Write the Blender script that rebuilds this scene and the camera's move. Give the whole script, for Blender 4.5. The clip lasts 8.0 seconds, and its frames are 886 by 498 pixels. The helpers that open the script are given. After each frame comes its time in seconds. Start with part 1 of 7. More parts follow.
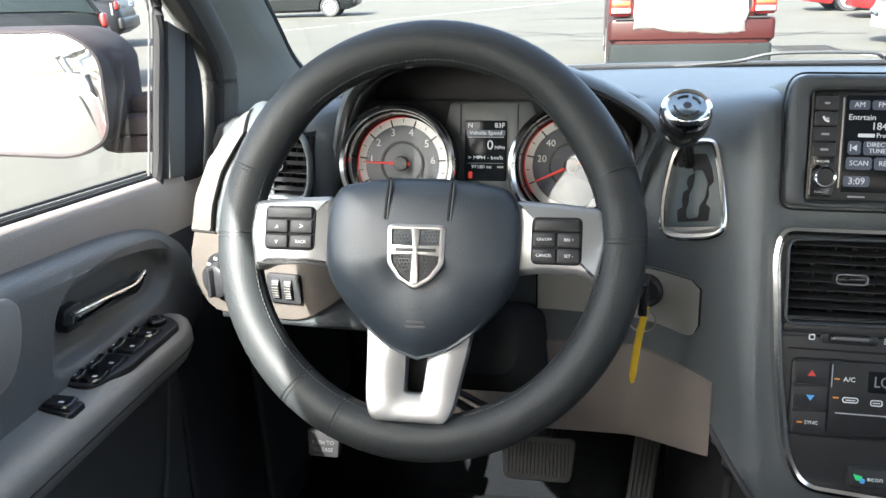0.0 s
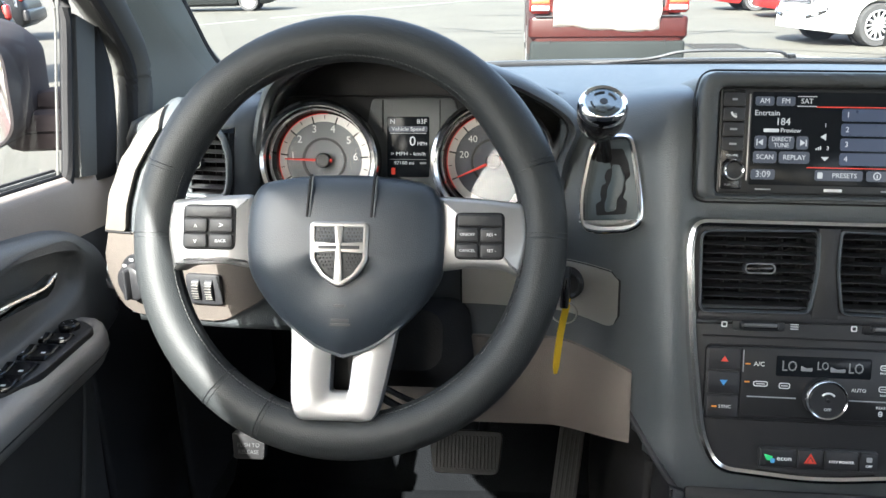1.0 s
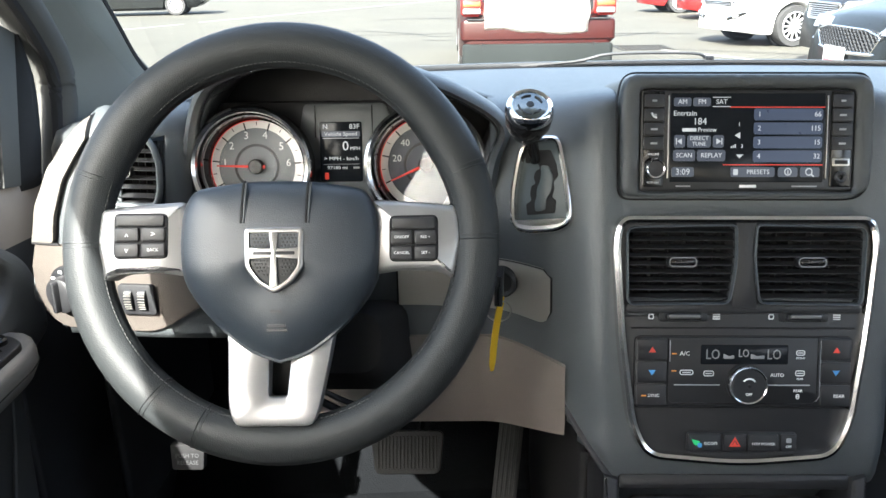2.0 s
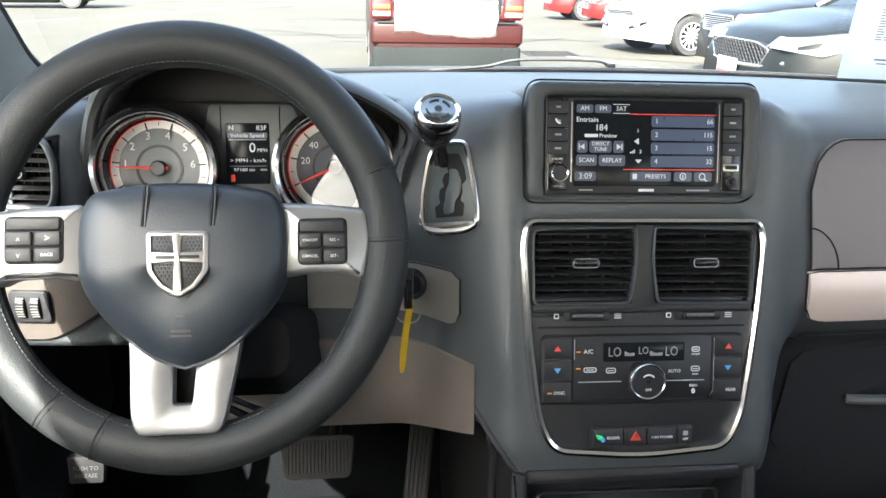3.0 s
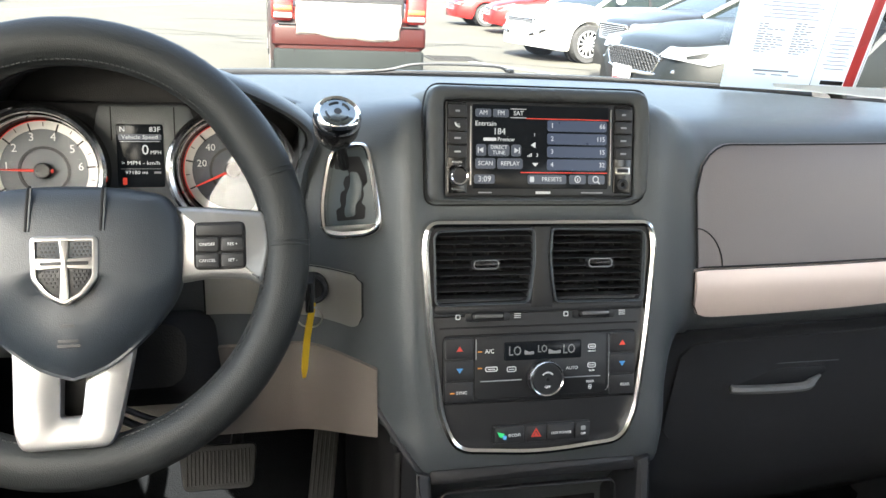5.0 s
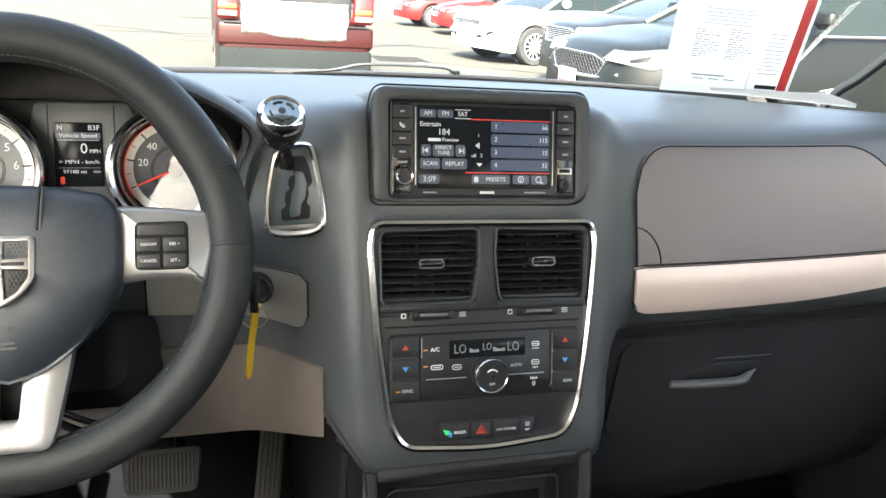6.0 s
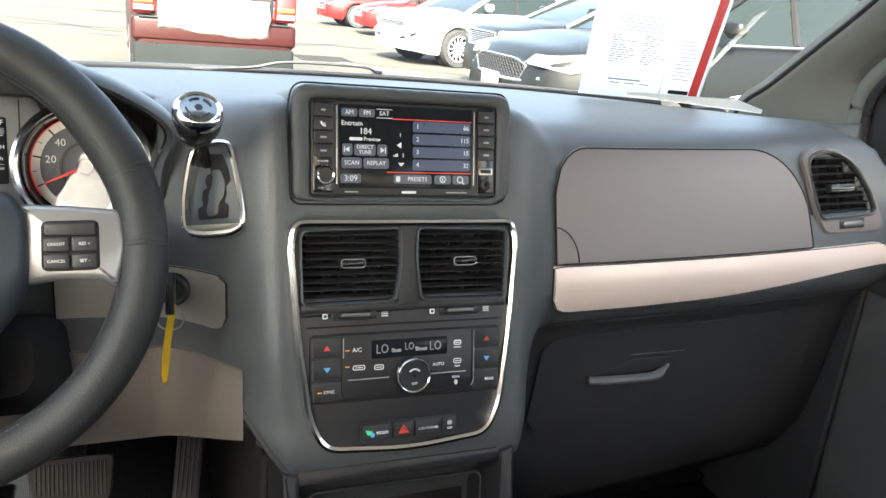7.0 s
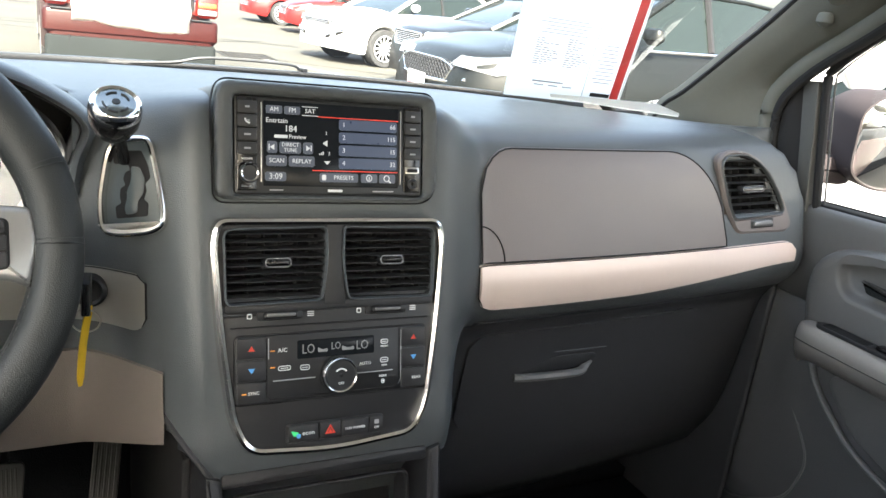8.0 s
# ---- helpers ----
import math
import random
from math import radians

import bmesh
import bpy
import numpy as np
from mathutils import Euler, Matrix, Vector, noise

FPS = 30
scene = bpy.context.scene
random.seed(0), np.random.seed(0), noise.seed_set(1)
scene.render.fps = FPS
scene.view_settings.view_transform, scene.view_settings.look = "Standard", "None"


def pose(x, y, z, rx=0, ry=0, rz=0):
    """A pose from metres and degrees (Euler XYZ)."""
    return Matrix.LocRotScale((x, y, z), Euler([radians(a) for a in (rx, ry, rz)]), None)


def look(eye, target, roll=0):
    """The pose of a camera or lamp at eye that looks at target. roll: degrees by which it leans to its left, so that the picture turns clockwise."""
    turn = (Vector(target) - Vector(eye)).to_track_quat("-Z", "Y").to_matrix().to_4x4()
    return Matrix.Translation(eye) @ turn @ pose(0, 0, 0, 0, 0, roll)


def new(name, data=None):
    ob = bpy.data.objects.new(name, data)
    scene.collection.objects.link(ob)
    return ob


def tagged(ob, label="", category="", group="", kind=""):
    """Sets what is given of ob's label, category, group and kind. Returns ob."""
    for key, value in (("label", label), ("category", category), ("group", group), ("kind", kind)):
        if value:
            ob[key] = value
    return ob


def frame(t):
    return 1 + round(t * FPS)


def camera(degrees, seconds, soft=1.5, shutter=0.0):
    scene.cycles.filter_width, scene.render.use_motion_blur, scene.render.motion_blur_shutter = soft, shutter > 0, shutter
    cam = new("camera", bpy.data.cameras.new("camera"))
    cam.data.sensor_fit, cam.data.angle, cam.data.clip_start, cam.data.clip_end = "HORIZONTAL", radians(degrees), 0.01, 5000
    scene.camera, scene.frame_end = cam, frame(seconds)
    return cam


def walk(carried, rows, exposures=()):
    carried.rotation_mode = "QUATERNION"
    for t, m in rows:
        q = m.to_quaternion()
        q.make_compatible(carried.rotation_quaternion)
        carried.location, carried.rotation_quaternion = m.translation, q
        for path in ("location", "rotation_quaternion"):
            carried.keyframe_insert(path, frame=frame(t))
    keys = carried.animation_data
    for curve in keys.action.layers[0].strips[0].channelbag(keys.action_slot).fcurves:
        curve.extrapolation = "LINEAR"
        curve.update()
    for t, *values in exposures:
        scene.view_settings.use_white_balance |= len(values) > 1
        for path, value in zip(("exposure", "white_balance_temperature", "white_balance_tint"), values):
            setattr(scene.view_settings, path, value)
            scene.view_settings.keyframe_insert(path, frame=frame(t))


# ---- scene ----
cam = camera(59.0, 8.0)
PATH = [
    (0, (0.155, -0.655, 1.284), (-0.211, 1.197, 0.623), -1.8),
    (0.5, (0.157, -0.656, 1.284), (-0.132, 1.21, 0.625), -1.5),
    (1, (0.157, -0.655, 1.284), (-0.022, 1.219, 0.61), -0.9),
    (1.2, (0.158, -0.656, 1.284), (0.002, 1.222, 0.606), -0.85),
    (2.3, (0.163, -0.668, 1.288), (0.167, 1.218, 0.621), -0.9),
    (2.5, (0.164, -0.667, 1.287), (0.184, 1.218, 0.621), -0.7),
    (3, (0.163, -0.67, 1.289), (0.366, 1.206, 0.625), 1.1),
    (3.5, (0.165, -0.67, 1.289), (0.372, 1.205, 0.625), 0.8),
    (4, (0.165, -0.672, 1.29), (0.425, 1.198, 0.632), 1.0),
    (4.5, (0.166, -0.674, 1.289), (0.569, 1.173, 0.639), 2.5),
    (4.7, (0.166, -0.673, 1.289), (0.578, 1.173, 0.639), 2.6),
    (5.8, (0.168, -0.680, 1.290), (0.722, 1.133, 0.653), 3.8),
    (6, (0.168, -0.681, 1.29), (0.735, 1.128, 0.652), 3.9),
    (6.5, (0.17, -0.682, 1.289), (0.88, 1.081, 0.665), 5.1),
    (7, (0.17, -0.683, 1.289), (0.919, 1.065, 0.669), 5.6),
    (7.5, (0.169, -0.685, 1.289), (1.051, 1.005, 0.685), 7.0),
    (8, (0.169, -0.685, 1.288), (1.088, 0.987, 0.689), 7.2),
]
walk(cam, [(t, look(eye, target, roll)) for t, eye, target, roll in PATH], exposures=[(0, 2.90, 6000, 6), (3, 3.05, 6200, 6), (8, 3.19, 6600, 6)])

# ---- world and sun ----
SUN_TO = Vector((-0.446, -1.15, 1.0)).normalized()
world = bpy.data.worlds.new("sky")
scene.world = world
world.use_nodes = True
wn = world.node_tree
sky = wn.nodes.new("ShaderNodeTexSky")
sky.sky_type = "NISHITA"
sky.sun_disc = False
sky.sun_elevation = math.asin(SUN_TO.z)
sky.sun_rotation = math.atan2(SUN_TO.x, SUN_TO.y)
sky.air_density, sky.dust_density, sky.ozone_density = 1.0, 6.0, 1.0
haze = wn.nodes.new("ShaderNodeHueSaturation")
haze.inputs["Saturation"].default_value = 0.78
wn.links.new(sky.outputs[0], haze.inputs["Color"])
wn.links.new(haze.outputs[0], wn.nodes["Background"].inputs["Color"])
wn.nodes["Background"].inputs["Strength"].default_value = 0.15
sun_data = bpy.data.lights.new("sun", "SUN")
sun_data.energy, sun_data.angle, sun_data.color = 4.4, radians(0.5), (1.0, 0.93, 0.83)
sun = new("sun", sun_data)
sun.matrix_world = look(SUN_TO * 50, (0, 0, 0))


# ---- materials ----
def material(name, colour, rough=0.5, metal=0.0, vary=0.12, grain=0.0, grain_scale=700.0, big=6.0, tint=None,
             coat=0.0, emit=None, emit_strength=0.0, speck=0.0, spec=0.5, wear=0.06):
    """A surface with colour drift at a large and a small scale, a rough map and a fine relief."""
    m = bpy.data.materials.new(name)
    m.use_nodes = True
    t, n = m.node_tree, m.node_tree.nodes
    b = n["Principled BSDF"]
    co = n.new("ShaderNodeTexCoord")
    nz = n.new("ShaderNodeTexNoise")
    nz.inputs["Scale"].default_value, nz.inputs["Detail"].default_value = big, 5.0
    fine = n.new("ShaderNodeTexNoise")
    fine.inputs["Scale"].default_value, fine.inputs["Detail"].default_value = big * 22, 3.0
    t.links.new(co.outputs["Object"], nz.inputs["Vector"])
    t.links.new(co.outputs["Object"], fine.inputs["Vector"])
    mix = n.new("ShaderNodeMix")
    mix.data_type = "RGBA"
    c2 = tint or tuple(min(1.0, c * (1 + 2.2 * vary)) for c in colour)
    mix.inputs["A"].default_value = (*[c * (1 - vary) for c in colour], 1)
    mix.inputs["B"].default_value = (*c2, 1)
    add = n.new("ShaderNodeMath")
    add.operation = "MULTIPLY_ADD"
    add.inputs[1].default_value, add.inputs[2].default_value = 0.35, -0.05
    t.links.new(fine.outputs["Fac"], add.inputs[0])
    total = n.new("ShaderNodeMath")
    total.operation = "MULTIPLY_ADD"
    total.inputs[1].default_value = 0.65
    t.links.new(nz.outputs["Fac"], total.inputs[0])
    t.links.new(add.outputs[0], total.inputs[2])
    t.links.new(total.outputs[0], mix.inputs["Factor"])
    t.links.new(mix.outputs["Result"], b.inputs["Base Color"])
    rr = n.new("ShaderNodeMapRange")
    rr.inputs["To Min"].default_value, rr.inputs["To Max"].default_value = max(0.02, rough - wear), min(1.0, rough + wear)
    t.links.new(fine.outputs["Fac"], rr.inputs["Value"])
    t.links.new(rr.outputs["Result"], b.inputs["Roughness"])
    b.inputs["Metallic"].default_value = metal
    b.inputs["Specular IOR Level"].default_value = spec
    b.inputs["Coat Weight"].default_value = coat
    b.inputs["Coat Roughness"].default_value = 0.04
    if emit:
        b.inputs["Emission Color"].default_value = (*emit, 1)
        b.inputs["Emission Strength"].default_value = emit_strength
    if grain:
        vo = n.new("ShaderNodeTexVoronoi")
        vo.inputs["Scale"].default_value = grain_scale
        t.links.new(co.outputs["Object"], vo.inputs["Vector"])
        bump = n.new("ShaderNodeBump")
        bump.inputs["Strength"].default_value, bump.inputs["Distance"].default_value = grain, 0.0006
        t.links.new(vo.outputs["Distance"], bump.inputs["Height"])
        t.links.new(bump.outputs["Normal"], b.inputs["Normal"])
    return m


def glass(name, tint=(1, 1, 1), gloss=0.05, veil=0.0):
    """A thin clear pane: light goes straight through, with a reflection that grows at a slant and a pale film for glare
    haze.
    """
    m = bpy.data.materials.new(name)
    m.use_nodes = True
    t, n = m.node_tree, m.node_tree.nodes
    n.remove(n["Principled BSDF"])
    clear, shine, mix, lw, pw, ad = (n.new("ShaderNodeBsdfTransparent"), n.new("ShaderNodeBsdfGlossy"), n.new("ShaderNodeMixShader"),
                                     n.new("ShaderNodeLayerWeight"), n.new("ShaderNodeMath"), n.new("ShaderNodeMath"))
    clear.inputs["Color"].default_value = (*tint, 1)
    shine.inputs["Roughness"].default_value = 0.01
    pw.operation, pw.inputs[1].default_value = "POWER", 4.5
    ad.operation, ad.inputs[1].default_value, ad.inputs[2].default_value = "MULTIPLY_ADD", 0.75, gloss
    t.links.new(lw.outputs["Facing"], pw.inputs[0])
    t.links.new(pw.outputs[0], ad.inputs[0])
    t.links.new(ad.outputs[0], mix.inputs[0])
    t.links.new(clear.outputs[0], mix.inputs[1])
    t.links.new(shine.outputs[0], mix.inputs[2])
    last = mix
    # The pale film stands in for the haze of veiling glare.
    if veil:
        film, over, nz, co, mr = (n.new("ShaderNodeBsdfTranslucent"), n.new("ShaderNodeMixShader"), n.new("ShaderNodeTexNoise"),
                                  n.new("ShaderNodeTexCoord"), n.new("ShaderNodeMapRange"))
        film.inputs["Color"].default_value = (0.85, 0.85, 0.80, 1)
        nz.inputs["Scale"].default_value, nz.inputs["Detail"].default_value = 5.0, 5.0
        mr.inputs["To Min"].default_value, mr.inputs["To Max"].default_value = veil * 0.5, veil * 1.5
        t.links.new(co.outputs["Object"], nz.inputs["Vector"])
        t.links.new(nz.outputs["Fac"], mr.inputs["Value"])
        t.links.new(mr.outputs["Result"], over.inputs[0])
        t.links.new(mix.outputs[0], over.inputs[1])
        t.links.new(film.outputs[0], over.inputs[2])
        last = over
    t.links.new(last.outputs[0], n["Material Output"].inputs["Surface"])
    return m


M_DASH = material("dash_plastic", (0.067, 0.075, 0.080), 0.40, grain=0.35, grain_scale=900, vary=0.10, spec=0.65)
# Dash plastic with warm bounced light put into a brown tint.
M_LID = material("bounce_tinted_plastic", (0.128, 0.106, 0.100), 0.46, grain=0.3, grain_scale=900, vary=0.08, spec=0.9)
# Dash plastic with shade put into its colour; also used for plain dark parts.
M_LOWER = material("shaded_dark_plastic", (0.027, 0.028, 0.031), 0.55, grain=0.35, grain_scale=900)
M_SURR = material("radio_surround_plastic", (0.050, 0.055, 0.058), 0.5, grain=0.3, grain_scale=900, vary=0.08)
M_GREIGE = material("greige_plastic", (0.170, 0.148, 0.132), 0.5, grain=0.3, grain_scale=900, vary=0.07)
M_STACK = material("stack_plastic", (0.018, 0.0185, 0.0205), 0.45, grain=0.2, grain_scale=1200)
M_BLACK = material("black_plastic", (0.014, 0.015, 0.017), 0.4, grain=0.1, grain_scale=1200)
M_GLOSS = material("piano_black", (0.012, 0.012, 0.013), 0.16, vary=0.2)
M_HOLE = material("dark_cavity", (0.006, 0.006, 0.007), 0.8)
M_LEATHER = material("black_leather", (0.0235, 0.0260, 0.0272), 0.48, grain=0.3, grain_scale=1000, vary=0.14, spec=0.32)
M_AIRBAG = material("airbag_vinyl", (0.025, 0.032, 0.041), 0.40, grain=0.22, grain_scale=1100, vary=0.12, spec=0.6)
M_SILVER = material("satin_silver_paint", (0.36, 0.36, 0.36), 0.34, metal=0.7, vary=0.05)
M_TRIM = material("pale_silver_trim", (0.74, 0.61, 0.55), 0.36, metal=0.15, vary=0.04)
M_CHROME = material("chrome", (0.86, 0.86, 0.87), 0.07, metal=1.0, vary=0.02, wear=0.04)
M_RUBBER = material("black_rubber", (0.022, 0.022, 0.023), 0.75, grain=0.3, grain_scale=500, spec=0.15)
M_CARPET = material("black_carpet", (0.006, 0.0066, 0.0075), 0.95, grain=1.0, grain_scale=420, vary=0.3, spec=0.03)
M_LINER = material("grey_headliner", (0.62, 0.60, 0.56), 0.9, grain=0.5, grain_scale=500)
M_PILLAR = material("pillar_plastic", (0.128, 0.131, 0.115), 0.62, grain=0.3, grain_scale=900, vary=0.10, spec=0.22)
M_DOOR = material("door_plastic", (0.235, 0.224, 0.212), 0.5, grain=0.4, grain_scale=800, vary=0.1)
M_GATE = material("gate_plastic", (0.046, 0.062, 0.068), 0.4, grain=0.2, grain_scale=1000, vary=0.08)
M_DOORD = material("door_dark_plastic", (0.120, 0.122, 0.122), 0.42, grain=0.4, grain_scale=800, vary=0.1)
M_DOORLOW = material("door_lower_plastic", (0.085, 0.087, 0.089), 0.55, grain=0.4, grain_scale=800, vary=0.1)
M_DOORTOP = material("taupe_door_top", (0.31, 0.27, 0.24), 0.6, grain=0.35, grain_scale=800, vary=0.10, spec=0.3)
# Door-top taupe, its colour lowered to offset direct sun on the panel.
M_SWPANEL = material("sun_dimmed_panel_plastic", (0.080, 0.070, 0.062), 0.6, grain=0.35, grain_scale=800, vary=0.10, spec=0.25)
# Silver trim, likewise lowered in colour to offset the sun.
M_ENDTRIM = material("sun_dimmed_trim_paint", (0.098, 0.090, 0.081), 0.5, metal=0.0, vary=0.06, spec=0.2)
M_POST = material("post_plastic", (0.085, 0.086, 0.083), 0.7, grain=0.3, grain_scale=900, vary=0.1, spec=0.12)
# Driver's frame only: colour darkened in place of shade on the sunny side.
M_FRAME = material("sun_dimmed_frame_plastic", (0.060, 0.060, 0.056), 0.7, grain=0.3, grain_scale=900, vary=0.1, spec=0.15)
M_INK = material("grey_ink", (0.22, 0.22, 0.23), 0.7, vary=0.03)
M_BLADE = material("vent_blade_plastic", (0.030, 0.031, 0.033), 0.4, grain=0.1, grain_scale=900)
M_PEDAL = material("worn_pedal_rubber", (0.048, 0.048, 0.048), 0.7, grain=0.3, grain_scale=500, spec=0.25)
M_IGN = material("greige_silver_paint", (0.46, 0.445, 0.41), 0.33, metal=0.65, vary=0.04)
M_STITCH = material("grey_thread", (0.045, 0.046, 0.047), 0.8)
M_TAB = material("satin_tab_plastic", (0.20, 0.20, 0.205), 0.30, metal=0.6, vary=0.05)
M_BAND = material("polished_trim_band", (0.80, 0.79, 0.78), 0.17, metal=1.0, vary=0.03)
M_BADGE = material("badge_metal", (0.45, 0.44, 0.43), 0.36, metal=1.0, vary=0.05)
M_WHITE = material("white_print", (0.75, 0.76, 0.76), 0.6, vary=0.02)
M_GREY = material("grey_print", (0.32, 0.33, 0.34), 0.6, vary=0.02)
M_PALEINK = material("pale_grey_ink", (0.30, 0.27, 0.25), 0.7, vary=0.05)
# Print colour lowered to stay dim under the sun.
M_DIMPRINT = material("dimmed_grey_print", (0.06, 0.062, 0.065), 0.8, vary=0.1)
M_REDINK = material("red_ink", (0.55, 0.05, 0.05), 0.6, vary=0.05)
M_YELLOW = material("yellow_tag_plastic", (0.72, 0.46, 0.02), 0.5, vary=0.06)
M_KEY = material("key_metal", (0.5, 0.48, 0.45), 0.3, metal=1.0)
M_MIRROR = material("mirror_glass", (0.92, 0.93, 0.93), 0.02, metal=1.0, vary=0.01, wear=0.01)
M_GLASS = glass("clear_glass", (0.97, 0.99, 0.98))
M_SCREEN = glass("glare_veiled_windscreen", (0.95, 0.975, 0.955), 0.03, 0.008)
M_LENS = glass("clear_lens", (0.95, 0.95, 0.95), 0.006)
M_LENS2 = glass("glossy_lens", (0.95, 0.95, 0.95), 0.030)
M_REAR = material("rear_trim_plastic", (0.22, 0.21, 0.195), 0.7, grain=0.3, grain_scale=700)
M_LCD = material("dark_display", (0.008, 0.009, 0.011), 0.14, emit=(0.05, 0.06, 0.07), emit_strength=0.006, spec=0.12)
M_LIT = material("lit_white_segments", (0.3, 0.3, 0.3), 0.5, emit=(0.9, 0.93, 0.95), emit_strength=0.060)
M_LITDIM = material("lit_grey_segments", (0.14, 0.14, 0.14), 0.5, emit=(0.8, 0.85, 0.9), emit_strength=0.014)
M_LITBLUE = material("lit_blue_field", (0.018, 0.022, 0.035), 0.3, emit=(0.12, 0.17, 0.30), emit_strength=0.04)
M_LITTAB = material("lit_dark_field", (0.03, 0.03, 0.04), 0.3, emit=(0.12, 0.15, 0.20), emit_strength=0.05)
M_LITRED = material("lit_red_segments", (0.5, 0.03, 0.02), 0.5, emit=(1.0, 0.10, 0.06), emit_strength=0.055)
M_LITGREEN = material("lit_green", (0.05, 0.5, 0.15), 0.5, emit=(0.05, 0.8, 0.25), emit_strength=0.05)
M_BLUEINK = material("blue_print", (0.08, 0.28, 0.6), 0.5, emit=(0.1, 0.4, 0.9), emit_strength=0.02)
M_REDMARK = material("red_print", (0.65, 0.06, 0.04), 0.5, vary=0.03)
M_GLASSY = material("dull_metallic_cap", (0.22, 0.25, 0.26), 0.16, metal=0.9, vary=0.08)
M_DIAL = material("grey_dial_face", (0.138, 0.148, 0.160), 0.45, vary=0.05)
M_DIALBLUE = material("blue_grey_dial_face", (0.060, 0.067, 0.085), 0.4, vary=0.08)
M_DIALRING = material("silver_dial_ring", (0.72, 0.71, 0.69), 0.4, metal=0.2, vary=0.04)
M_ORANGE = material("amber_mark", (0.7, 0.25, 0.04), 0.5, emit=(1, 0.35, 0.05), emit_strength=0.03)


def paper(name, colour):
    """Paper that lets part of the daylight through."""
    m = material(name, colour, 0.7, vary=0.03)
    t, n = m.node_tree, m.node_tree.nodes
    tr, mix = n.new("ShaderNodeBsdfTranslucent"), n.new("ShaderNodeMixShader")
    tr.inputs["Color"].default_value = (0.97, 0.96, 0.93, 1)
    mix.inputs[0].default_value = 0.86
    t.links.new(n["Principled BSDF"].outputs[0], mix.inputs[1])
    t.links.new(tr.outputs[0], mix.inputs[2])
    t.links.new(mix.outputs[0], n["Material Output"].inputs["Surface"])
    return m


M_PAPER = paper("white_paper", (0.90, 0.90, 0.88))


# ---- shape helpers ----
def part(name, bm, mat, parent=None, label="", smooth=35, solid=0.0, m=None, out=None):
    """Links a bmesh as one mesh object under a thing or a part."""
    bmesh.ops.recalc_face_normals(bm, faces=bm.faces)
    if out:
        bm.normal_update()
        if sum(f.normal.dot(Vector(out)) * f.calc_area() for f in bm.faces) < 0:
            bmesh.ops.reverse_faces(bm, faces=bm.faces)
    me = bpy.data.meshes.new(name)
    bm.to_mesh(me)
    bm.free()
    if smooth:
        me.polygons.foreach_set("use_smooth", [True] * len(me.polygons))
        me.set_sharp_from_angle(angle=radians(smooth))
    me.materials.append(mat)
    ob = new(name, me)
    if parent:
        ob.parent = parent
    if m is not None:
        ob.matrix_basis = m
    if solid:
        mod = ob.modifiers.new("thickness", "SOLIDIFY")
        mod.thickness, mod.offset = solid, -1
    if label:
        ob["label"] = label
    return ob


def thing(name, m=None, label="", category="", group="", kind=""):
    ob = new(name)
    ob.empty_display_size = 0.05
    if m is not None:
        ob.matrix_basis = m
    return tagged(ob, label, category, group, kind)


def facing(x, y, z, lean=0.0, yaw=0.0):
    """A frame on a face that looks back at the driver: x right, y up the face, z out of it."""
    return pose(x, y, z, 90 - lean, 0, yaw)


def rrect(w, h, r, n=5, cx=0.0, cy=0.0):
    pts = []
    r = min(r, w / 2 - 1e-5, h / 2 - 1e-5)
    for k, (sx, sy) in enumerate(((1, 1), (-1, 1), (-1, -1), (1, -1))):
        for i in range(n + 1):
            a = math.pi / 2 * (k + i / n)
            pts.append((cx + sx * (w / 2 - r) + r * math.cos(a), cy + sy * (h / 2 - r) + r * math.sin(a)))
    return pts


def rounded(poly, r, n=5):
    """A polygon with its corners rounded; r is one radius or one for each corner."""
    out, k = [], len(poly)
    for i in range(k):
        p0, p1, p2 = Vector(poly[i - 1]), Vector(poly[i]), Vector(poly[(i + 1) % k])
        ri = r[i] if isinstance(r, (list, tuple)) else r
        d0, d2 = (p0 - p1), (p2 - p1)
        c = min(ri, d0.length * 0.48, d2.length * 0.48)
        a, b = p1 + d0.normalized() * c, p1 + d2.normalized() * c
        for j in range(n + 1):
            s = j / n
            q = a * (1 - s) ** 2 + p1 * 2 * s * (1 - s) + b * s * s
            out.append((q.x, q.y))
    return out


def grown(poly, d):
    """The outline moved outward by d (inward: minus)."""
    k, out = len(poly), []
    area = sum(poly[i][0] * poly[(i + 1) % k][1] - poly[(i + 1) % k][0] * poly[i][1] for i in range(k))
    s = 1 if area > 0 else -1
    for i in range(k):
        p0, p1, p2 = Vector(poly[i - 1]), Vector(poly[i]), Vector(poly[(i + 1) % k])
        e0, e1 = (p1 - p0), (p2 - p1)
        if e0.length < 1e-9 or e1.length < 1e-9:
            e0 = e1 = (p2 - p0)
        n0, n1 = Vector((e0.y, -e0.x)).normalized() * s, Vector((e1.y, -e1.x)).normalized() * s
        b = (n0 + n1)
        b = b.normalized() if b.length > 1e-6 else n0
        f = max(0.5, b.dot(n0))
        out.append((p1.x + b.x * d / f, p1.y + b.y * d / f))
    return out


def loft(rings, closed=True, cap=True, loop=False, bm=None):
    """Skins rings of equally many points."""
    bm = bm or bmesh.new()
    vs = [[bm.verts.new(p) for p in ring] for ring in rings]
    k = len(vs[0])
    pairs = list(zip(vs, vs[1:])) + ([(vs[-1], vs[0])] if loop else [])
    for a, b in pairs:
        for i in range(k if closed else k - 1):
            j = (i + 1) % k
            bm.faces.new((a[i], a[j], b[j], b[i]))
    if cap and closed and not loop:
        if cap != "end":
            bm.faces.new(vs[0])
        bm.faces.new(vs[-1])
    return bm


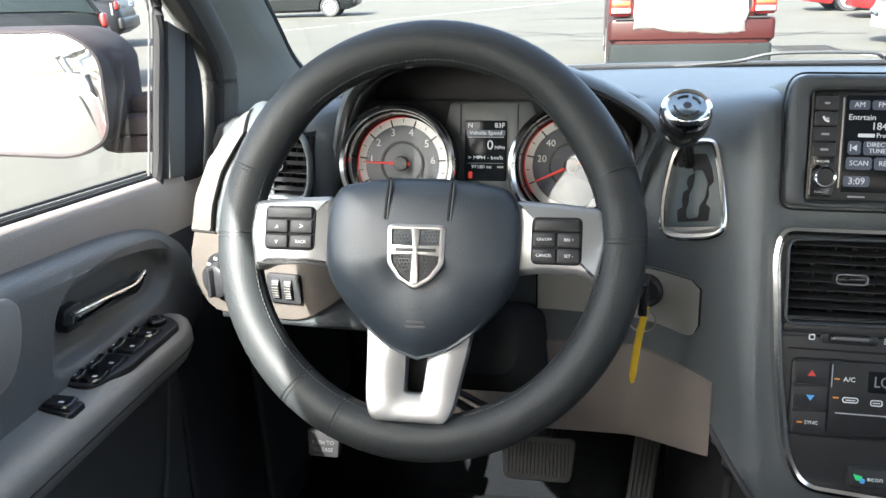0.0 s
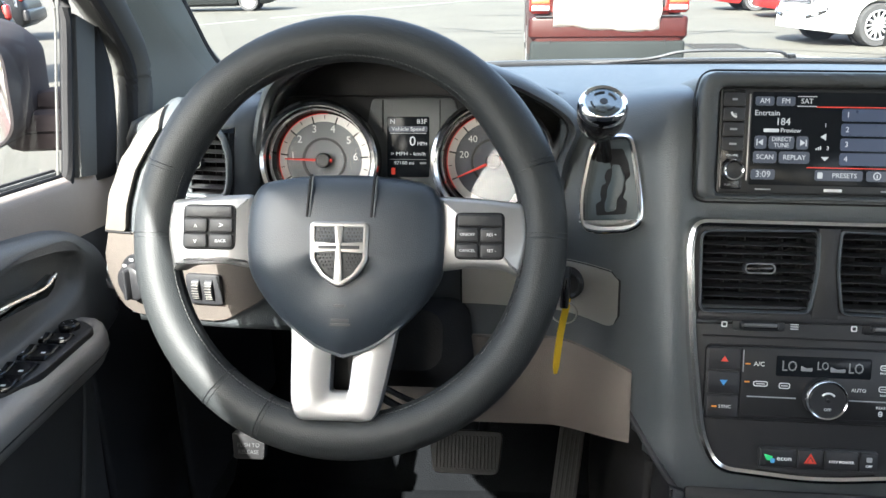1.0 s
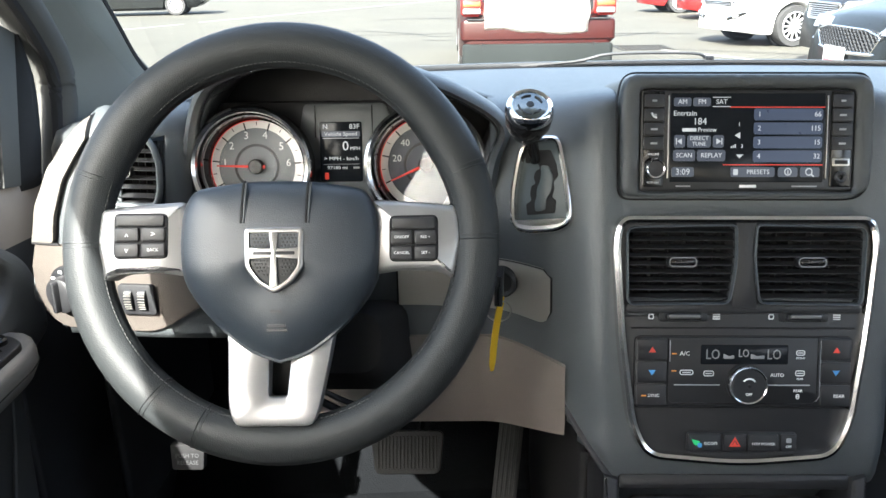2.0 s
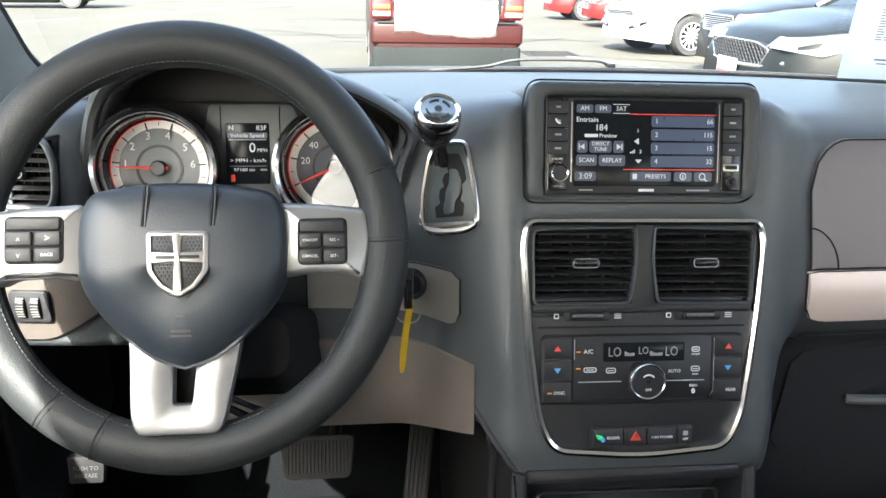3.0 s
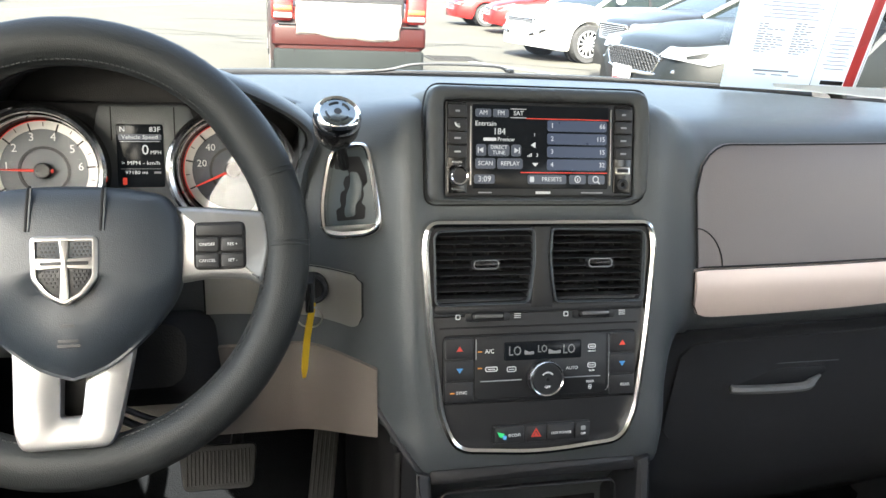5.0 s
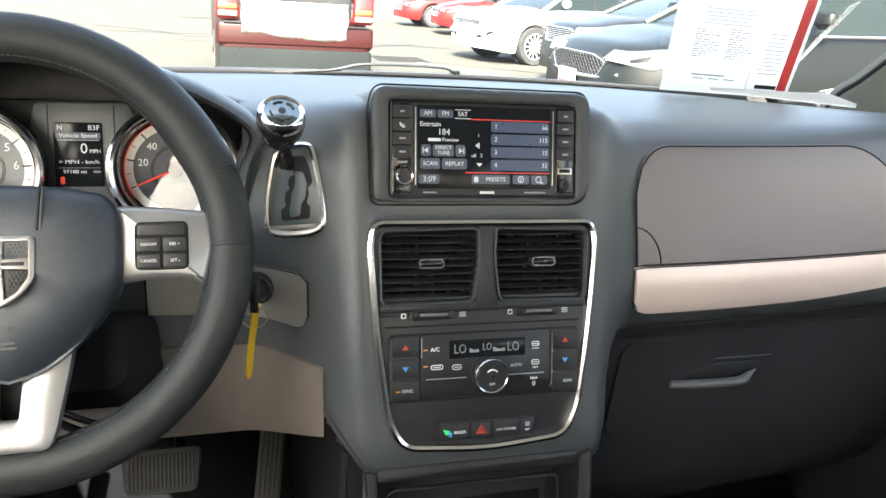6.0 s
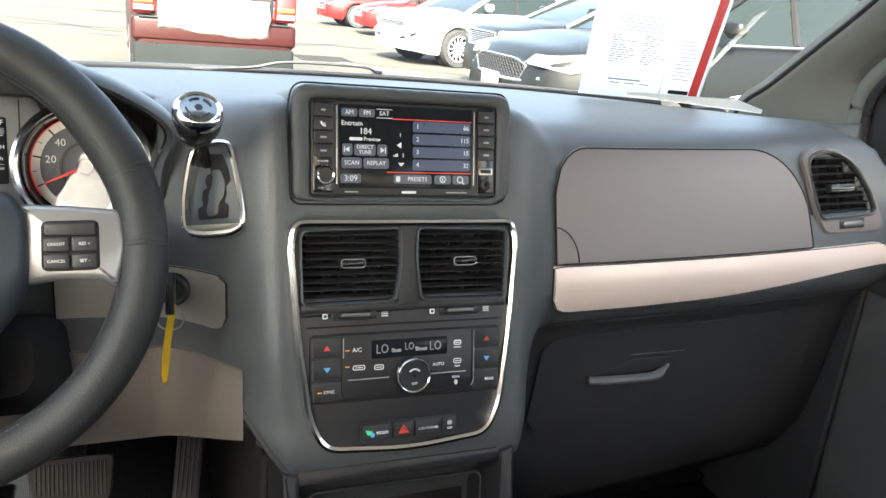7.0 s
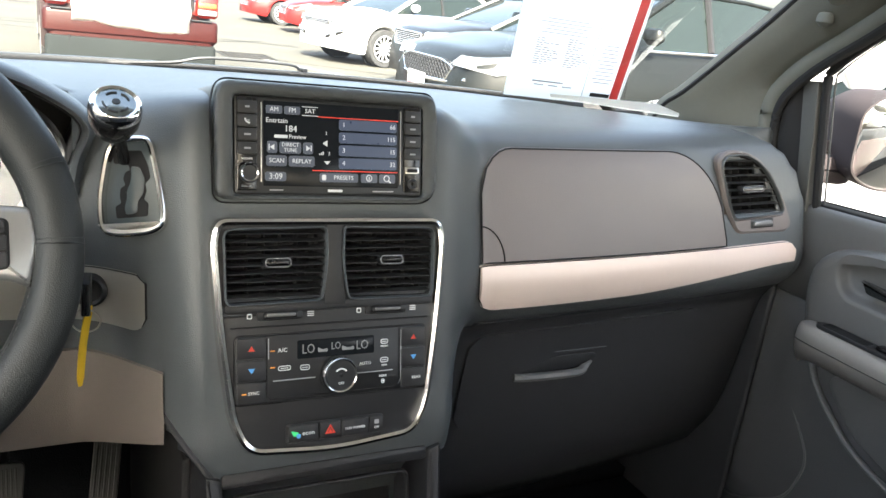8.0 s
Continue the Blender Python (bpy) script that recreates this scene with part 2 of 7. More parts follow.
def slab(poly, z0, z1, bev=0.001, bm=None):
    """A plate with that outline and rounded front edges."""
    bev = min(bev, abs(z1 - z0) * 0.9)
    prof = [(0, z0), (0, z1 - bev), (-0.3 * bev, z1 - 0.3 * bev), (-bev, z1)]
    return loft([[(*p, z) for p in grown(poly, d)] for d, z in prof], bm=bm)


def trim_ring(poly, prof, bm=None):
    """A frame that follows the outline: prof is the closed cross-section as (outward, height)."""
    return loft([[(*p, z) for p in grown(poly, d)] for d, z in prof], loop=True, bm=bm)


def half_round(w, z, h, n=6):
    """Cross-section of a rounded frame w wide and h high, from z."""
    return [(0.0, z - 0.002)] + [(w / 2 - w / 2 * math.cos(math.pi * i / n), z + h * math.sin(math.pi * i / n)) for i in range(n + 1)] + [(w, z - 0.002)]


def lathe(prof, n=40, bm=None, m=None):
    rings = [[((m or Matrix()) @ Vector((r * math.cos(2 * math.pi * i / n), r * math.sin(2 * math.pi * i / n), z))) for i in range(n)] for r, z in prof]
    hollow = prof[0][0] > 1e-5 and prof[-1][0] > 1e-5
    return loft(rings, bm=bm, loop=hollow)


def tube(path, r, n=8, loop=False, bm=None, flat=1.0, up=(0, 0, 1)):
    """A round bar along a line; r may be one radius or one for each point."""
    k, rings = len(path), []
    path = [Vector(p) for p in path]
    for i, p in enumerate(path):
        a = path[i - 1] if (i > 0 or loop) else p
        b = path[(i + 1) % k] if (i < k - 1 or loop) else p
        d = (b - a).normalized()
        s = d.cross(Vector(up))
        if s.length < 1e-4:
            s = d.cross(Vector((0, 1, 0.1)))
        s.normalize()
        u = s.cross(d)
        ri = r[i] if isinstance(r, (list, tuple)) else r
        rings.append([p + s * ri * math.cos(2 * math.pi * j / n) + u * ri * flat * math.sin(2 * math.pi * j / n) for j in range(n)])
    return loft(rings, loop=loop, bm=bm)


def sheet(rows, bm=None):
    return loft(rows, closed=False, bm=bm)


def box(w, d, h, bev=0.002, at=(0, 0, 0), bm=None):
    """A block with rounded vertical and top edges, its middle at `at`."""
    x, y, z = at
    prof = [(-bev, -h / 2), (0, -h / 2 + bev), (0, h / 2 - bev), (-0.3 * bev, h / 2 - 0.3 * bev), (-bev, h / 2)]
    base = rrect(w, d, bev * 2, 3, x, y)
    return loft([[(*p, z + dz) for p in grown(base, g)] for g, dz in prof], bm=bm)


def words(body, size, at, mat, parent, width=0.0, align="CENTER", depth=0.0003, name="lettering", flip=None):
    """Lettering in the built-in font, laid on a face."""
    cu = bpy.data.curves.new("text", "FONT")
    cu.body, cu.size, cu.align_x, cu.align_y, cu.extrude = body, size, align, "CENTER", depth
    cu.resolution_u = 2
    tmp = bpy.data.objects.new("text", cu)
    scene.collection.objects.link(tmp)
    bpy.context.view_layer.update()
    me = bpy.data.meshes.new_from_object(tmp.evaluated_get(bpy.context.evaluated_depsgraph_get()))
    bpy.data.objects.remove(tmp)
    bpy.data.curves.remove(cu)
    me.materials.clear()
    me.materials.append(mat)
    me.name = name
    ob = new(name, me)
    ob.parent = parent
    ob.matrix_basis = (flip or Matrix()) if at is None else Matrix.Translation(at) @ (flip or Matrix())
    if width:
        xs = [v.co.x for v in me.vertices]
        f = width / max(1e-6, max(xs) - min(xs))
        ob.matrix_basis = ob.matrix_basis @ Matrix.Diagonal((f, 1, 1, 1))
    return ob


def bar(w, h, at, mat, parent, name="printed_bar", r=0.0):
    """A printed bar, hair-thin relief."""
    bm = slab(rrect(w, h, r or min(w, h) * 0.2, 2, at[0], at[1]), at[2] - 0.0002, at[2] + 0.0003, 0.0001)
    return part(name, bm, mat, parent, smooth=0)


def around(poly, n, c):
    """n points of the outline, spaced evenly by angle about c."""
    out = []
    for i in range(n):
        a = 2 * math.pi * i / n
        d = Vector((math.cos(a), math.sin(a)))
        best = 0.0
        for j in range(len(poly)):
            p, q = Vector(poly[j]) - Vector(c), Vector(poly[(j + 1) % len(poly)]) - Vector(c)
            e = q - p
            den = d.x * e.y - d.y * e.x
            if abs(den) > 1e-12:
                t = (p.x * e.y - p.y * e.x) / den
                u = (p.x * d.y - p.y * d.x) / den
                if t > 0 and -1e-6 <= u <= 1 + 1e-6:
                    best = max(best, t)
        out.append((c[0] + d.x * best, c[1] + d.y * best))
    return out


def holed(outer, hole, z0, z1, bev=0.001, n=96):
    """A plate with a hole through it."""
    c = (sum(p[0] for p in hole) / len(hole), sum(p[1] for p in hole) / len(hole))
    oo, hh = around(outer, n, c), around(hole, n, c)
    prof = [(hh, z0), (hh, z1 - bev), (grown(hh, bev), z1), (grown(oo, -bev), z1), (oo, z1 - bev), (oo, z0)]
    return loft([[(*p, z) for p in poly] for poly, z in prof], loop=True)


def smooth01(x, a, b):
    s = min(1.0, max(0.0, (x - a) / (b - a)))
    return s * s * (3 - 2 * s)

# ---- the dashboard's moulding ----
import functools

MID = 0.437          # the van's middle line
PROF_P = [(.60, 1.141), (.50, 1.146), (.35, 1.152), (.22, 1.156), (.16, 1.155), (.13, 1.151), (.112, 1.142), (.100, 1.128),
          (.088, 1.10), (.075, 1.06), (.062, 1.02), (.057, 1.003), (.050, .98), (.052, .955), (.062, .935), (.080, .915),
          (.098, .895), (.108, .87), (.118, .80), (.128, .72), (.145, .64), (.19, .56)]
PROF_C = [(.60, 1.141), (.50, 1.148), (.35, 1.156), (.22, 1.165), (.16, 1.171), (.12, 1.175), (.09, 1.174), (.074, 1.163),
          (.057, 1.12), (.041, 1.06), (.030, 1.02), (.025, 1.00), (.018, .975), (.0115, .95), (.006, .93), (-.001, .905),
          (-.009, .875), (-.018, .84), (-.014, .805), (.020, .775), (.060, .70), (.10, .62)]
PROF_D = [(.60, 1.141), (.50, 1.146), (.35, 1.152), (.22, 1.157), (.17, 1.156), (.145, 1.15), (.13, 1.14), (.12, 1.125),
          (.112, 1.10), (.104, 1.06), (.100, 1.02), (.099, 1.003), (.098, .98), (.098, .955), (.099, .94), (.101, .915),
          (.104, .895), (.108, .87), (.122, .79), (.150, .765), (.22, .76), (.40, .75)]


def spline(pts, n=4):
    """A smooth line through the points."""
    out = []
    pts = [Vector(p) for p in pts]
    for i in range(len(pts) - 1):
        p0, p1, p2, p3 = pts[max(0, i - 1)], pts[i], pts[i + 1], pts[min(len(pts) - 1, i + 2)]
        for j in range(n):
            t = j / n
            out.append(0.5 * (2 * p1 + (p2 - p0) * t + (2 * p0 - 5 * p1 + 4 * p2 - p3) * t * t + (3 * p1 - p0 - 3 * p2 + p3) * t ** 3))
    return out + [pts[-1]]


DASH_END = [(-.300, .955), (-.292, .985), (-.285, 1.026), (-.273, 1.071), (-.256, 1.103), (-.236, 1.130), (-.222, 1.147), (-.205, 1.157)]


def curve_of(keys, x):
    for (a, va), (b, vb) in zip(keys, keys[1:]):
        if a <= x <= b:
            return va + (vb - va) * (x - a) / (b - a)
    return keys[-1][1]


def dash_profile(x):
    w = smooth01(x, 0.195, 0.315) * (1 - smooth01(x, 0.565, 0.64))
    side = PROF_D if x < MID else PROF_P
    dx = abs(x - MID)
    edge = 0.60 - 0.22 * (dx / 0.66) ** 2.6
    out = []
    for i, (c, s) in enumerate(zip(PROF_C, side)):
        y, z = c[0] * w + s[0] * (1 - w), c[1] * w + s[1] * (1 - w)
        if i < 4:
            y = s[0] * w + s[0] * (1 - w)
            y = 0.20 + (y - 0.20) * (edge - 0.20) / 0.40
            if x < -0.165:
                z -= (0.055 + 0.012 * i) * smooth01(-x, 0.165, 0.252)
        elif x > 0.62:
            y += 0.12 * (x - 0.62) ** 2
        elif x < -0.08:
            y += 0.55 * (-0.08 - x) ** 2
        # the ends are rounded off towards the doors
        if x < -0.205 and i > 3:
            z = min(z, curve_of(DASH_END, x))
        # the face draws back from the vent towards the gauges
        if -0.142 < x < -0.05 and i > 3:
            y += smooth01(x, -0.145, -0.112) * (0.035 * smooth01(z, 1.03, 1.065) + 0.03 * smooth01(z, 1.055, 1.16))
        # a ridge runs down between the shifter and the radio
        if 0.26 < x < 0.33 and i > 3:
            y -= 0.009 * smooth01(x, 0.262, 0.300) * (1 - smooth01(x, 0.306, 0.322)) * smooth01(z, 0.86, 0.95)
        elif x > 1.10 and i > 2:
            z = min(z, 1.156 - 0.115 * (1 - math.sqrt(max(0.0, 1 - min(1.0, (x - 1.10) / 0.150) ** 2))))
        out.append((y, z))
    return out


@functools.lru_cache(maxsize=None)
def face_line(x):
    return [tuple(q)[:2] for q in spline(dash_profile(x), 3)[15:]]


def dash_y(x, z):
    """The face's y at that place; the face is taken from the crest down."""
    p = face_line(round(x, 4))
    for (y0, z0), (y1, z1) in zip(p, p[1:]):
        if z0 >= z >= z1:
            return y0 + (y1 - y0) * (z0 - z) / max(1e-6, z0 - z1)
    return p[0][0] if z > p[0][1] else p[-1][0]


HOOD = [(-.116, 1.03), (-.115, 1.09), (-.100, 1.148), (-.066, 1.183), (-.010, 1.202), (.050, 1.203), (.110, 1.188),
        (.165, 1.168), (.207, 1.138), (.197, 1.10), (.186, 1.03)]       # mouth of the gauge hood, as (x, z)

dashboard = thing("dashboard", None, "dark slate grey moulded plastic dashboard of a van, with a soft blue sheen", "dashboard", kind="structure")
bm, bm_low = bmesh.new(), bmesh.new()
xs = [-0.298 + 1.544 * i / 170 for i in range(171)]
VENTS = ((0.325, 0.549, 0.988, 1.055), (-0.178, -0.134, 1.064, 1.132), (1.045, 1.118, 1.045, 1.118), (1.045, 1.142, 1.045, 1.096), (1.045, 1.165, 1.045, 1.074), (1.05, 1.174, 1.045, 1.055))      # openings as x0, x1, z0, z1
cols = [spline(dash_profile(x), 3) for x in xs]
grid = [[bm.verts.new((x, p[0], p[1])) for p in c] for x, c in zip(xs, cols)]
grid_low = [[bm_low.verts.new((x, p[0], p[1])) for p in c] for x, c in zip(xs, cols)]
for i in range(170):
    for j in range(len(cols[0]) - 1):
        xm, zm, ym = (xs[i] + xs[i + 1]) / 2, (cols[i][j][1] + cols[i][j + 1][1]) / 2, cols[i][j][0]
        if -0.112 < xm < min(0.204, 0.184 + 0.19 * (zm - 1.03)) and zm > 1.035 and ym < 0.21:
            continue
        if ym < 0.2 and any(x0 < xm < x1 and z0 < zm < z1 for x0, x1, z0, z1 in VENTS):
            continue
        if xm < -0.055 and zm < 0.918 + 1.2 * max(0.0, -0.265 - xm):
            continue
        if xm < 0.325 and zm < 0.876 - 1.35 * max(0.0, xm - 0.269) and ym < 0.2:
            continue
        # Faces below the silver strip get a darker colour for the shade there.
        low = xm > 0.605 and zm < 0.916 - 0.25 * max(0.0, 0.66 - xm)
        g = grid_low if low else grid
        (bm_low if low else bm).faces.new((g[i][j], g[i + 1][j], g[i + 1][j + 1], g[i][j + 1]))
bm.faces.ensure_lookup_table()
tunnel = [f for f in bm.faces if -0.105 < f.calc_center_median().x < 0.190 and 0.10 < f.calc_center_median().y < 0.236 and f.calc_center_median().z > 1.118]
tunnel += [f for f in bm.faces if 0.20 < f.calc_center_median().x < 0.267 and f.calc_center_median().z < 0.79]
bmesh.ops.delete(bm, geom=tunnel, context="FACES_ONLY")
for b in (bm, bm_low):
    bmesh.ops.delete(b, geom=[v for v in b.verts if not v.link_faces], context="VERTS")
part("lower_body", bm_low, M_LOWER, dashboard, "lower dashboard with shade put into its near-black colour", smooth=60, solid=0.004, out=(0, -1, 0))
part("moulded_body", bm, M_DASH, dashboard, smooth=60, solid=0.004, out=(0, -1, 1))

# the hood over the gauges: outer shell that runs out into the top, rolled lip, tunnel coloured dark for its shade
mouth = spline([Vector((x, 0, z)) for x, z in HOOD], 5)
cxh, czh = 0.04, 1.08
rings = []
for y, g, low in ((0.215, -0.002, 0), (0.16, 0.0, 0), (0.105, 0.001, 0), (0.094, 0.003, 0), (0.089, 0.007, 0), (0.092, 0.012, 0), (0.105, 0.0155, 0),
                  (0.15, 0.016, .004), (0.22, 0.014, .018), (0.30, 0.011, .032), (0.40, 0.008, .046), (0.50, 0.004, .058)):
    ring = []
    for p in mouth:
        d = Vector((p.x - cxh, 0, p.z - czh)).normalized()
        sweep = 0.10 * max(0.0, abs(p.x - cxh) - 0.05) + 0.05 * smooth01(-p.x, 0.055, 0.112)
        ring.append((p.x + d.x * g, y + sweep * (1 if y < .16 else 0.3), max(1.02, p.z + d.z * g - low)))
    rings.append(ring)
part("gauge_hood", sheet(rings[2:]), M_DASH, dashboard, "dark grey arched gauge hood", smooth=60, solid=0.002)
back = [[(cxh + (x - cxh) * f, y + 0.012 * (1 - f), czh + (z - czh) * f) for x, y, z in rings[0]] for f in (1.0, 0.6, 0.2)]
# Back and lining are dash plastic whose shade is put into a near-black colour.
part("hood_back", sheet(back), M_LOWER, dashboard, smooth=60, solid=0.002)
part("hood_lining", sheet([r[13:] for r in rings[:3]]), M_LOWER, dashboard, "hood lining darkened for the shade inside it", smooth=60, solid=0.002)
part("hood_cheek", sheet([r[:14] for r in rings[:3]]), M_DASH, dashboard, smooth=60, solid=0.002)


def face_panel(x0, x1, top, low, proud=0.003, nx=40, nz=10):
    """A panel that follows the dashboard's face between two edge lines."""
    rows = []
    for j in range(nz + 1):
        row = []
        for i in range(nx + 1):
            x = x0 + (x1 - x0) * i / nx
            z = low(x) + (top(x) - low(x)) * j / nz
            row.append((x, dash_y(x, z) - proud, z))
        rows.append(row)
    back_t = [(x, y + proud + 0.002, z + 0.001) for x, y, z in rows[-1]]
    back_l = [(x, y + proud + 0.002, z - 0.001) for x, y, z in rows[0]]
    allr = [back_l] + rows + [back_t]
    full = [[(r[0][0] - 0.001, r[0][1] + proud + 0.002, r[0][2])] + r + [(r[-1][0] + 0.001, r[-1][1] + proud + 0.002, r[-1][2])] for r in allr]
    return sheet(full)


def seam(x0, x1, top, low, r=0.0011, proud=0.0050, n=44):
    """The dark joint line round such a panel."""
    path = [(x0 + (x1 - x0) * i / n, top(x0 + (x1 - x0) * i / n)) for i in range(n + 1)]
    path += [(x0 + (x1 - x0) * i / n, low(x0 + (x1 - x0) * i / n)) for i in range(n, -1, -1)]
    return tube([(x, dash_y(x, z) - proud + 0.001, z) for x, z in path], r, 6, loop=True, up=(0, 1, 0))


def corner(x, x0, r, h):
    """How far an edge drops at a rounded corner that begins at x0 and is r wide and h high."""
    s = min(1.0, max(0.0, (x - x0) / r))
    return h * (1 - math.sqrt(max(0.0, 1 - (1 - s) ** 2)))


# upper glove box
lid_top = lambda x: 1.1315 - corner(x, 0.630, 0.045, 0.05) - corner(2 * 1.046 - x, 1.046, 0.115, 0.120)
lid_low = lambda x: 1.0035
lid = part("upper_glovebox_lid", face_panel(0.630, 1.046, lid_top, lid_low, 0.004, 60, 14), M_LID, dashboard, "smooth upper glovebox lid tinted brownish for warm bounced light", smooth=50)
part("joint_line", seam(0.628, 1.047, lid_top, lid_low), M_HOLE, dashboard)
notch = [(0.626 + 0.034 * math.sin(a), 1.0035 + 0.042 * math.cos(a)) for a in [math.pi / 2 * i / 10 for i in range(11)]]
part("notch_line", tube([(x, dash_y(x, z) - 0.0045, z) for x, z in notch], 0.0008, 6), M_HOLE, lid)
# silver strip
strip_top = lambda x: 1.0005 - corner(2 * 1.216 - x, 1.216, 0.03, 0.012)
strip_low = lambda x: 0.944 + 0.004 * smooth01(x, .7, 1.0) + 0.022 * smooth01(x, 0.85, 1.22) + corner(x, 0.626, 0.03, 0.02)
part("silver_strip", face_panel(0.626, 1.216, strip_top, strip_low, 0.006, 60, 8), M_TRIM, dashboard, "satin pinkish silver trim strip", smooth=50)
part("joint_line", seam(0.624, 1.217, strip_top, strip_low, 0.0009), M_HOLE, dashboard)
# lower glove box: door with its latch recess
door_top = lambda x: 0.885 - corner(x, 0.66, 0.03, 0.02) - corner(2 * 1.10 - x, 1.10, 0.04, 0.03)
door_low = lambda x: 0.735 + corner(x, 0.66, 0.03, 0.02) + corner(2 * 1.10 - x, 1.10, 0.05, 0.05)
part("lower_glovebox_door", face_panel(0.66, 1.10, door_top, door_low, 0.004, 40, 8), M_LOWER, dashboard, "lower glovebox door with shade put into its dark colour", smooth=50)
latch = thing("glovebox_latch", facing(0.803, dash_y(0.803, 0.825) - 0.006, 0.825, 3, -2), "dark pull latch with a worn grey lower lip on the glovebox", "latch")
part("latch_recess", slab(rounded([(-0.062, -0.018), (0.052, -0.018), (0.078, 0.004), (0.072, 0.012), (-0.055, 0.010)], 0.006, 4), -0.004, 0.0, 0.001), M_BLACK, latch)
part("latch_lip", tube(spline([(-0.063, -0.0125, 0.004), (-0.05, -0.0128, 0.007), (0.0, -0.0135, 0.008), (0.042, -0.0125, 0.007), (0.054, -0.006, 0.005), (0.066, 0.000, 0.002)], 4),
                       [0.003] + [0.0062] * 15 + [0.005, 0.004, 0.003, 0.0025, 0.002], 8), M_DOORD, latch, "grey plastic finger lip")
part("latch_line", tube([(-0.058, 0.0180, 0.001), (0.090, 0.0200, 0.001)], 0.0007, 5), M_DASH, latch)
# knee panel under the wheel, and the left switch panel
knee_top = lambda x: 0.946 - 0.030 * smooth01(x, 0.06, 0.10)
knee_low = lambda x: 0.800 + 0.064 * smooth01(x, 0.195, 0.315)
part("knee_panel", face_panel(-0.06, 0.272, knee_top, knee_low, 0.005, 40, 10), M_GREIGE, dashboard, "plain light greige knee panel", smooth=50)
switch_top = lambda x: min(1.019, curve_of(DASH_END, x) - 0.002)
switch_low = lambda x: 0.925 + 0.05 * smooth01(x, -0.17, -0.06) + corner(x, -0.290, 0.035, 0.045)
part("switch_panel", face_panel(-0.290, -0.062, switch_top, switch_low, 0.005, 30, 8), M_SWPANEL, dashboard, "greige switch panel left of the column, darkened against the sun", smooth=50)
part("lower_edge", tube([(x, dash_y(x, 0.878 - 1.35 * (x - 0.269)) + 0.001, 0.878 - 1.35 * (x - 0.269)) for x in [0.266 + 0.004 * i for i in range(16)]], 0.0035, 8), M_LOWER, dashboard)
# silver end piece at the driver's side, above the switch panel
end_top = lambda x: curve_of(DASH_END, x) - 0.001
end_low = lambda x: max(1.023, curve_of([(-.300, 1.0), (-.259, 1.0235), (-.255, 1.049), (-.241, 1.089), (-.217, 1.126), (-.2, 1.15)], x))
part("end_trim", face_panel(-0.2845, -0.214, end_top, end_low, 0.008, 30, 12), M_ENDTRIM, dashboard, "satin silver end trim, darkened against the sun", smooth=50)
part("joint_line", tube([(x, dash_y(x, 1.021) - 0.006, 1.021) for x in [-0.285 + 0.004 * i for i in range(9)]], 0.0012, 6), M_HOLE, dashboard)
part("corner_cap", box(0.085, 0.24, 0.09, 0.028, (-0.292, 0.375, 1.072)), M_SURR, dashboard, smooth=60)
# inner walls that close the footwell
part("end_cheek", box(0.012, 0.36, 0.40, 0.004, (-0.262, 0.36, 0.80)), M_RUBBER, dashboard)
part("end_cheek", box(0.012, 0.36, 0.40, 0.004, (1.240, 0.40, 0.80)), M_LOWER, dashboard)
part("tunnel_side", box(0.012, 0.5, 0.40, 0.004, (0.302, 0.30, 0.60)), M_RUBBER, dashboard)
part("tunnel_side", box(0.012, 0.5, 0.40, 0.004, (0.572, 0.30, 0.60)), M_BLACK, dashboard)

# ---- the van's shell ----
floor_ob = thing("floor", None, "black carpeted floor of the front footwells", "floor", kind="structure")
part("carpet", box(1.80, 4.4, 0.05, 0.004, (MID + 0.02, -1.45, 0.355)), M_CARPET, floor_ob)
bm = sheet([[(-0.46 + 1.80 * i / 12, y, z + 0.004 * math.sin(i * 1.7)) for i in range(13)] for y, z in ((0.38, 0.38), (0.52, 0.39), (0.62, 0.50), (0.68, 0.70), (0.69, 0.95), (0.64, 1.11))])
part("toe_board", bm, M_CARPET, floor_ob, solid=0.02)
mat_ob = thing("floor_mat", None, "black ribbed rubber driver's floor mat on the carpet", "floor mat")
part("mat", slab(rounded([(-0.22, -0.35), (0.25, -0.35), (0.25, 0.25), (-0.2, 0.25)], 0.05), 0.382, 0.390, 0.003), M_CARPET, mat_ob)
for i in range(12):
    part("rib", box(0.30, 0.006, 0.005, 0.001, (0.02, -0.28 + 0.04 * i, 0.3925)), M_CARPET, mat_ob)

roof = thing("ceiling", None, "pale grey fabric headliner", "ceiling", kind="structure")
rows = []
for y in [-0.10 - 0.32 * j for j in range(12)]:
    rows.append([(MID + 0.78 * s, y + 0.10 * (1 - s * s) * (1 if y > -0.2 else 0), 1.665 - 0.05 * s ** 4 - 0.03 * (1 if y > -0.2 else 0)) for s in [k / 8 - 1 for k in range(17)]])
part("headliner", sheet(rows), M_LINER, roof, solid=-0.05)


def side_of(s, v):
    """x at the distance v from the middle line; s is -1 on the driver's side."""
    return MID + s * v


for s, nm in ((-1, "wall_left"), (1, "wall_right")):
    wl = thing(nm, None, "plain grey side trim of the van behind the front door", "wall", kind="structure")
    part("lower_trim", box(0.06, 2.7, 0.66, 0.01, (side_of(s, 0.80), -2.30, 0.77)), M_REAR, wl)
    for y, d in ((-0.97, 0.22), (-2.15, 0.10), (-3.60, 0.10)):
        part("pillar", box(0.06, d, 0.58, 0.01, (side_of(s, 0.785), y, 1.39)), M_LINER, wl)
    part("roof_rail", box(0.07, 3.5, 0.08, 0.01, (side_of(s, 0.79), -1.90, 1.60)), M_LINER, wl)
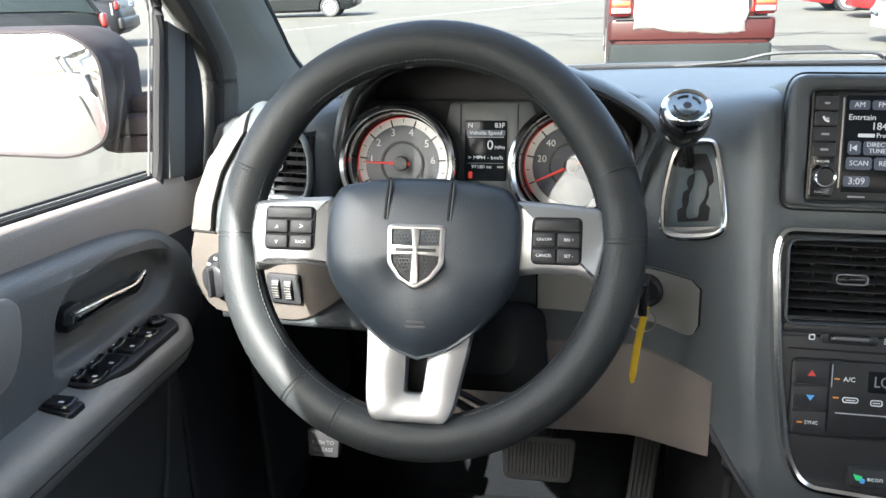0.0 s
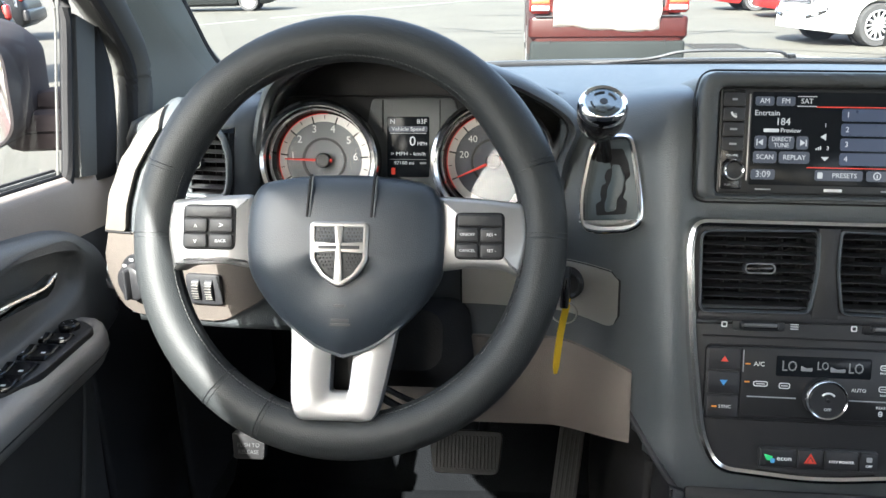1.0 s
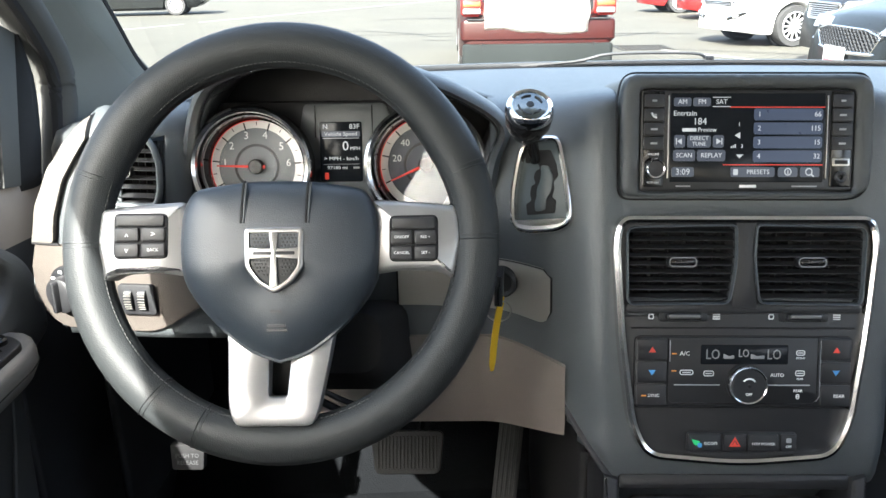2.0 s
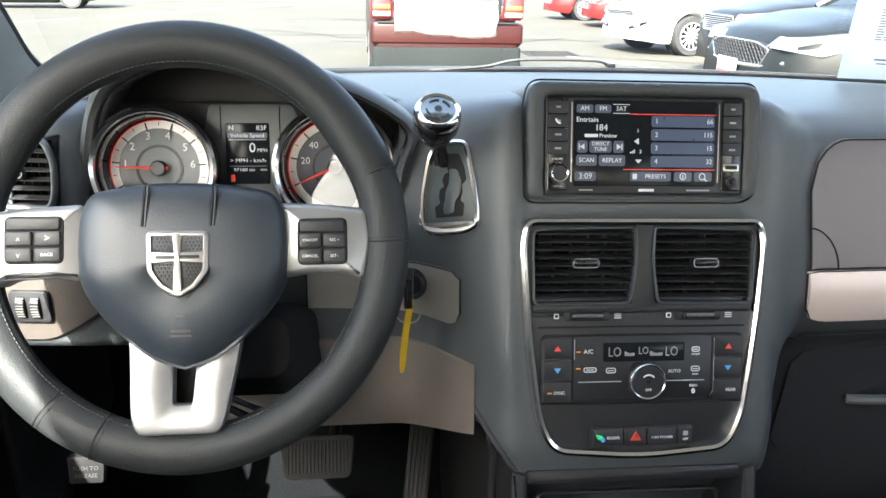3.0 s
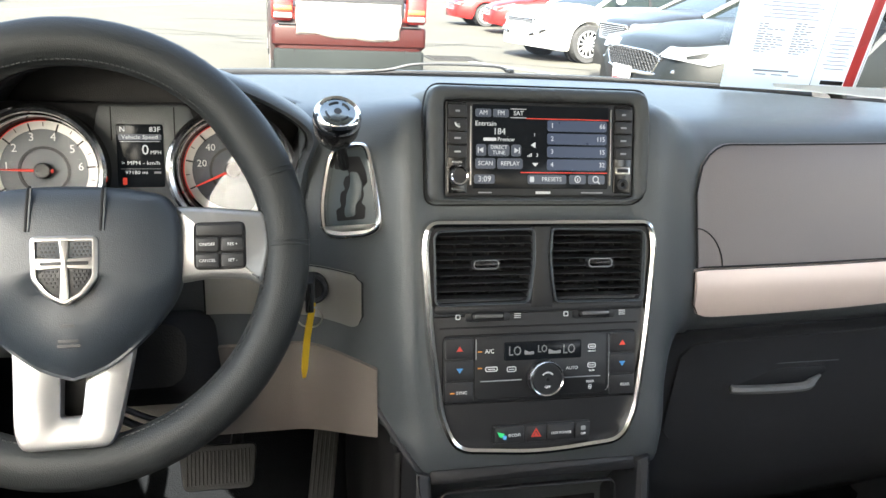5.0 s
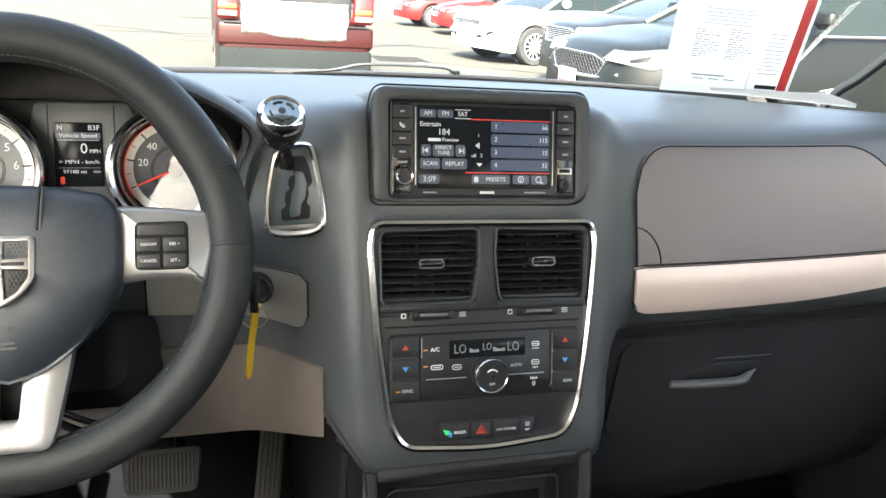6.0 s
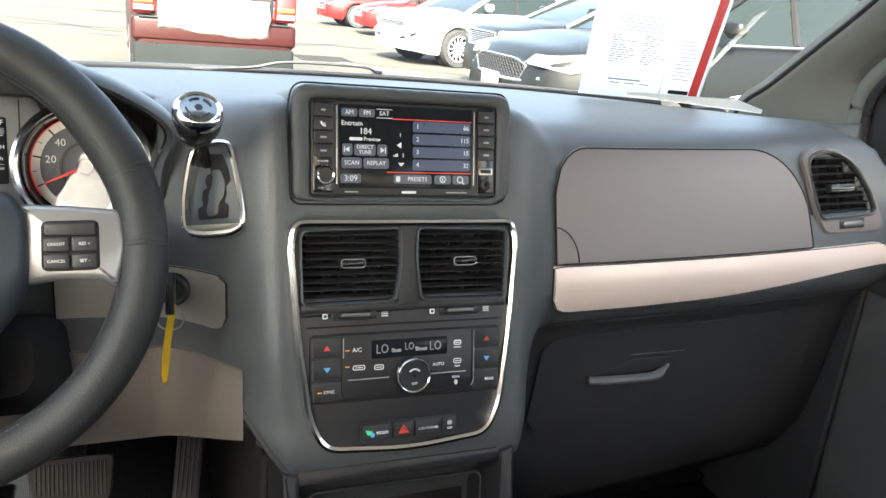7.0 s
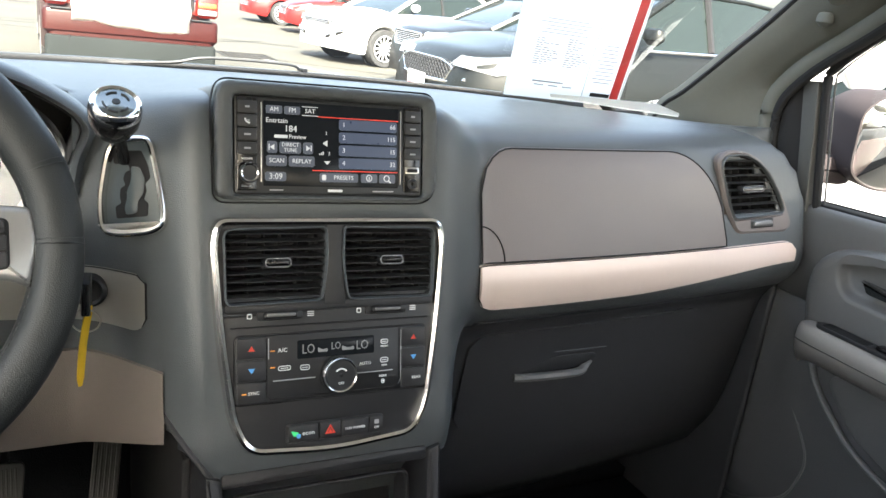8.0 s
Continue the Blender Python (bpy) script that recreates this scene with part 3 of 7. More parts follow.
back = thing("wall_back", None, "plain grey rear wall of the van with a window opening", "wall", kind="structure")
part("tailgate_trim", box(1.60, 0.06, 0.66, 0.01, (MID, -3.66, 0.77)), M_REAR, back)
part("tailgate_head", box(1.60, 0.06, 0.14, 0.01, (MID, -3.66, 1.59)), M_LINER, back)

# windscreen, with a black band along its foot
wind = thing("window_1", None, "clear raked windscreen with a black lower edge", "windscreen", kind="structure")


def screen_point(u, v):
    """u across from -1 to 1, v up from foot to head."""
    dx = 0.765 * u
    yb = 0.615 - 0.22 * (abs(dx) / 0.66) ** 2.6 + 0.19 * smooth01(abs(dx), 0.58, 0.73)
    yt = -0.02 - 0.10 * u * u
    zb, zt = 1.136, 1.625 - 0.03 * u * u
    return (MID + dx * (1 - 0.10 * v), yb + (yt - yb) * v, zb + (zt - zb) * v + 0.03 * math.sin(math.pi * v))


pane = part("pane", sheet([[screen_point(k / 12 - 1, j / 10) for k in range(25)] for j in range(11)]), M_SCREEN, wind, solid=0)
pane.visible_shadow = False
foot = [screen_point(0.78 * (k / 20 - 1), 0.0) for k in range(41)]
part("black_band", sheet([[(x, y + o, z + h) for x, y, z in foot] for o, h in ((-0.012, 0.004), (-0.006, 0.012), (0.004, 0.012), (0.012, -0.03))]), M_BLACK, wind, solid=0.002)

# front pillars: a wide trim from the glass edge to the door frame
for s, edge_a, edge_b in ((-1, [(-.285, .60, 1.06), (-.290, .55, 1.125), (-.300, .51, 1.167), (-.300, .462, 1.215), (-.300, .418, 1.258), (-.285, .20, 1.43), (-.265, -.06, 1.62)],
                           [(-.340, .325, 1.02), (-.337, .342, 1.104), (-.335, .357, 1.160), (-.335, .351, 1.196), (-.335, .270, 1.264), (-.325, .10, 1.40), (-.300, -.12, 1.59)]),
                          (1, [(1.215, .47, 1.10), (1.204, .424, 1.1516), (1.200, .373, 1.185), (1.200, .284, 1.261), (1.200, .181, 1.354), (1.16, -.06, 1.57)],
                           [(1.262, .26, 1.02), (1.256, .243, 1.11), (1.252, .246, 1.19), (1.250, .209, 1.254), (1.246, .075, 1.3535), (1.19, -.14, 1.56)])):
    pl = thing("pillar_left" if s < 0 else "pillar_right", None, "grey plastic windscreen pillar trim", "pillar", kind="structure")
    rings = []
    for a, b in zip(spline(edge_a, 6), spline(edge_b, 6)):
        d = b - a
        inw = Vector((-s, -0.35, 0.0)).normalized()
        k = 0.35
        rings.append([a + Vector((s * 0.01, 0.03, 0.01)), a, a + d * 0.08 + inw * 0.010 * k * k, a + d * 0.3 + inw * 0.022 * k, a + d * 0.55 + inw * 0.026 * k, a + d * 0.8 + inw * 0.018 * k, b + inw * 0.006, b + Vector((s * 0.03, 0, 0)),
                      a + d * 0.5 + Vector((s * 0.06, 0.01, 0))])
    part("pillar_trim", loft(rings), M_PILLAR, pl, smooth=60)
    part("glass_seal", tube([p + Vector((s * 0.002, 0.006, 0.004)) for p in spline(edge_a, 6)[3:]], 0.0046, 6), M_RUBBER, pl, "black rubber glass seal")
grab = thing("grab_handle", None, "grey moulded grab handle on the passenger's windscreen pillar", "grab handle")
ga = [Vector((1.196, .115, 1.360)), Vector((1.172, .090, 1.372)), Vector((1.150, .020, 1.425)), Vector((1.135, -.06, 1.485)), Vector((1.145, -.10, 1.53))]
part("handle", tube(spline(ga, 6), 0.014, 12, flat=0.8), M_PILLAR, grab)
part("boss", box(0.020, 0.026, 0.022, 0.007, (1.216, 0.142, 1.330)), M_PILLAR, grab)
for s, x in ((-1, -0.35), (1, 1.262)):
    kick = thing("kick_panel_left" if s < 0 else "kick_panel_right", None, "black plastic side panel of the footwell", "panel", kind="structure")
    part("panel", box(0.012, 0.56, 0.70, 0.003, (x, 0.42, 0.705)), M_LOWER, kick)
# Unseen wall, added to keep low rear-window light off the lower dashboard.
blocker = thing("wall_light_blocker", None, "unseen dark partition added to block light from the rear", "partition", kind="structure")
part("blocker_panel", box(1.56, 0.08, 0.70, 0.03, (MID, -1.10, 0.79)), M_LOWER, blocker)


# ---- doors: built for the driver's side in van coordinates, the other one mirrored in the maths ----
def front_door(s, name, label):
    """s = -1: the driver's door, 1: the passenger's. x is measured outward from the door's inner face."""
    d = thing(name, None, label, "door", kind="structure")
    base = side_of(s, 0.767 if s < 0 else 0.815)
    
    def X(v):
        return base + s * v

    def P(v, y, z):
        return (X(v), y, z)

    belt = lambda y: 1.066 - 0.075 * (min(y, 0.30) - 0.18) if s < 0 else 1.049 - 0.045 * (min(y, 0.30) - 0.13)
    # the inner skin, a gently curved sheet from the belt to the sill
    rows = []
    for y in [0.57 - 0.05 * i for i in range(32)]:
        b = belt(y)
        rows.append([P(v, y, z) for v, z in ((0.055, b - 0.006), (0.030, b + 0.002), (0.016, b + 0.002), (0.011, b - 0.003), (0.0095, b - 0.012), (0.010, b - 0.03),
                                             (0.014, b - 0.07), (0.018, 0.90), (0.020, 0.80), (0.026, 0.68), (0.028, 0.55), (0.05, 0.46))])
    part("door_top", sheet([r[:8] for r in rows]), M_DOORTOP if s < 0 else M_DOORD, d, "grained taupe door top" if s < 0 else "grained door top", smooth=60, solid=0.003)
    part("door_skin", sheet([r[7:] for r in rows]), M_DOORLOW, d, smooth=60, solid=0.003)
    part("outer_skin", box(0.02, 1.30, 0.62, 0.006, (X(0.13), -0.33, 0.690)), M_PAINTV, d, "dark painted outer skin")
    # window: glass with the rubber seals, front divider post and upper frame
    gl = part("pane", sheet([[P(0.045, 0.16 if s < 0 else 0.11, belt(.11) - 0.02), P(0.045, -0.95, belt(-.9) - 0.02)], [P(0.02, 0.15 if s < 0 else 0.06, 1.33), P(0.02, -0.95, 1.33)], [P(-0.01, -0.16, 1.50), P(-0.01, -0.95, 1.51)]]), M_GLASS, d)
    gl.visible_shadow = False
    y0 = 0.165 if s < 0 else 0.115
    for v, h, r, mt in ((0.020, 0.0035, 0.0022, M_RUBBER), (0.026, 0.0055, 0.0026, M_POST), (0.033, 0.006, 0.0042, M_RUBBER)):
        part("belt_seal", tube([P(v, y0 - 0.1 * i, belt(y0 - 0.1 * i) + h) for i in range(12)], r, 6), mt, d)
    if s < 0:
        strip = [(.171, 1.066), (.207, 1.060), (.255, 1.228), (.217, 1.243)]
        seal = [P(0.018, 0.162, 1.062), P(0.015, 0.165, 1.076), P(0.013, 0.186, 1.16), P(0.012, 0.209, 1.250), P(0.008, 0.190, 1.285), P(0.002, 0.12, 1.355), P(-0.006, 0.03, 1.41), P(-0.012, -0.14, 1.49)]
        fr = [P(0.008, 0.285, 1.03), P(0.008, 0.312, 1.10), P(0.006, 0.325, 1.152), P(0.004, 0.320, 1.190), P(0.002, 0.296, 1.222), P(-0.002, 0.250, 1.266), P(-0.008, 0.12, 1.38), P(-0.013, 0.02, 1.44), P(-0.016, -0.14, 1.505), P(-0.016, -0.5, 1.522), P(-0.016, -0.98, 1.515)]
        inner_edge = [(1.035, 0.258), (1.10, 0.283), (1.15, 0.292), (1.181, 0.291), (1.205, 0.278), (1.230, 0.257)]
        left_edge = lambda z: 0.203 + 0.27 * (z - 1.035)
    else:
        strip = [(.121, 1.040), (.141, 1.035), (.185, 1.238), (.156, 1.240)]
        seal = [P(0.018, 0.112, 1.048), P(0.017, 0.115, 1.062), P(0.016, 0.132, 1.15), P(0.014, 0.148, 1.240), P(0.012, 0.138, 1.264), P(0.008, 0.070, 1.322), P(0.0, -0.06, 1.420), P(-0.012, -0.20, 1.52)]
        fr = [P(0.014, 0.222, 1.03), P(0.012, 0.2285, 1.12), P(0.010, 0.2335, 1.157), P(0.008, 0.228, 1.208), P(0.006, 0.180, 1.262), P(0.002, 0.078, 1.336), P(-0.010, -0.05, 1.435), P(-0.016, -0.30, 1.60), P(-0.016, -0.98, 1.60)]
        inner_edge = [(1.035, 0.150), (1.053, 0.160), (1.098, 0.208), (1.14, 0.226), (1.174, 0.230), (1.205, 0.220), (1.236, 0.190)]
        left_edge = lambda z: 0.139 + 0.22 * (z - 1.035)
    seal, fr = spline(seal, 5), spline(fr, 6)
    part("post", plate_on(P, strip, 0.024, 0.004, 0.003), M_POST, d, "dark grey window post")
    part("post_seal", tube(seal, 0.0062, 8, flat=1.2), M_RUBBER, d)
    part("post_edge", tube([(x + s * 0.006, y - 0.010, z) for x, y, z in seal], 0.0016, 6), M_POST, d)
    part("upper_frame", tube(fr, 0.026 if s < 0 else 0.019, 10), M_FRAME if s < 0 else M_PILLAR, d, "grey upper door frame", smooth=60)
    part("frame_seal", tube([(x - s * 0.010, y - 0.02, z - 0.006) for x, y, z in fr], 0.008, 8), M_RUBBER, d)
    # quarter panel in the corner ahead of the post
    rows = []
    for k in range(9):
        f = k / 8
        row = []
        for j in range(11):
            z = (1.052 + 0.178 * j / 10) if s < 0 else 1.035 + 0.201 * j / 10
            yl = left_edge(z)
            yr = max(yl + 0.001, curve_of(inner_edge, z))
            row.append(P(0.012 - 0.010 * math.sin(math.pi * f), yl + (yr - yl) * f, z))
        rows.append(row)
    part("corner_panel", sheet(rows), M_RUBBER, d, "black corner panel behind the mirror", smooth=60, solid=0.004)
    return d, P, X, belt


def plate_on(P, pts, v0, v1, bev=0.003):
    """A plate on the door's face with the outline (y, z), from depth v0 to v1 (inward is minus)."""
    prof = [(0, v0), (0, v1 + bev), (-0.3 * bev, v1 + 0.3 * bev), (-bev, v1)]
    return loft([[P(v, *p) for p in grown(pts, g)] for g, v in prof])


def door_insert(P, outer, bowl, c, mat, d):
    """The padded inset of a door with a rounded shoulder and the deep bowl round its handle."""
    oo, hh = around(outer, 120, c), around(bowl, 120, c)
    prof = [(oo, 0.001, 0.020), (oo, -0.002, 0.006), (oo, -0.006, -0.003), (oo, -0.014, -0.0075), (oo, -0.022, -0.009), (hh, 0.007, -0.010), (hh, 0.002, -0.0085), (hh, -0.001, -0.004),
            (hh, -0.004, 0.004), (hh, -0.010, 0.009)]
    return part("door_inset", loft([[P(v, *p) for p in grown(poly, g)] for poly, g, v in prof], cap="end"), mat, d, "dark padded inset with a handle bowl", smooth=50)


M_PAINTV = material("dark_red_car_paint", (0.10, 0.03, 0.035), 0.25, metal=0.3, coat=0.6, vary=0.05)


def ring_on(P, v, pts, r, n=8, loop=True):
    return tube([P(v, y, z) for y, z in pts], r, n, loop=loop, up=(1, 0, 0))


# driver's door
door1, P1, X1, belt1 = front_door(-1, "door_1", "dark grey driver's door panel with a padded armrest and window switches")
outer = rounded([(-0.75, 1.085), (-0.20, 1.062), (-0.096, 1.052), (0.023, 1.042), (0.092, 1.030), (0.14, 1.013), (0.177, 0.982), (0.193, 0.94), (0.200, 0.884), (0.10, 0.86), (-0.75, 0.86)], 0.02, 3)
bowl = rounded([(-0.095, 0.945), (-0.078, 0.998), (-0.055, 1.016), (0.035, 1.019), (0.097, 1.010), (0.123, 0.990), (0.119, 0.961), (0.090, 0.946), (-0.016, 0.942)], 0.012, 4)
door_insert(P1, outer, bowl, (0.02, 0.98), M_DOORD, door1)
hd = part("door_handle", plate_on(P1, rrect(0.03, 0.024, 0.006, 3, -0.045, 0.984), 0.012, -0.002, 0.002), M_BLACK, door1, "chrome inside door handle")
part("lever", plate_on(P1, rounded([(-0.056, 0.993), (-0.008, 0.990), (0.04, 0.985), (0.070, 0.989), (0.062, 0.976), (0.047, 0.971), (-0.012, 0.977), (-0.062, 0.982)], 0.004, 3), 0.0, -0.012, 0.004), M_GLASSY, hd)
part("lever_lip", tube(spline([P1(-0.010, -0.057, 0.9925), P1(-0.013, -0.008, 0.9895), P1(-0.013, 0.04, 0.9845), P1(-0.008, 0.070, 0.9885)], 5), 0.0026, 8), M_CHROME, hd)


def armrest(P, y0, y1, name, label, tip, wide):
    """The padded ledge: a rounded section swept along the door, its front end drawn in."""
    a = thing(name, None, label, "armrest")
    rings = []
    n = 60
    for i in range(n + 1):
        f = (i / n) ** 1.6
        y = y0 + (y1 - y0) * f
        k = math.sqrt(max(0.0, 1 - (1 - min(1, f * 13)) ** 2))
        w = wide * (0.25 + 0.75 * k)
        zt = tip - 0.006 * f + 0.012 * (1 - k) * -1
        sec = [(0.024, zt - 0.065), (0.005, zt - 0.07), (-0.4 * w, zt - 0.062), (-0.8 * w, zt - 0.046), (-w, zt - 0.028), (-w * 1.0, zt - 0.014), (-w * 0.92, zt - 0.004),
               (-w * 0.75, zt), (-w * 0.3, zt + 0.001), (0.0, zt + 0.003), (0.024, zt + 0.004)]
        rings.append([P(v, y, z) for v, z in sec])
    part("pad", loft(rings), M_DOOR, a, smooth=60)
    for dz in (0.026, 0.034):
        line = []
        for i in range(n + 1):
            f = (i / n) ** 1.6
            k = math.sqrt(max(0.0, 1 - (1 - min(1, f * 13)) ** 2))
            w = wide * (0.25 + 0.75 * k)
            line.append(P(-w * 1.002 + (0.006 if dz > 0.03 else 0), y0 + (y1 - y0) * f, tip - 0.006 * f - dz - 0.012 * (1 - k)))
        part("stitch", tube(line, 0.0009, 6), M_STITCH if dz > 0.03 else M_BLACK, a)
    return a


armrest(P1, 0.108, -0.75, "armrest", "dark grey padded armrest with a stitched seam on the driver's door", 0.930, 0.056)
sw = thing("window_switch_panel", None, "black window and mirror switches let into the armrest", "switch panel")


def rocker(cx, cy, w, h, z):
    """A dished window key."""
    return loft([[(cx + sx * w, cy + dy * h, z + e) for sx in (-1, 1)] + [(cx + sx * w * 0.88, cy + dy * h, z + e + 0.0012) for sx in (1, -1)] for dy, e in
                 ((-1, 0.0), (-0.8, 0.0022), (0.0, 0.0014), (0.75, 0.0036), (1, 0.0))])


tray = rounded([(-0.343, -0.070), (-0.322, -0.084), (-0.296, -0.085), (-0.281, -0.044), (-0.281, 0.058), (-0.302, 0.074), (-0.325, 0.078), (-0.336, 0.04), (-0.342, -0.033)][::-1], 0.010, 4)
part("tray", slab(tray, 0.926, 0.9335, 0.002), M_STACK, sw)
for yy, hh_ in ((-0.069, 0.010), (-0.041, 0.0145), (-0.004, 0.0145), (0.027, 0.009)):
    for xx in (-0.3235, -0.3010):
        key = part("switch_key", rocker(xx, yy, 0.0102, hh_, 0.9335), M_GLOSS, sw)
        part("switch_mark", box(0.0045, 0.0030, 0.0006, 0.0002, (xx + 0.002, yy - 0.2 * hh_, 0.9364)), M_WHITE, sw)
part("mirror_dial", lathe([(0.0, 0.0), (0.0105, 0.0), (0.0105, 0.005), (0.0088, 0.0068), (0.0, 0.0058)], 24), M_GLOSS, sw, m=Matrix.Translation((-0.306, 0.053, 0.9335)))
for a in range(4):
    part("dial_mark", box(0.003, 0.0012, 0.0005, 0.0002, (-0.306 + 0.006 * math.cos(a * math.pi / 2), 0.053 + 0.006 * math.sin(a * math.pi / 2), 0.9398)), M_GREY, sw)
lock = rounded([(-0.347, -0.120), (-0.335, -0.100), (-0.284, -0.108), (-0.284, -0.132)][::-1], 0.005, 4)
part("lock_frame", slab(lock, 0.924, 0.9325, 0.002), M_STACK, sw)
part("lock_well", slab(grown(lock, -0.0045), 0.930, 0.9330, 0.0005), M_HOLE, sw)
part("lock_key", rocker(-0.304, -0.116, 0.0125, 0.009, 0.9325), M_GLOSS, sw)
part("lock_mark", box(0.005, 0.003, 0.0006, 0.0002, (-0.302, -0.117, 0.9352)), M_WHITE, sw)
# speaker corner and map pocket line of the driver's door
part("lower_crease", tube(spline([P1(0.018, 0.13, 0.86), P1(0.016, 0.10, 0.76), P1(0.014, 0.05, 0.66), P1(0.018, -0.04, 0.56)], 5), 0.0025, 6), M_DOORD, door1)
part("map_pocket", plate_on(P1, rounded([(-0.7, 0.50), (0.10, 0.50), (0.06, 0.66), (-0.7, 0.70)], 0.04), 0.028, 0.004, 0.01), M_DOORLOW, door1)
part("side_pad", plate_on(P1, rounded([(-0.40, 0.955), (-0.145, 0.965), (-0.122, 1.0), (-0.118, 1.030), (-0.13, 1.042), (-0.40, 1.06)], 0.02), 0.0, -0.012, 0.006), M_DOOR, door1, "pale grey cloth pad")

# passenger's door
door2, P2, X2, belt2 = front_door(1, "door_2", "dark grey passenger's door panel with a padded stitched armrest")
outer = rounded([(0.065, 0.86), (0.080, 0.915), (0.083, 0.945), (0.078, 0.973), (0.051, 1.001), (-0.015, 1.020), (-0.10, 1.030), (-0.75, 1.035), (-0.75, 0.85)], 0.015, 3)
bowl = rounded([(-0.30, 0.925), (-0.048, 0.938), (0.005, 0.938), (0.024, 0.956), (0.029, 0.982), (0.016, 0.998), (-0.029, 1.005), (-0.30, 1.012)], 0.012, 4)
door_insert(P2, outer, bowl, (-0.08, 0.97), M_DOORD, door2)
hd2 = part("door_handle", plate_on(P2, rrect(0.03, 0.024, 0.006, 3, -0.10, 0.962), 0.012, -0.002, 0.002), M_BLACK, door2, "chrome inside door handle")
part("lever", plate_on(P2, rounded([(-0.013, 0.972), (-0.024, 0.956), (-0.06, 0.955), (-0.13, 0.950), (-0.13, 0.966), (-0.06, 0.970)], 0.004, 3), 0.0, -0.012, 0.004), M_GLASSY, hd2)
part("lever_lip", tube(spline([P2(-0.009, -0.014, 0.972), P2(-0.013, -0.06, 0.9695), P2(-0.013, -0.13, 0.966)], 5), 0.0026, 8), M_CHROME, hd2)
armrest(P2, 0.062, -0.75, "armrest", "dark grey padded armrest with a stitched seam on the passenger's door", 0.887, 0.050)
sw2 = thing("window_switch_panel", None, "black window switch let into the passenger's armrest", "switch panel")
part("tray", slab(rounded([(-0.016, -0.20), (0.018, -0.20), (0.017, 0.01), (0.0, 0.03), (-0.016, 0.02)], 0.008), -0.002, 0.003, 0.0015), M_STACK, sw2, m=Matrix.Translation(P2(-0.022, 0.0, 0.8890)))
part("well", slab(rrect(0.022, 0.076, 0.006, 4, 0.0, -0.022), 0.0, 0.0036, 0.001), M_HOLE, sw2, m=Matrix.Translation(P2(-0.022, 0.0, 0.8890)))
part("switch_key", box(0.018, 0.026, 0.006, 0.002, (0, -0.085, 0.006)), M_GLOSS, sw2, m=Matrix.Translation(P2(-0.022, 0.0, 0.8890)))
part("lower_crease", tube(spline([P2(0.010, 0.052, 0.84), P2(0.008, 0.031, 0.794), P2(0.008, -0.001, 0.758), P2(0.010, -0.055, 0.715), P2(0.014, -0.13, 0.684), P2(0.014, -0.25, 0.66)], 5), 0.0055, 8), M_DOORD, door2)
part("map_pocket", plate_on(P2, rounded([(-0.7, 0.62), (-0.14, 0.70), (-0.05, 0.73), (0.02, 0.80), (-0.06, 0.835), (-0.7, 0.82)], 0.03), 0.028, 0.012, 0.006), M_DOORD, door2)
part("speaker_rim", ring_on(P2, 0.0235, rounded([(0.235, 0.60), (0.215, 0.70), (0.15, 0.775), (0.098, 0.755), (0.048, 0.705), (0.008, 0.645), (0.03, 0.56), (0.12, 0.50), (0.20, 0.50)], 0.03, 5), 0.0025), M_DOORD, door2)


# ---- door mirrors ----
def door_mirror(s, cx, cy, cz, w, h, yaw, label):
    m = thing("door_mirror", pose(cx, cy, cz, 90, 0, yaw), label, "door mirror")
    out = rounded([(-w / 2, -h / 2 * 0.8), (-w / 2, h / 2 * 0.75), (-w * 0.2, h / 2), (w * 0.35, h / 2 * 0.98), (w / 2, h * 0.3), (w / 2 * 0.97, -h / 2 * 0.7), (w * 0.3, -h / 2)] if s < 0 else
                  [(w / 2, -h / 2 * 0.8), (w / 2, h / 2 * 0.75), (w * 0.2, h / 2), (-w * 0.35, h / 2 * 0.98), (-w / 2, h * 0.3), (-w / 2 * 0.97, -h / 2 * 0.7), (-w * 0.3, -h / 2)][::-1], 0.05, 6)
    prof = [(-0.007, 0.010), (-0.005, 0.0165), (-0.0015, 0.015), (0, 0.004), (0.0, -0.08), (-0.004, -0.14), (-0.02, -0.19), (-0.06, -0.21)]
    inner = [[(*p, z) for p in grown(out, g)] for g, z in [(-0.018, -0.004)] + prof]
    part("housing", loft(inner), M_HOUSING, m, "dull dark plum plastic housing", smooth=50)
    part("mirror", slab(grown(out, -0.0055), -0.003, 0.011, 0.001), M_MIRROR, m, "bright mirror glass")
    part("foot", box(0.26 if s < 0 else 0.42, 0.06, 0.09, 0.015, (-s * (w / 2 + (0.07 if s < 0 else 0.15)), -h / 2 * 0.75, -0.09)), M_HOUSING, m)
    part("foot_step", box(0.07, 0.05, 0.05, 0.012, (-s * (w / 2 + 0.02), -h / 2 * 0.4, -0.10)), M_HOUSING, m)
    return m


M_HOUSING = material("mirror_housing", (0.032, 0.027, 0.028), 0.8, vary=0.12, spec=0.12)
door_mirror(-1, -0.685, 0.36, 1.135, 0.30, 0.19, 12, "dark plum door mirror outside the driver's window")
door_mirror(1, 1.755, 0.265, 1.125, 0.30, 0.20, -27, "dark plum door mirror outside the passenger's window")

# ---- steering wheel ----
WHEEL = facing(0.007, 0.003, 1.0585, 22)
wheel = thing("steering_wheel", WHEEL, "black leather steering wheel with satin silver spokes and a stitched rim", "steering wheel")
RM, RT, OVAL = 0.1772, 0.0205, 1.015
rings = []
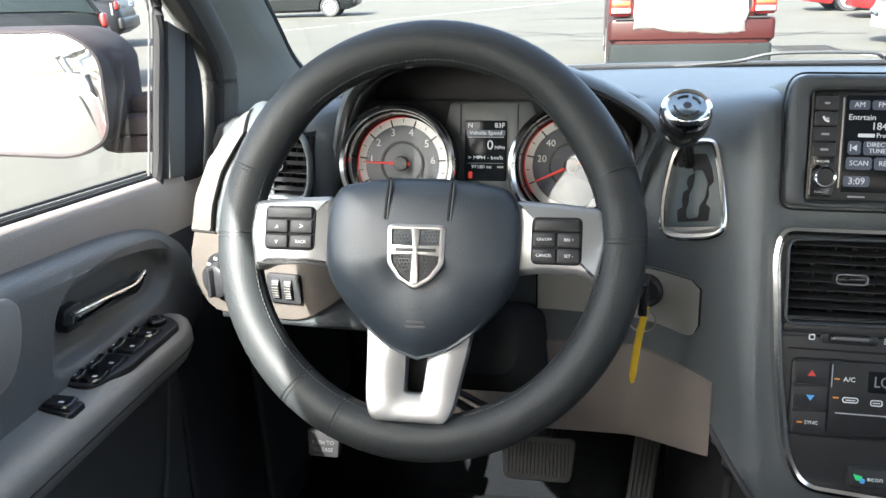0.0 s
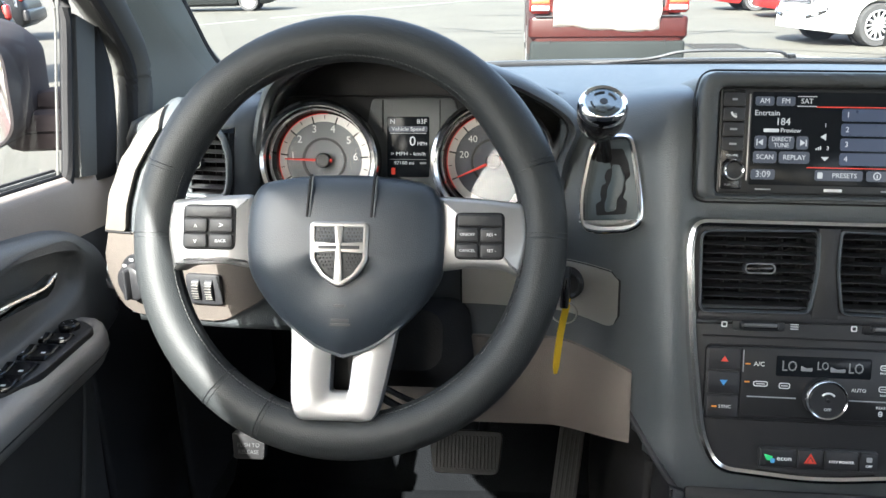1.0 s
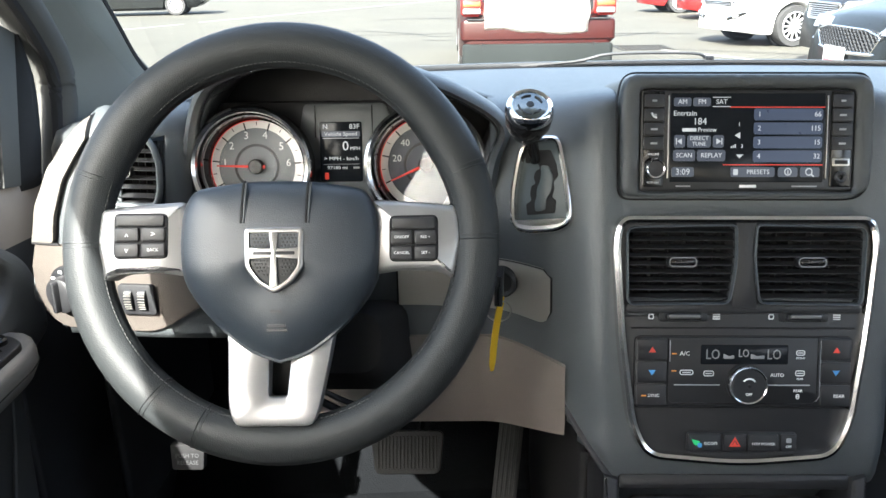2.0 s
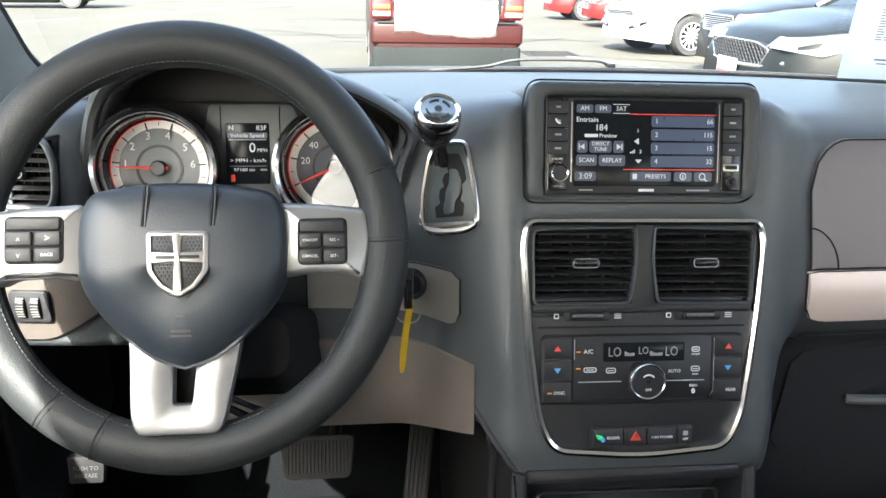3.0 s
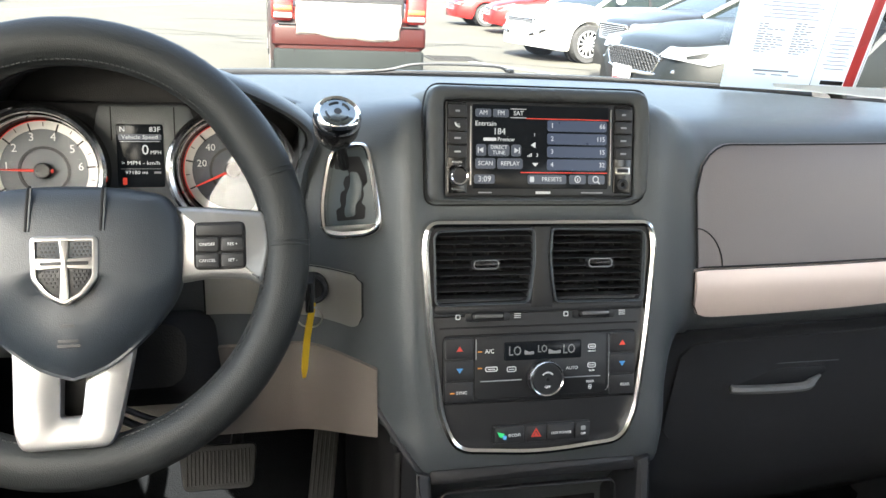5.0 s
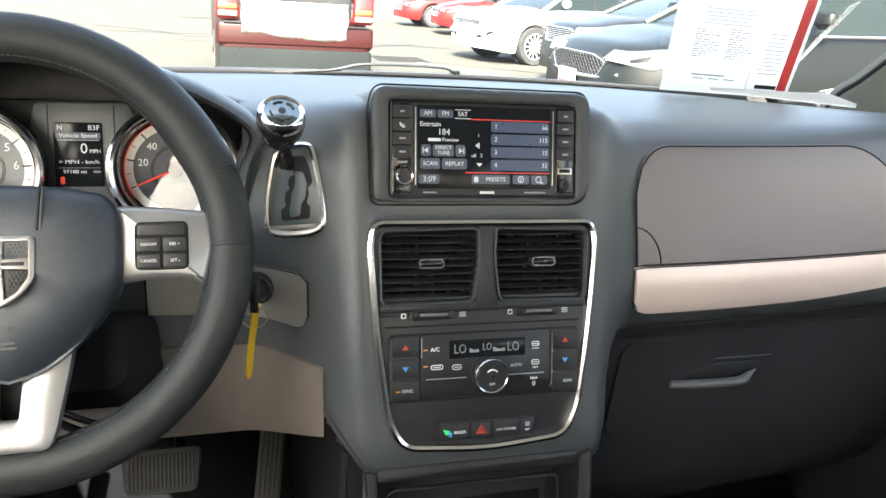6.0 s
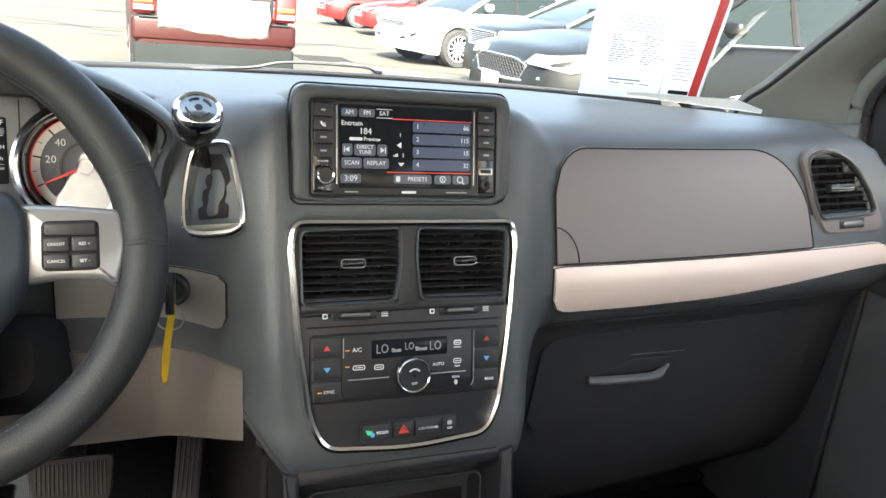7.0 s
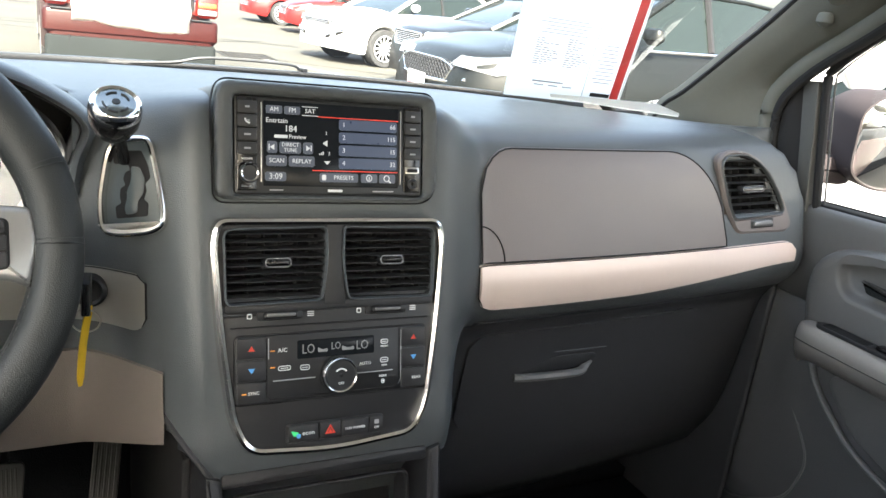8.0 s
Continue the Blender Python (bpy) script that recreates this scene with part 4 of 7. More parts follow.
for i in range(96):
    a = 2 * math.pi * i / 96
    # the rim is a little fatter at the thumb grips and flattened below
    grip = 0.0022 * (math.exp(-((a - radians(32)) / 0.22) ** 2) + math.exp(-((a - radians(148)) / 0.22) ** 2))
    r = RM
    ring = []
    for j in range(20):
        b = 2 * math.pi * j / 20
        rr = RT + grip * max(0.0, math.cos(b + math.pi)) * 1.2
        ring.append(((r + rr * math.cos(b)) * math.cos(a), OVAL * (r + rr * math.cos(b)) * math.sin(a), rr * 0.94 * math.sin(b)))
    rings.append(ring)
rim = part("rim", loft(rings, loop=True), M_LEATHER, wheel, smooth=80)


def rim_line(a0, a1, b, n=40, out=0.0004):
    return [((RM + (RT + out) * math.cos(b)) * math.cos(a), OVAL * (RM + (RT + out) * math.cos(b)) * math.sin(a), (RT + out) * 0.94 * math.sin(b))
            for a in [a0 + (a1 - a0) * i / n for i in range(n + 1)]]


def rim_round(a, n=22, out=0.0006, lo=0.0, hi=2 * math.pi):
    return [((RM + (RT + out) * math.cos(b)) * math.cos(a), OVAL * (RM + (RT + out) * math.cos(b)) * math.sin(a), (RT + out) * 0.94 * math.sin(b)) for b in [lo + (hi - lo) * i / n for i in range(n + 1)]]


for deg in (0, 20, 160, 180, 230, 246):
    part("panel_seam", tube(rim_round(radians(deg), out=0.0002), 0.0006, 6, up=(0.3, 0.2, 1)), M_BLACK, rim)
    part("panel_seam", tube(rim_round(radians(deg + 1.3), out=0.0), 0.0004, 6, up=(0.3, 0.2, 1)), M_BLACK, rim)
bm = bmesh.new()
for k in range(230):
    a = 2 * math.pi * k / 230
    pts = rim_line(a, a + 0.017, radians(150), 1, 0.0003)
    tube(pts, 0.0006, 5, bm=bm)
tagged(part("inner_stitching", bm, M_STITCH, rim, "pale stitching round the inner edge"), kind="stuff")

cover = [(0, .053), (.030, .052), (.060, .048), (.076, .043), (.0845, .028), (.0875, .008), (.0875, -.018), (.085, -.036), (.073, -.057), (.051, -.081), (.026, -.100), (0, -.109)]
cover = [(-x, y) for x, y in cover[:0:-1]][::1] + cover[:-1]
cover = [(p.x + 0.002, p.y) for p in spline([Vector((*p, 0)) for p in cover + [cover[0]]], 3)[:-1]]


def flank(x, y):
    """How far the cover's two lower facets fall away below their slanting edges."""
    return 0.20 * max(0.0, -0.088 + (abs(x - 0.002) - 0.004) * 0.90 - y)


rings = []
for s, z in ((0.97, -0.030), (1.0, -0.004), (1.0, 0.014), (0.99, 0.019), (0.965, 0.0235), (0.92, 0.027), (0.85, 0.030), (0.72, 0.033), (0.5, 0.0352), (0.25, 0.0362), (0.03, 0.0365)):
    rings.append([(x * s, (y + 0.01) * s - 0.01, z - (0.006 * smooth01(-y, 0.03, 0.10) if z > 0.02 else 0) - (flank(x * s, (y + 0.01) * s - 0.01) if z > 0.01 else 0)) for x, y in cover])
bag = part("airbag_cover", loft(rings), M_AIRBAG, wheel, "grained black airbag cover", smooth=50)


def bag_z(x, y):
    """Height of the cover's front at a place."""
    s = min(1.0, math.hypot(x / 0.087, (y + 0.01) / 0.085))
    z = 0.0368 - 0.004 * s ** 2 - 0.008 * s ** 7
    return z - 0.006 * smooth01(-y, 0.03, 0.10) - flank(x, y)


for xt, xb in ((-0.0255, -0.0275), (0.0305, 0.0285)):
    part("cover_groove", tube([(xb + (xt - xb) * i / 8, 0.014 + 0.037 * i / 8, bag_z(xb, 0.014 + 0.036 * i / 8) - 0.0010 - (0.004 if i == 8 else 0)) for i in range(9)], 0.0013, 6), M_HOLE, bag)
    part("groove_lip", tube([(xb + 0.0022 + (xt - xb) * i / 8, 0.014 + 0.035 * i / 8, bag_z(xb, 0.014 + 0.035 * i / 8) - 0.0008) for i in range(9)], 0.0012, 6), M_AIRBAG, bag)
for w, y, x in ((0.010, -0.062, 0.0), (0.016, -0.0745, 0.0), (0.018, -0.0785, 0.0)):
    bar(w, 0.0022, (x + 0.002, y, bag_z(0, y) + 0.0004), M_BLACK, bag, "moulded_mark")

# shield badge as plain shapes
SHIELD = rounded([(-.0245, .021), (.0245, .021), (.0238, -.012), (.014, -.0255), (0, -.034), (-.014, -.0255), (-.0238, -.012)], 0.004, 4)
badge = part("badge", slab(SHIELD, 0.031, 0.0355, 0.001), M_BLACK, wheel, "chrome shield badge with a cross", m=Matrix.Translation((0.0015, -0.012, 0)))
part("badge_rim", trim_ring(SHIELD, [(0.001, 0.034), (0.001, 0.0375), (-0.0005, 0.0385), (-0.0028, 0.0385), (-0.0035, 0.0365), (-0.0035, 0.034)]), M_BADGE, badge)
part("badge_cross", slab(rounded([(-.0040, .0195), (.0040, .0195), (.0024, .0), (.0038, -.030), (-.0038, -.030), (-.0024, .0)], 0.001, 2), 0.034, 0.0385, 0.001), M_BADGE, badge)
part("badge_cross", slab(rounded([(-.0235, .0050), (0, .0038), (.0235, .0050), (.0235, -.0050), (0, -.0038), (-.0235, -.0050)][::-1], 0.001, 2), 0.034, 0.0380, 0.0008), M_BADGE, badge)
part("badge_bar", slab(rrect(0.036, 0.0030, 0.0008, 2, 0, 0.0), 0.0378, 0.0384, 0.0002), M_STACK, badge)
bm = bmesh.new()
for gx in range(-6, 7):
    for gy in range(-8, 7):
        x, y = gx * 0.0031 + (0.0015 if gy % 2 else 0), gy * 0.0031
        if 0.0052 < abs(x) < 0.0195 and abs(y) > 0.0055 and y < 0.0175 and y > -0.0245 + abs(x) * 0.55:
            box(0.002, 0.002, 0.0012, 0.0003, (x, y, 0.0361), bm=bm)
tagged(part("badge_mesh", bm, M_STACK, badge, smooth=0), kind="stuff")

# side spokes with their switch pads
for s, px, pw, py, ph in ((-1, -0.1225, 0.0485, 0.0055, 0.041), (1, 0.1205, 0.0435, 0.0005, 0.041)):
    e = 0.160
    out = rounded([(s * 0.083, 0.036), (s * 0.12, 0.034), (s * e, 0.030), (s * (e + 0.004), 0.0), (s * (e - 0.004), -0.036), (s * 0.142, -0.0285), (s * 0.11, -0.027), (s * 0.083, -0.031)], 0.006, 4)
    if s < 0:
        out = out[::-1]
    spoke = part("side_spoke", slab(out, -0.010, 0.013, 0.006), M_SILVER, wheel, "satin silver side spoke", smooth=50)
    padp = rounded([(px - pw / 2, py + ph / 2), (px + pw / 2, py + ph / 2 - s * -0.0005), (px + pw / 2, py - ph / 2), (px - pw / 2, py - ph / 2)][::-1], 0.006, 4)
    part("pad_frame", slab(padp, 0.010, 0.0142, 0.0008), M_HOLE, spoke)
    keys = [(px, py + ph * 0.335, pw - 0.005, ph * 0.25)]
    for kx in (-1, 1):
        for ky in (0.03, -0.31):
            keys.append((px + kx * (pw * 0.242), py + ph * ky, pw * 0.44, ph * 0.30))
    for n, (kx, ky, kw, kh) in enumerate(keys):
        key = part("pad_key", slab(rrect(kw, kh, 0.002, 3, kx, ky), 0.012, 0.0165, 0.0012), M_STACK, spoke)
        if n == 0:
            continue
        if s < 0:
            mark = {1: "^", 2: "v", 3: ">", 4: "BACK"}[n]
            words(mark, 0.0040 if n == 4 else 0.0075, (kx, ky - (0.002 if n == 1 else 0), 0.0166), M_WHITE, spoke, name="key_mark")
        else:
            mark = {1: "ON/OFF", 2: "CANCEL", 3: "RES +", 4: "SET -"}[n]
            words(mark, 0.0036, (kx, ky, 0.0166), M_WHITE, spoke, name="key_mark")

# lower spoke: two legs round a slot, dished so that it faces upward
bm = bmesh.new()
outer = rounded([(-.049, -.078), (-.0475, -.10), (-.0430, -.148), (-.0375, -.163), (.031, -.163), (.037, -.148), (.0455, -.10), (.049, -.078)][::-1], 0.006, 3)
hole = rounded([(-.0105, -.094), (-.0085, -.138), (.0085, -.138), (.0105, -.094)][::-1], 0.003, 6)
k = len(outer)


def lower_z(y):
    return 0.004 + 0.016 * smooth01(-y, 0.085, 0.160)


oo, hh = around(outer, 72, (0.0, -0.118)), around(hole, 72, (0.0, -0.118))
prof = [(hh, 0.0, -0.016), (hh, 0.0, -0.001), (hh, 0.0012, 0.0), (oo, -0.004, 0.0), (oo, -0.001, -0.0012), (oo, 0.0, -0.004), (oo, 0.0, -0.016)]
lower = part("lower_spoke", loft([[(*p, lower_z(p[1]) + z) for p in (grown(poly, g) if g else poly)] for poly, g, z in prof], loop=True), M_SILVER, wheel, "satin silver lower spoke with a slot", smooth=45)
part("slot_back", slab(rrect(0.03, 0.055, 0.004, 3, 0, -0.116), -0.020, -0.012, 0.001), M_HOLE, lower)

# column shroud and what hangs behind the wheel
column = thing("steering_column", facing(0.004, 0.05, 1.02, 22), "black plastic steering column shroud behind the wheel", "steering column")
part("shroud", loft([[(x * s, (y + 0.0) * s, z) for x, y in rrect(0.13, 0.13, 0.04, 5, 0, -0.01)] for s, z in ((1.0, -0.16), (1.0, -0.06), (0.9, 0.0), (0.62, 0.012))]), M_BLACK, column)
part("hub", lathe([(0.0, -0.02), (0.05, -0.02), (0.055, 0.02), (0.06, 0.034), (0.0, 0.034)], 28), M_BLACK, column)
part("lower_shroud", loft([[(x, y, z) for x, y in rrect(w, h, 0.02, 4, 0.045, cy)] for w, h, cy, z in ((0.15, 0.11, -0.085, -0.14), (0.12, 0.09, -0.085, -0.05), (0.08, 0.06, -0.08, -0.02))]), M_RUBBER, column)
part("cable", tube(spline([(0.02, -0.135, -0.02), (0.06, -0.150, -0.01), (0.10, -0.145, -0.015), (0.115, -0.13, -0.03)], 5), 0.004, 8), M_BLACK, column)
part("cable", tube(spline([(0.03, -0.128, -0.015), (0.07, -0.140, 0.0), (0.105, -0.133, -0.01)], 5), 0.003, 8), M_STACK, column)

# ---- instrument cluster ----
CL = facing(0.04, 0.19, 1.095, 12)
cluster = thing("instrument_cluster", CL, "dark instrument cluster with two chrome-ringed dials and a small display", "instrument cluster")
part("panel", slab(rrect(0.33, 0.16, 0.03, 5, 0.008, -0.02), -0.012, 0.0, 0.003), M_STACK, cluster)
part("upper_panel", slab(rounded([(-0.045, 0.030), (-0.04, 0.057), (0.05, 0.057), (0.058, 0.03), (0.05, -0.06), (-0.03, -0.06)][::-1], 0.006), 0.0, 0.004, 0.001), M_DASH, cluster)
for xo in (-0.028, 0.035):
    part("panel_line", tube([(xo, 0.055, 0.0045), (xo, 0.02, 0.0045)], 0.0006, 5), M_HOLE, cluster)


def gauge(name, cx, cy, marks, needle, label, major, r=0.0645):
    g = part(name, lathe([(0.0, 0.0), (r - 0.013, 0.0), (r - 0.012, 0.002), (r - 0.006, 0.028), (r - 0.005, 0.034), (r, 0.034), (r, 0.0)], 56), M_GLOSS, cluster, label, m=Matrix.Translation((cx, cy, 0.002)))
    part("chrome_ring", lathe([(r - 0.0065, 0.031), (r - 0.0055, 0.0355), (r - 0.002, 0.0375), (r + 0.001, 0.0355), (r + 0.0015, 0.031), (r - 0.0065, 0.031)][::-1], 64), M_BAND, g)
    part("inner_chrome", lathe([(r - 0.0100, 0.022), (r - 0.0086, 0.0255), (r - 0.0072, 0.024), (r - 0.0072, 0.020), (r - 0.0100, 0.020)][::-1], 64), M_CHROME, g)
    part("dial_face", lathe([(0.0, 0.0008), (r - 0.0135, 0.0008), (r - 0.0135, 0.0022), (0.0, 0.0022)], 56), M_DIAL if name == "tachometer" else M_DIALBLUE, g)
    part("dial_ring", loft([[((ra) * math.cos(a), ra * math.sin(a), z) for a in [2 * math.pi * i / 64 for i in range(64)]] for ra, z in
                            ((0.0425, 0.0020), (0.0425, 0.0034), (r - 0.0135, 0.0034), (r - 0.0135, 0.0020))], loop=True), M_DIALRING, g)
    part("inner_ring", loft([[((ra) * math.cos(a), ra * math.sin(a), z) for a in [2 * math.pi * i / 48 for i in range(48)]] for ra, z in
                             ((0.0222, 0.0020), (0.0222, 0.0038), (0.0250, 0.0038), (0.0250, 0.0020))], loop=True), M_BLACK, g)
    part("red_arc", tube([((r - 0.0135) * math.cos(a), (r - 0.0135) * math.sin(a), 0.0036) for a in [radians(215 - 130 * i / 40) for i in range(41)]], 0.0005, 6), M_LITRED, g)
    for txt, ang in marks:
        a = radians(ang)
        rn = 0.0355 if len(txt) < 2 else 0.0330
        words(txt, 0.0118 if len(txt) < 2 else 0.0105, (rn * math.cos(a), rn * math.sin(a), 0.0040), M_WHITE, g, name="numeral")
    bm = bmesh.new()
    a0, step, n = major
    for i in range(n):
        a = radians(a0 - step * i / 2)
        ln = 0.0085 if i % 2 == 0 else 0.0040
        tube([((0.0495 - ln) * math.cos(a), (0.0495 - ln) * math.sin(a), 0.0037), (0.0495 * math.cos(a), 0.0495 * math.sin(a), 0.0037)], 0.0004 if i % 2 else 0.0008, 4, bm=bm)
    tagged(part("tick_marks", bm, M_BLACK, g, smooth=0), kind="stuff")
    a = radians(needle)
    part("needle", tube([(-0.010 * math.cos(a), -0.010 * math.sin(a), 0.010), (0.043 * math.cos(a), 0.043 * math.sin(a), 0.010)], [0.0019, 0.0007], 6), M_LITRED, g, "thin red needle")
    part("needle_cap", lathe([(0.0, 0.004), (0.0085, 0.004), (0.0085, 0.011), (0.007, 0.0135), (0.0, 0.0135)], 28), M_GLOSS, g)
    return g


tach = gauge("tachometer", -0.094, -0.011, [("1", 173), ("2", 140), ("3", 107), ("4", 73), ("5", 38), ("6", 6)], 178, "chrome-ringed rev counter with a red needle", (206, 33.6, 15))
speedo = gauge("speedometer", 0.094, -0.011, [("20", 168), ("40", 134), ("60", 98), ("80", 62), ("100", 24), ("120", -12)], 204, "chrome-ringed speedometer with a red needle", (204, 36, 13))
part("fuel_dial", lathe([(0.0, 0.0036), (0.017, 0.0036), (0.017, 0.0044), (0.0, 0.0044)], 32), M_DIAL, speedo, m=Matrix.Translation((0.006, -0.031, 0)))
part("temperature_dial", lathe([(0.0, 0.0036), (0.015, 0.0036), (0.015, 0.0044), (0.0, 0.0044)], 32), M_DIAL, tach, m=Matrix.Translation((0.0, -0.032, 0)))
lens_disc = lambda bend, base: sheet([[(f * 0.055 * math.cos(a), f * 0.055 * math.sin(a), base + bend * (f * 0.055 * math.cos(a)) ** 2 / 2) for a in [2 * math.pi * i / 40 for i in range(41)]]
                                      for f in (0.02, 0.25, 0.5, 0.75, 1.0)])
for g, lm, yaw, pitch, bend, base in ((tach, M_LENS, 0, 0, 0.0, 0.030), (speedo, M_LENS2, -13, -8, 2.8, 0.024)):
    ln = part("dial_lens", lens_disc(bend, base), lm, g, "clear dial lens", m=Matrix.Rotation(radians(yaw), 4, "Y") @ Matrix.Rotation(radians(pitch), 4, "X"))
    ln.visible_shadow = False
info = part("display", slab(rrect(0.0465, 0.066, 0.002, 3, 0.0, 0.004), 0.002, 0.0055, 0.0006), M_LCD, cluster, "dark monochrome display with lit figures")
words("N", 0.0075, (-0.020, 0.0315, 0.0057), M_LIT, info, align="LEFT")
words("83F", 0.0075, (0.021, 0.0315, 0.0057), M_LIT, info, align="RIGHT", width=0.011)
bar(0.0425, 0.0062, (0.0, 0.0235, 0.0056), M_LITTAB, info)
words("Vehicle Speed", 0.0058, (0.0, 0.0235, 0.0060), M_LIT, info, width=0.036)
words("0", 0.0150, (0.005, 0.010, 0.0057), M_LIT, info)
words("MPH", 0.0055, (0.0155, 0.0075, 0.0057), M_LIT, info)
words("> MPH - km/h", 0.0056, (0.0, -0.0035, 0.0057), M_LIT, info, width=0.038)
bar(0.040, 0.0005, (0.0, 0.019, 0.0056), M_LIT, info)
bar(0.040, 0.0005, (0.0, -0.0095, 0.0056), M_LITDIM, info)
words("97180 mi", 0.0052, (-0.0045, -0.0135, 0.0057), M_LIT, info, width=0.022)
bar(0.007, 0.0022, (0.0165, -0.0135, 0.0056), M_LITDIM, info)
part("warning_lamp", slab(rrect(0.0042, 0.0075, 0.001, 3, -0.0165, -0.0225), 0.0054, 0.0060, 0.0002), M_LITRED, info)

# ---- driver's side air vent ----


def vent(name, m, poly, slats, label, tab, lean=0.0, blades=True, frame=0.0045):
    """An outlet: frame, dark throat, level blades that follow the outline, upright vanes and a tab."""
    v = thing(name, m, label, "air vent")
    part("frame", trim_ring(poly, half_round(frame, 0.0, 0.004)), M_DASH, v)
    part("throat", loft([[(*p, z) for p in grown(poly, g)] for g, z in ((0.001, 0.001), (-0.002, -0.022), (-0.010, -0.030))], cap="end"), M_HOLE, v)
    ys = [p[1] for p in poly]
    lo, hi = min(ys), max(ys)
    for i in range(slats):
        y = lo + (hi - lo) * (i + 0.65) / (slats + 0.3)
        xs_ = []
        for a, b in zip(poly, poly[1:] + poly[:1]):
            if (a[1] - y) * (b[1] - y) < 0:
                xs_.append(a[0] + (b[0] - a[0]) * (y - a[1]) / (b[1] - a[1]))
        if len(xs_) < 2:
            continue
        xa, xb = min(xs_) + 0.0005, max(xs_) - 0.0005
        sec = [(-0.014, 0.0026), (-0.004, 0.0008), (-0.001, 0.0), (-0.0016, -0.0009), (-0.005, -0.0004), (-0.014, 0.0012)]
        part("blade", loft([[(x, y + dy, z) for z, dy in sec] for x in (xa, xb)]), M_BLADE, v, smooth=30)
    n = 6
    xs2 = [p[0] for p in poly]
    for i in range(n):
        x = min(xs2) + (max(xs2) - min(xs2)) * (i + 0.5) / n
        # Vanes are coloured near-black to give the shade between the blades.
        part("vane", box(0.0012, (hi - lo) * 0.86, 0.012, 0.0004, (x, (lo + hi) / 2, -0.022)), M_HOLE, v)
    tx, ty, tw = tab
    part("tab", slab(rrect(tw, 0.0105, 0.004, 4, tx, ty), -0.004, 0.005, 0.002), M_BLACK, v)
    part("tab_insert", slab(rrect(tw * 0.92, 0.0066, 0.003, 3, tx, ty + 0.0004), 0.004, 0.0062, 0.0015), M_GLOSS, v, "glossy black tab insert")
    part("tab_rim", tube([(x, y, 0.0058) for x, y in rrect(tw * 0.97, 0.0084, 0.0038, 4, tx, ty + 0.0004)], 0.0006, 6, loop=True), M_TAB, v, "satin tab rim")
    return v


poly = rounded([(-0.036, 0.030), (-0.022, 0.036), (-0.004, 0.035), (0.007, 0.027), (0.0125, 0.009), (0.0122, -0.016), (0.008, -0.031), (-0.034, -0.031)][::-1], 0.006, 4)
vent("air_vent", facing(-0.150, 0.108, 1.098, 8, -8), poly, 7, "dark slatted air vent at the driver's side of the dashboard", (-0.020, 0.0, 0.014), frame=0.006)
poly = rounded([(-0.075, 0.031), (-0.066, 0.0440), (-0.022, 0.0465), (0.0145, 0.0345), (0.052, -0.0000), (0.0760, -0.0400), (-0.0461, -0.0430), (-0.065, 0.001)][::-1], [0.012, 0.010, 0.012, 0.02, 0.02, 0.016, 0.010, 0.010], 4)
outp = rounded([(-0.0841, 0.0435), (-0.055, 0.0558), (-0.009, 0.0518), (0.0386, 0.0274), (0.0815, -0.0230), (0.1004, -0.0617), (0.0825, -0.0712), (-0.0395, -0.0677), (-0.0651, -0.0252)][::-1], 0.014, 4)
pv = vent("air_vent", facing(1.109, 0.106, 1.083, 15, 7), poly, 8, "dark slatted air vent at the passenger's side of the dashboard", (-0.007, -0.0025, 0.052), frame=0.003)
part("outer_frame", holed(outp, grown(poly, 0.002), -0.03, 0.0015, 0.004), M_LID, pv, "vent frame tinted brownish for warm bounced light")
part("slider_slot", slab(rrect(0.056, 0.014, 0.003, 3, 0.020, -0.054), 0.0, 0.002, 0.0004), M_BLACK, pv)
part("slider", slab(rrect(0.044, 0.008, 0.003, 3, 0.018, -0.054), 0.001, 0.007, 0.002), M_TAB, pv)

# ---- controls on the switch panel ----
lamp_sw = thing("headlamp_switch", facing(-0.246, dash_y(-0.246, 0.965) - 0.008, 0.970, 2, -22), "round black headlamp knob with white pictograms", "switch")
part("bezel", lathe([(0.0, -0.004), (0.029, -0.004), (0.029, 0.002), (0.026, 0.004), (0.0, 0.004)], 36), M_BLACK, lamp_sw)
part("knob", lathe([(0.0, 0.0), (0.020, 0.0), (0.019, 0.016), (0.016, 0.018), (0.0, 0.018)], 36), M_STACK, lamp_sw)
part("grip", box(0.006, 0.034, 0.010, 0.002, (0, 0, 0.020)), M_STACK, lamp_sw)
for a in (40, 75, 110, 145):
    bar(0.005, 0.003, (0.0235 * math.cos(radians(a)), 0.0235 * math.sin(radians(a)), 0.0042), M_WHITE, lamp_sw, "pictogram")
dim = thing("dimmer_switch", facing(-0.172, dash_y(-0.172, 0.962) - 0.0065, 0.964, 0, -6), "black dimmer thumbwheels on the switch panel", "switch")
part("plate", slab(rrect(0.040, 0.034, 0.004), -0.002, 0.003, 0.001), M_STACK, dim)
for x in (-0.008, 0.007):
    part("thumbwheel", loft([[(x + sx, 0.012 * math.cos(a), 0.002 + 0.006 * math.sin(a)) for a in [math.pi * i / 10 for i in range(11)]] for sx in (-0.004, 0.004)], closed=True), M_BLACK, dim)
    for i in range(7):
        part("wheel_rib", box(0.0078, 0.0012, 0.0016, 0.0003, (x, -0.009 + 0.003 * i, 0.0022 + 0.006 * math.sqrt(max(0, 1 - ((-0.009 + 0.003 * i) / 0.012) ** 2)))), M_KEY, dim)

# ---- ignition, key and tag ----
ign = thing("ignition_panel", facing(0.206, 0.083, 0.982, 4, -6), "satin silver ignition surround with a black lock barrel", "ignition")
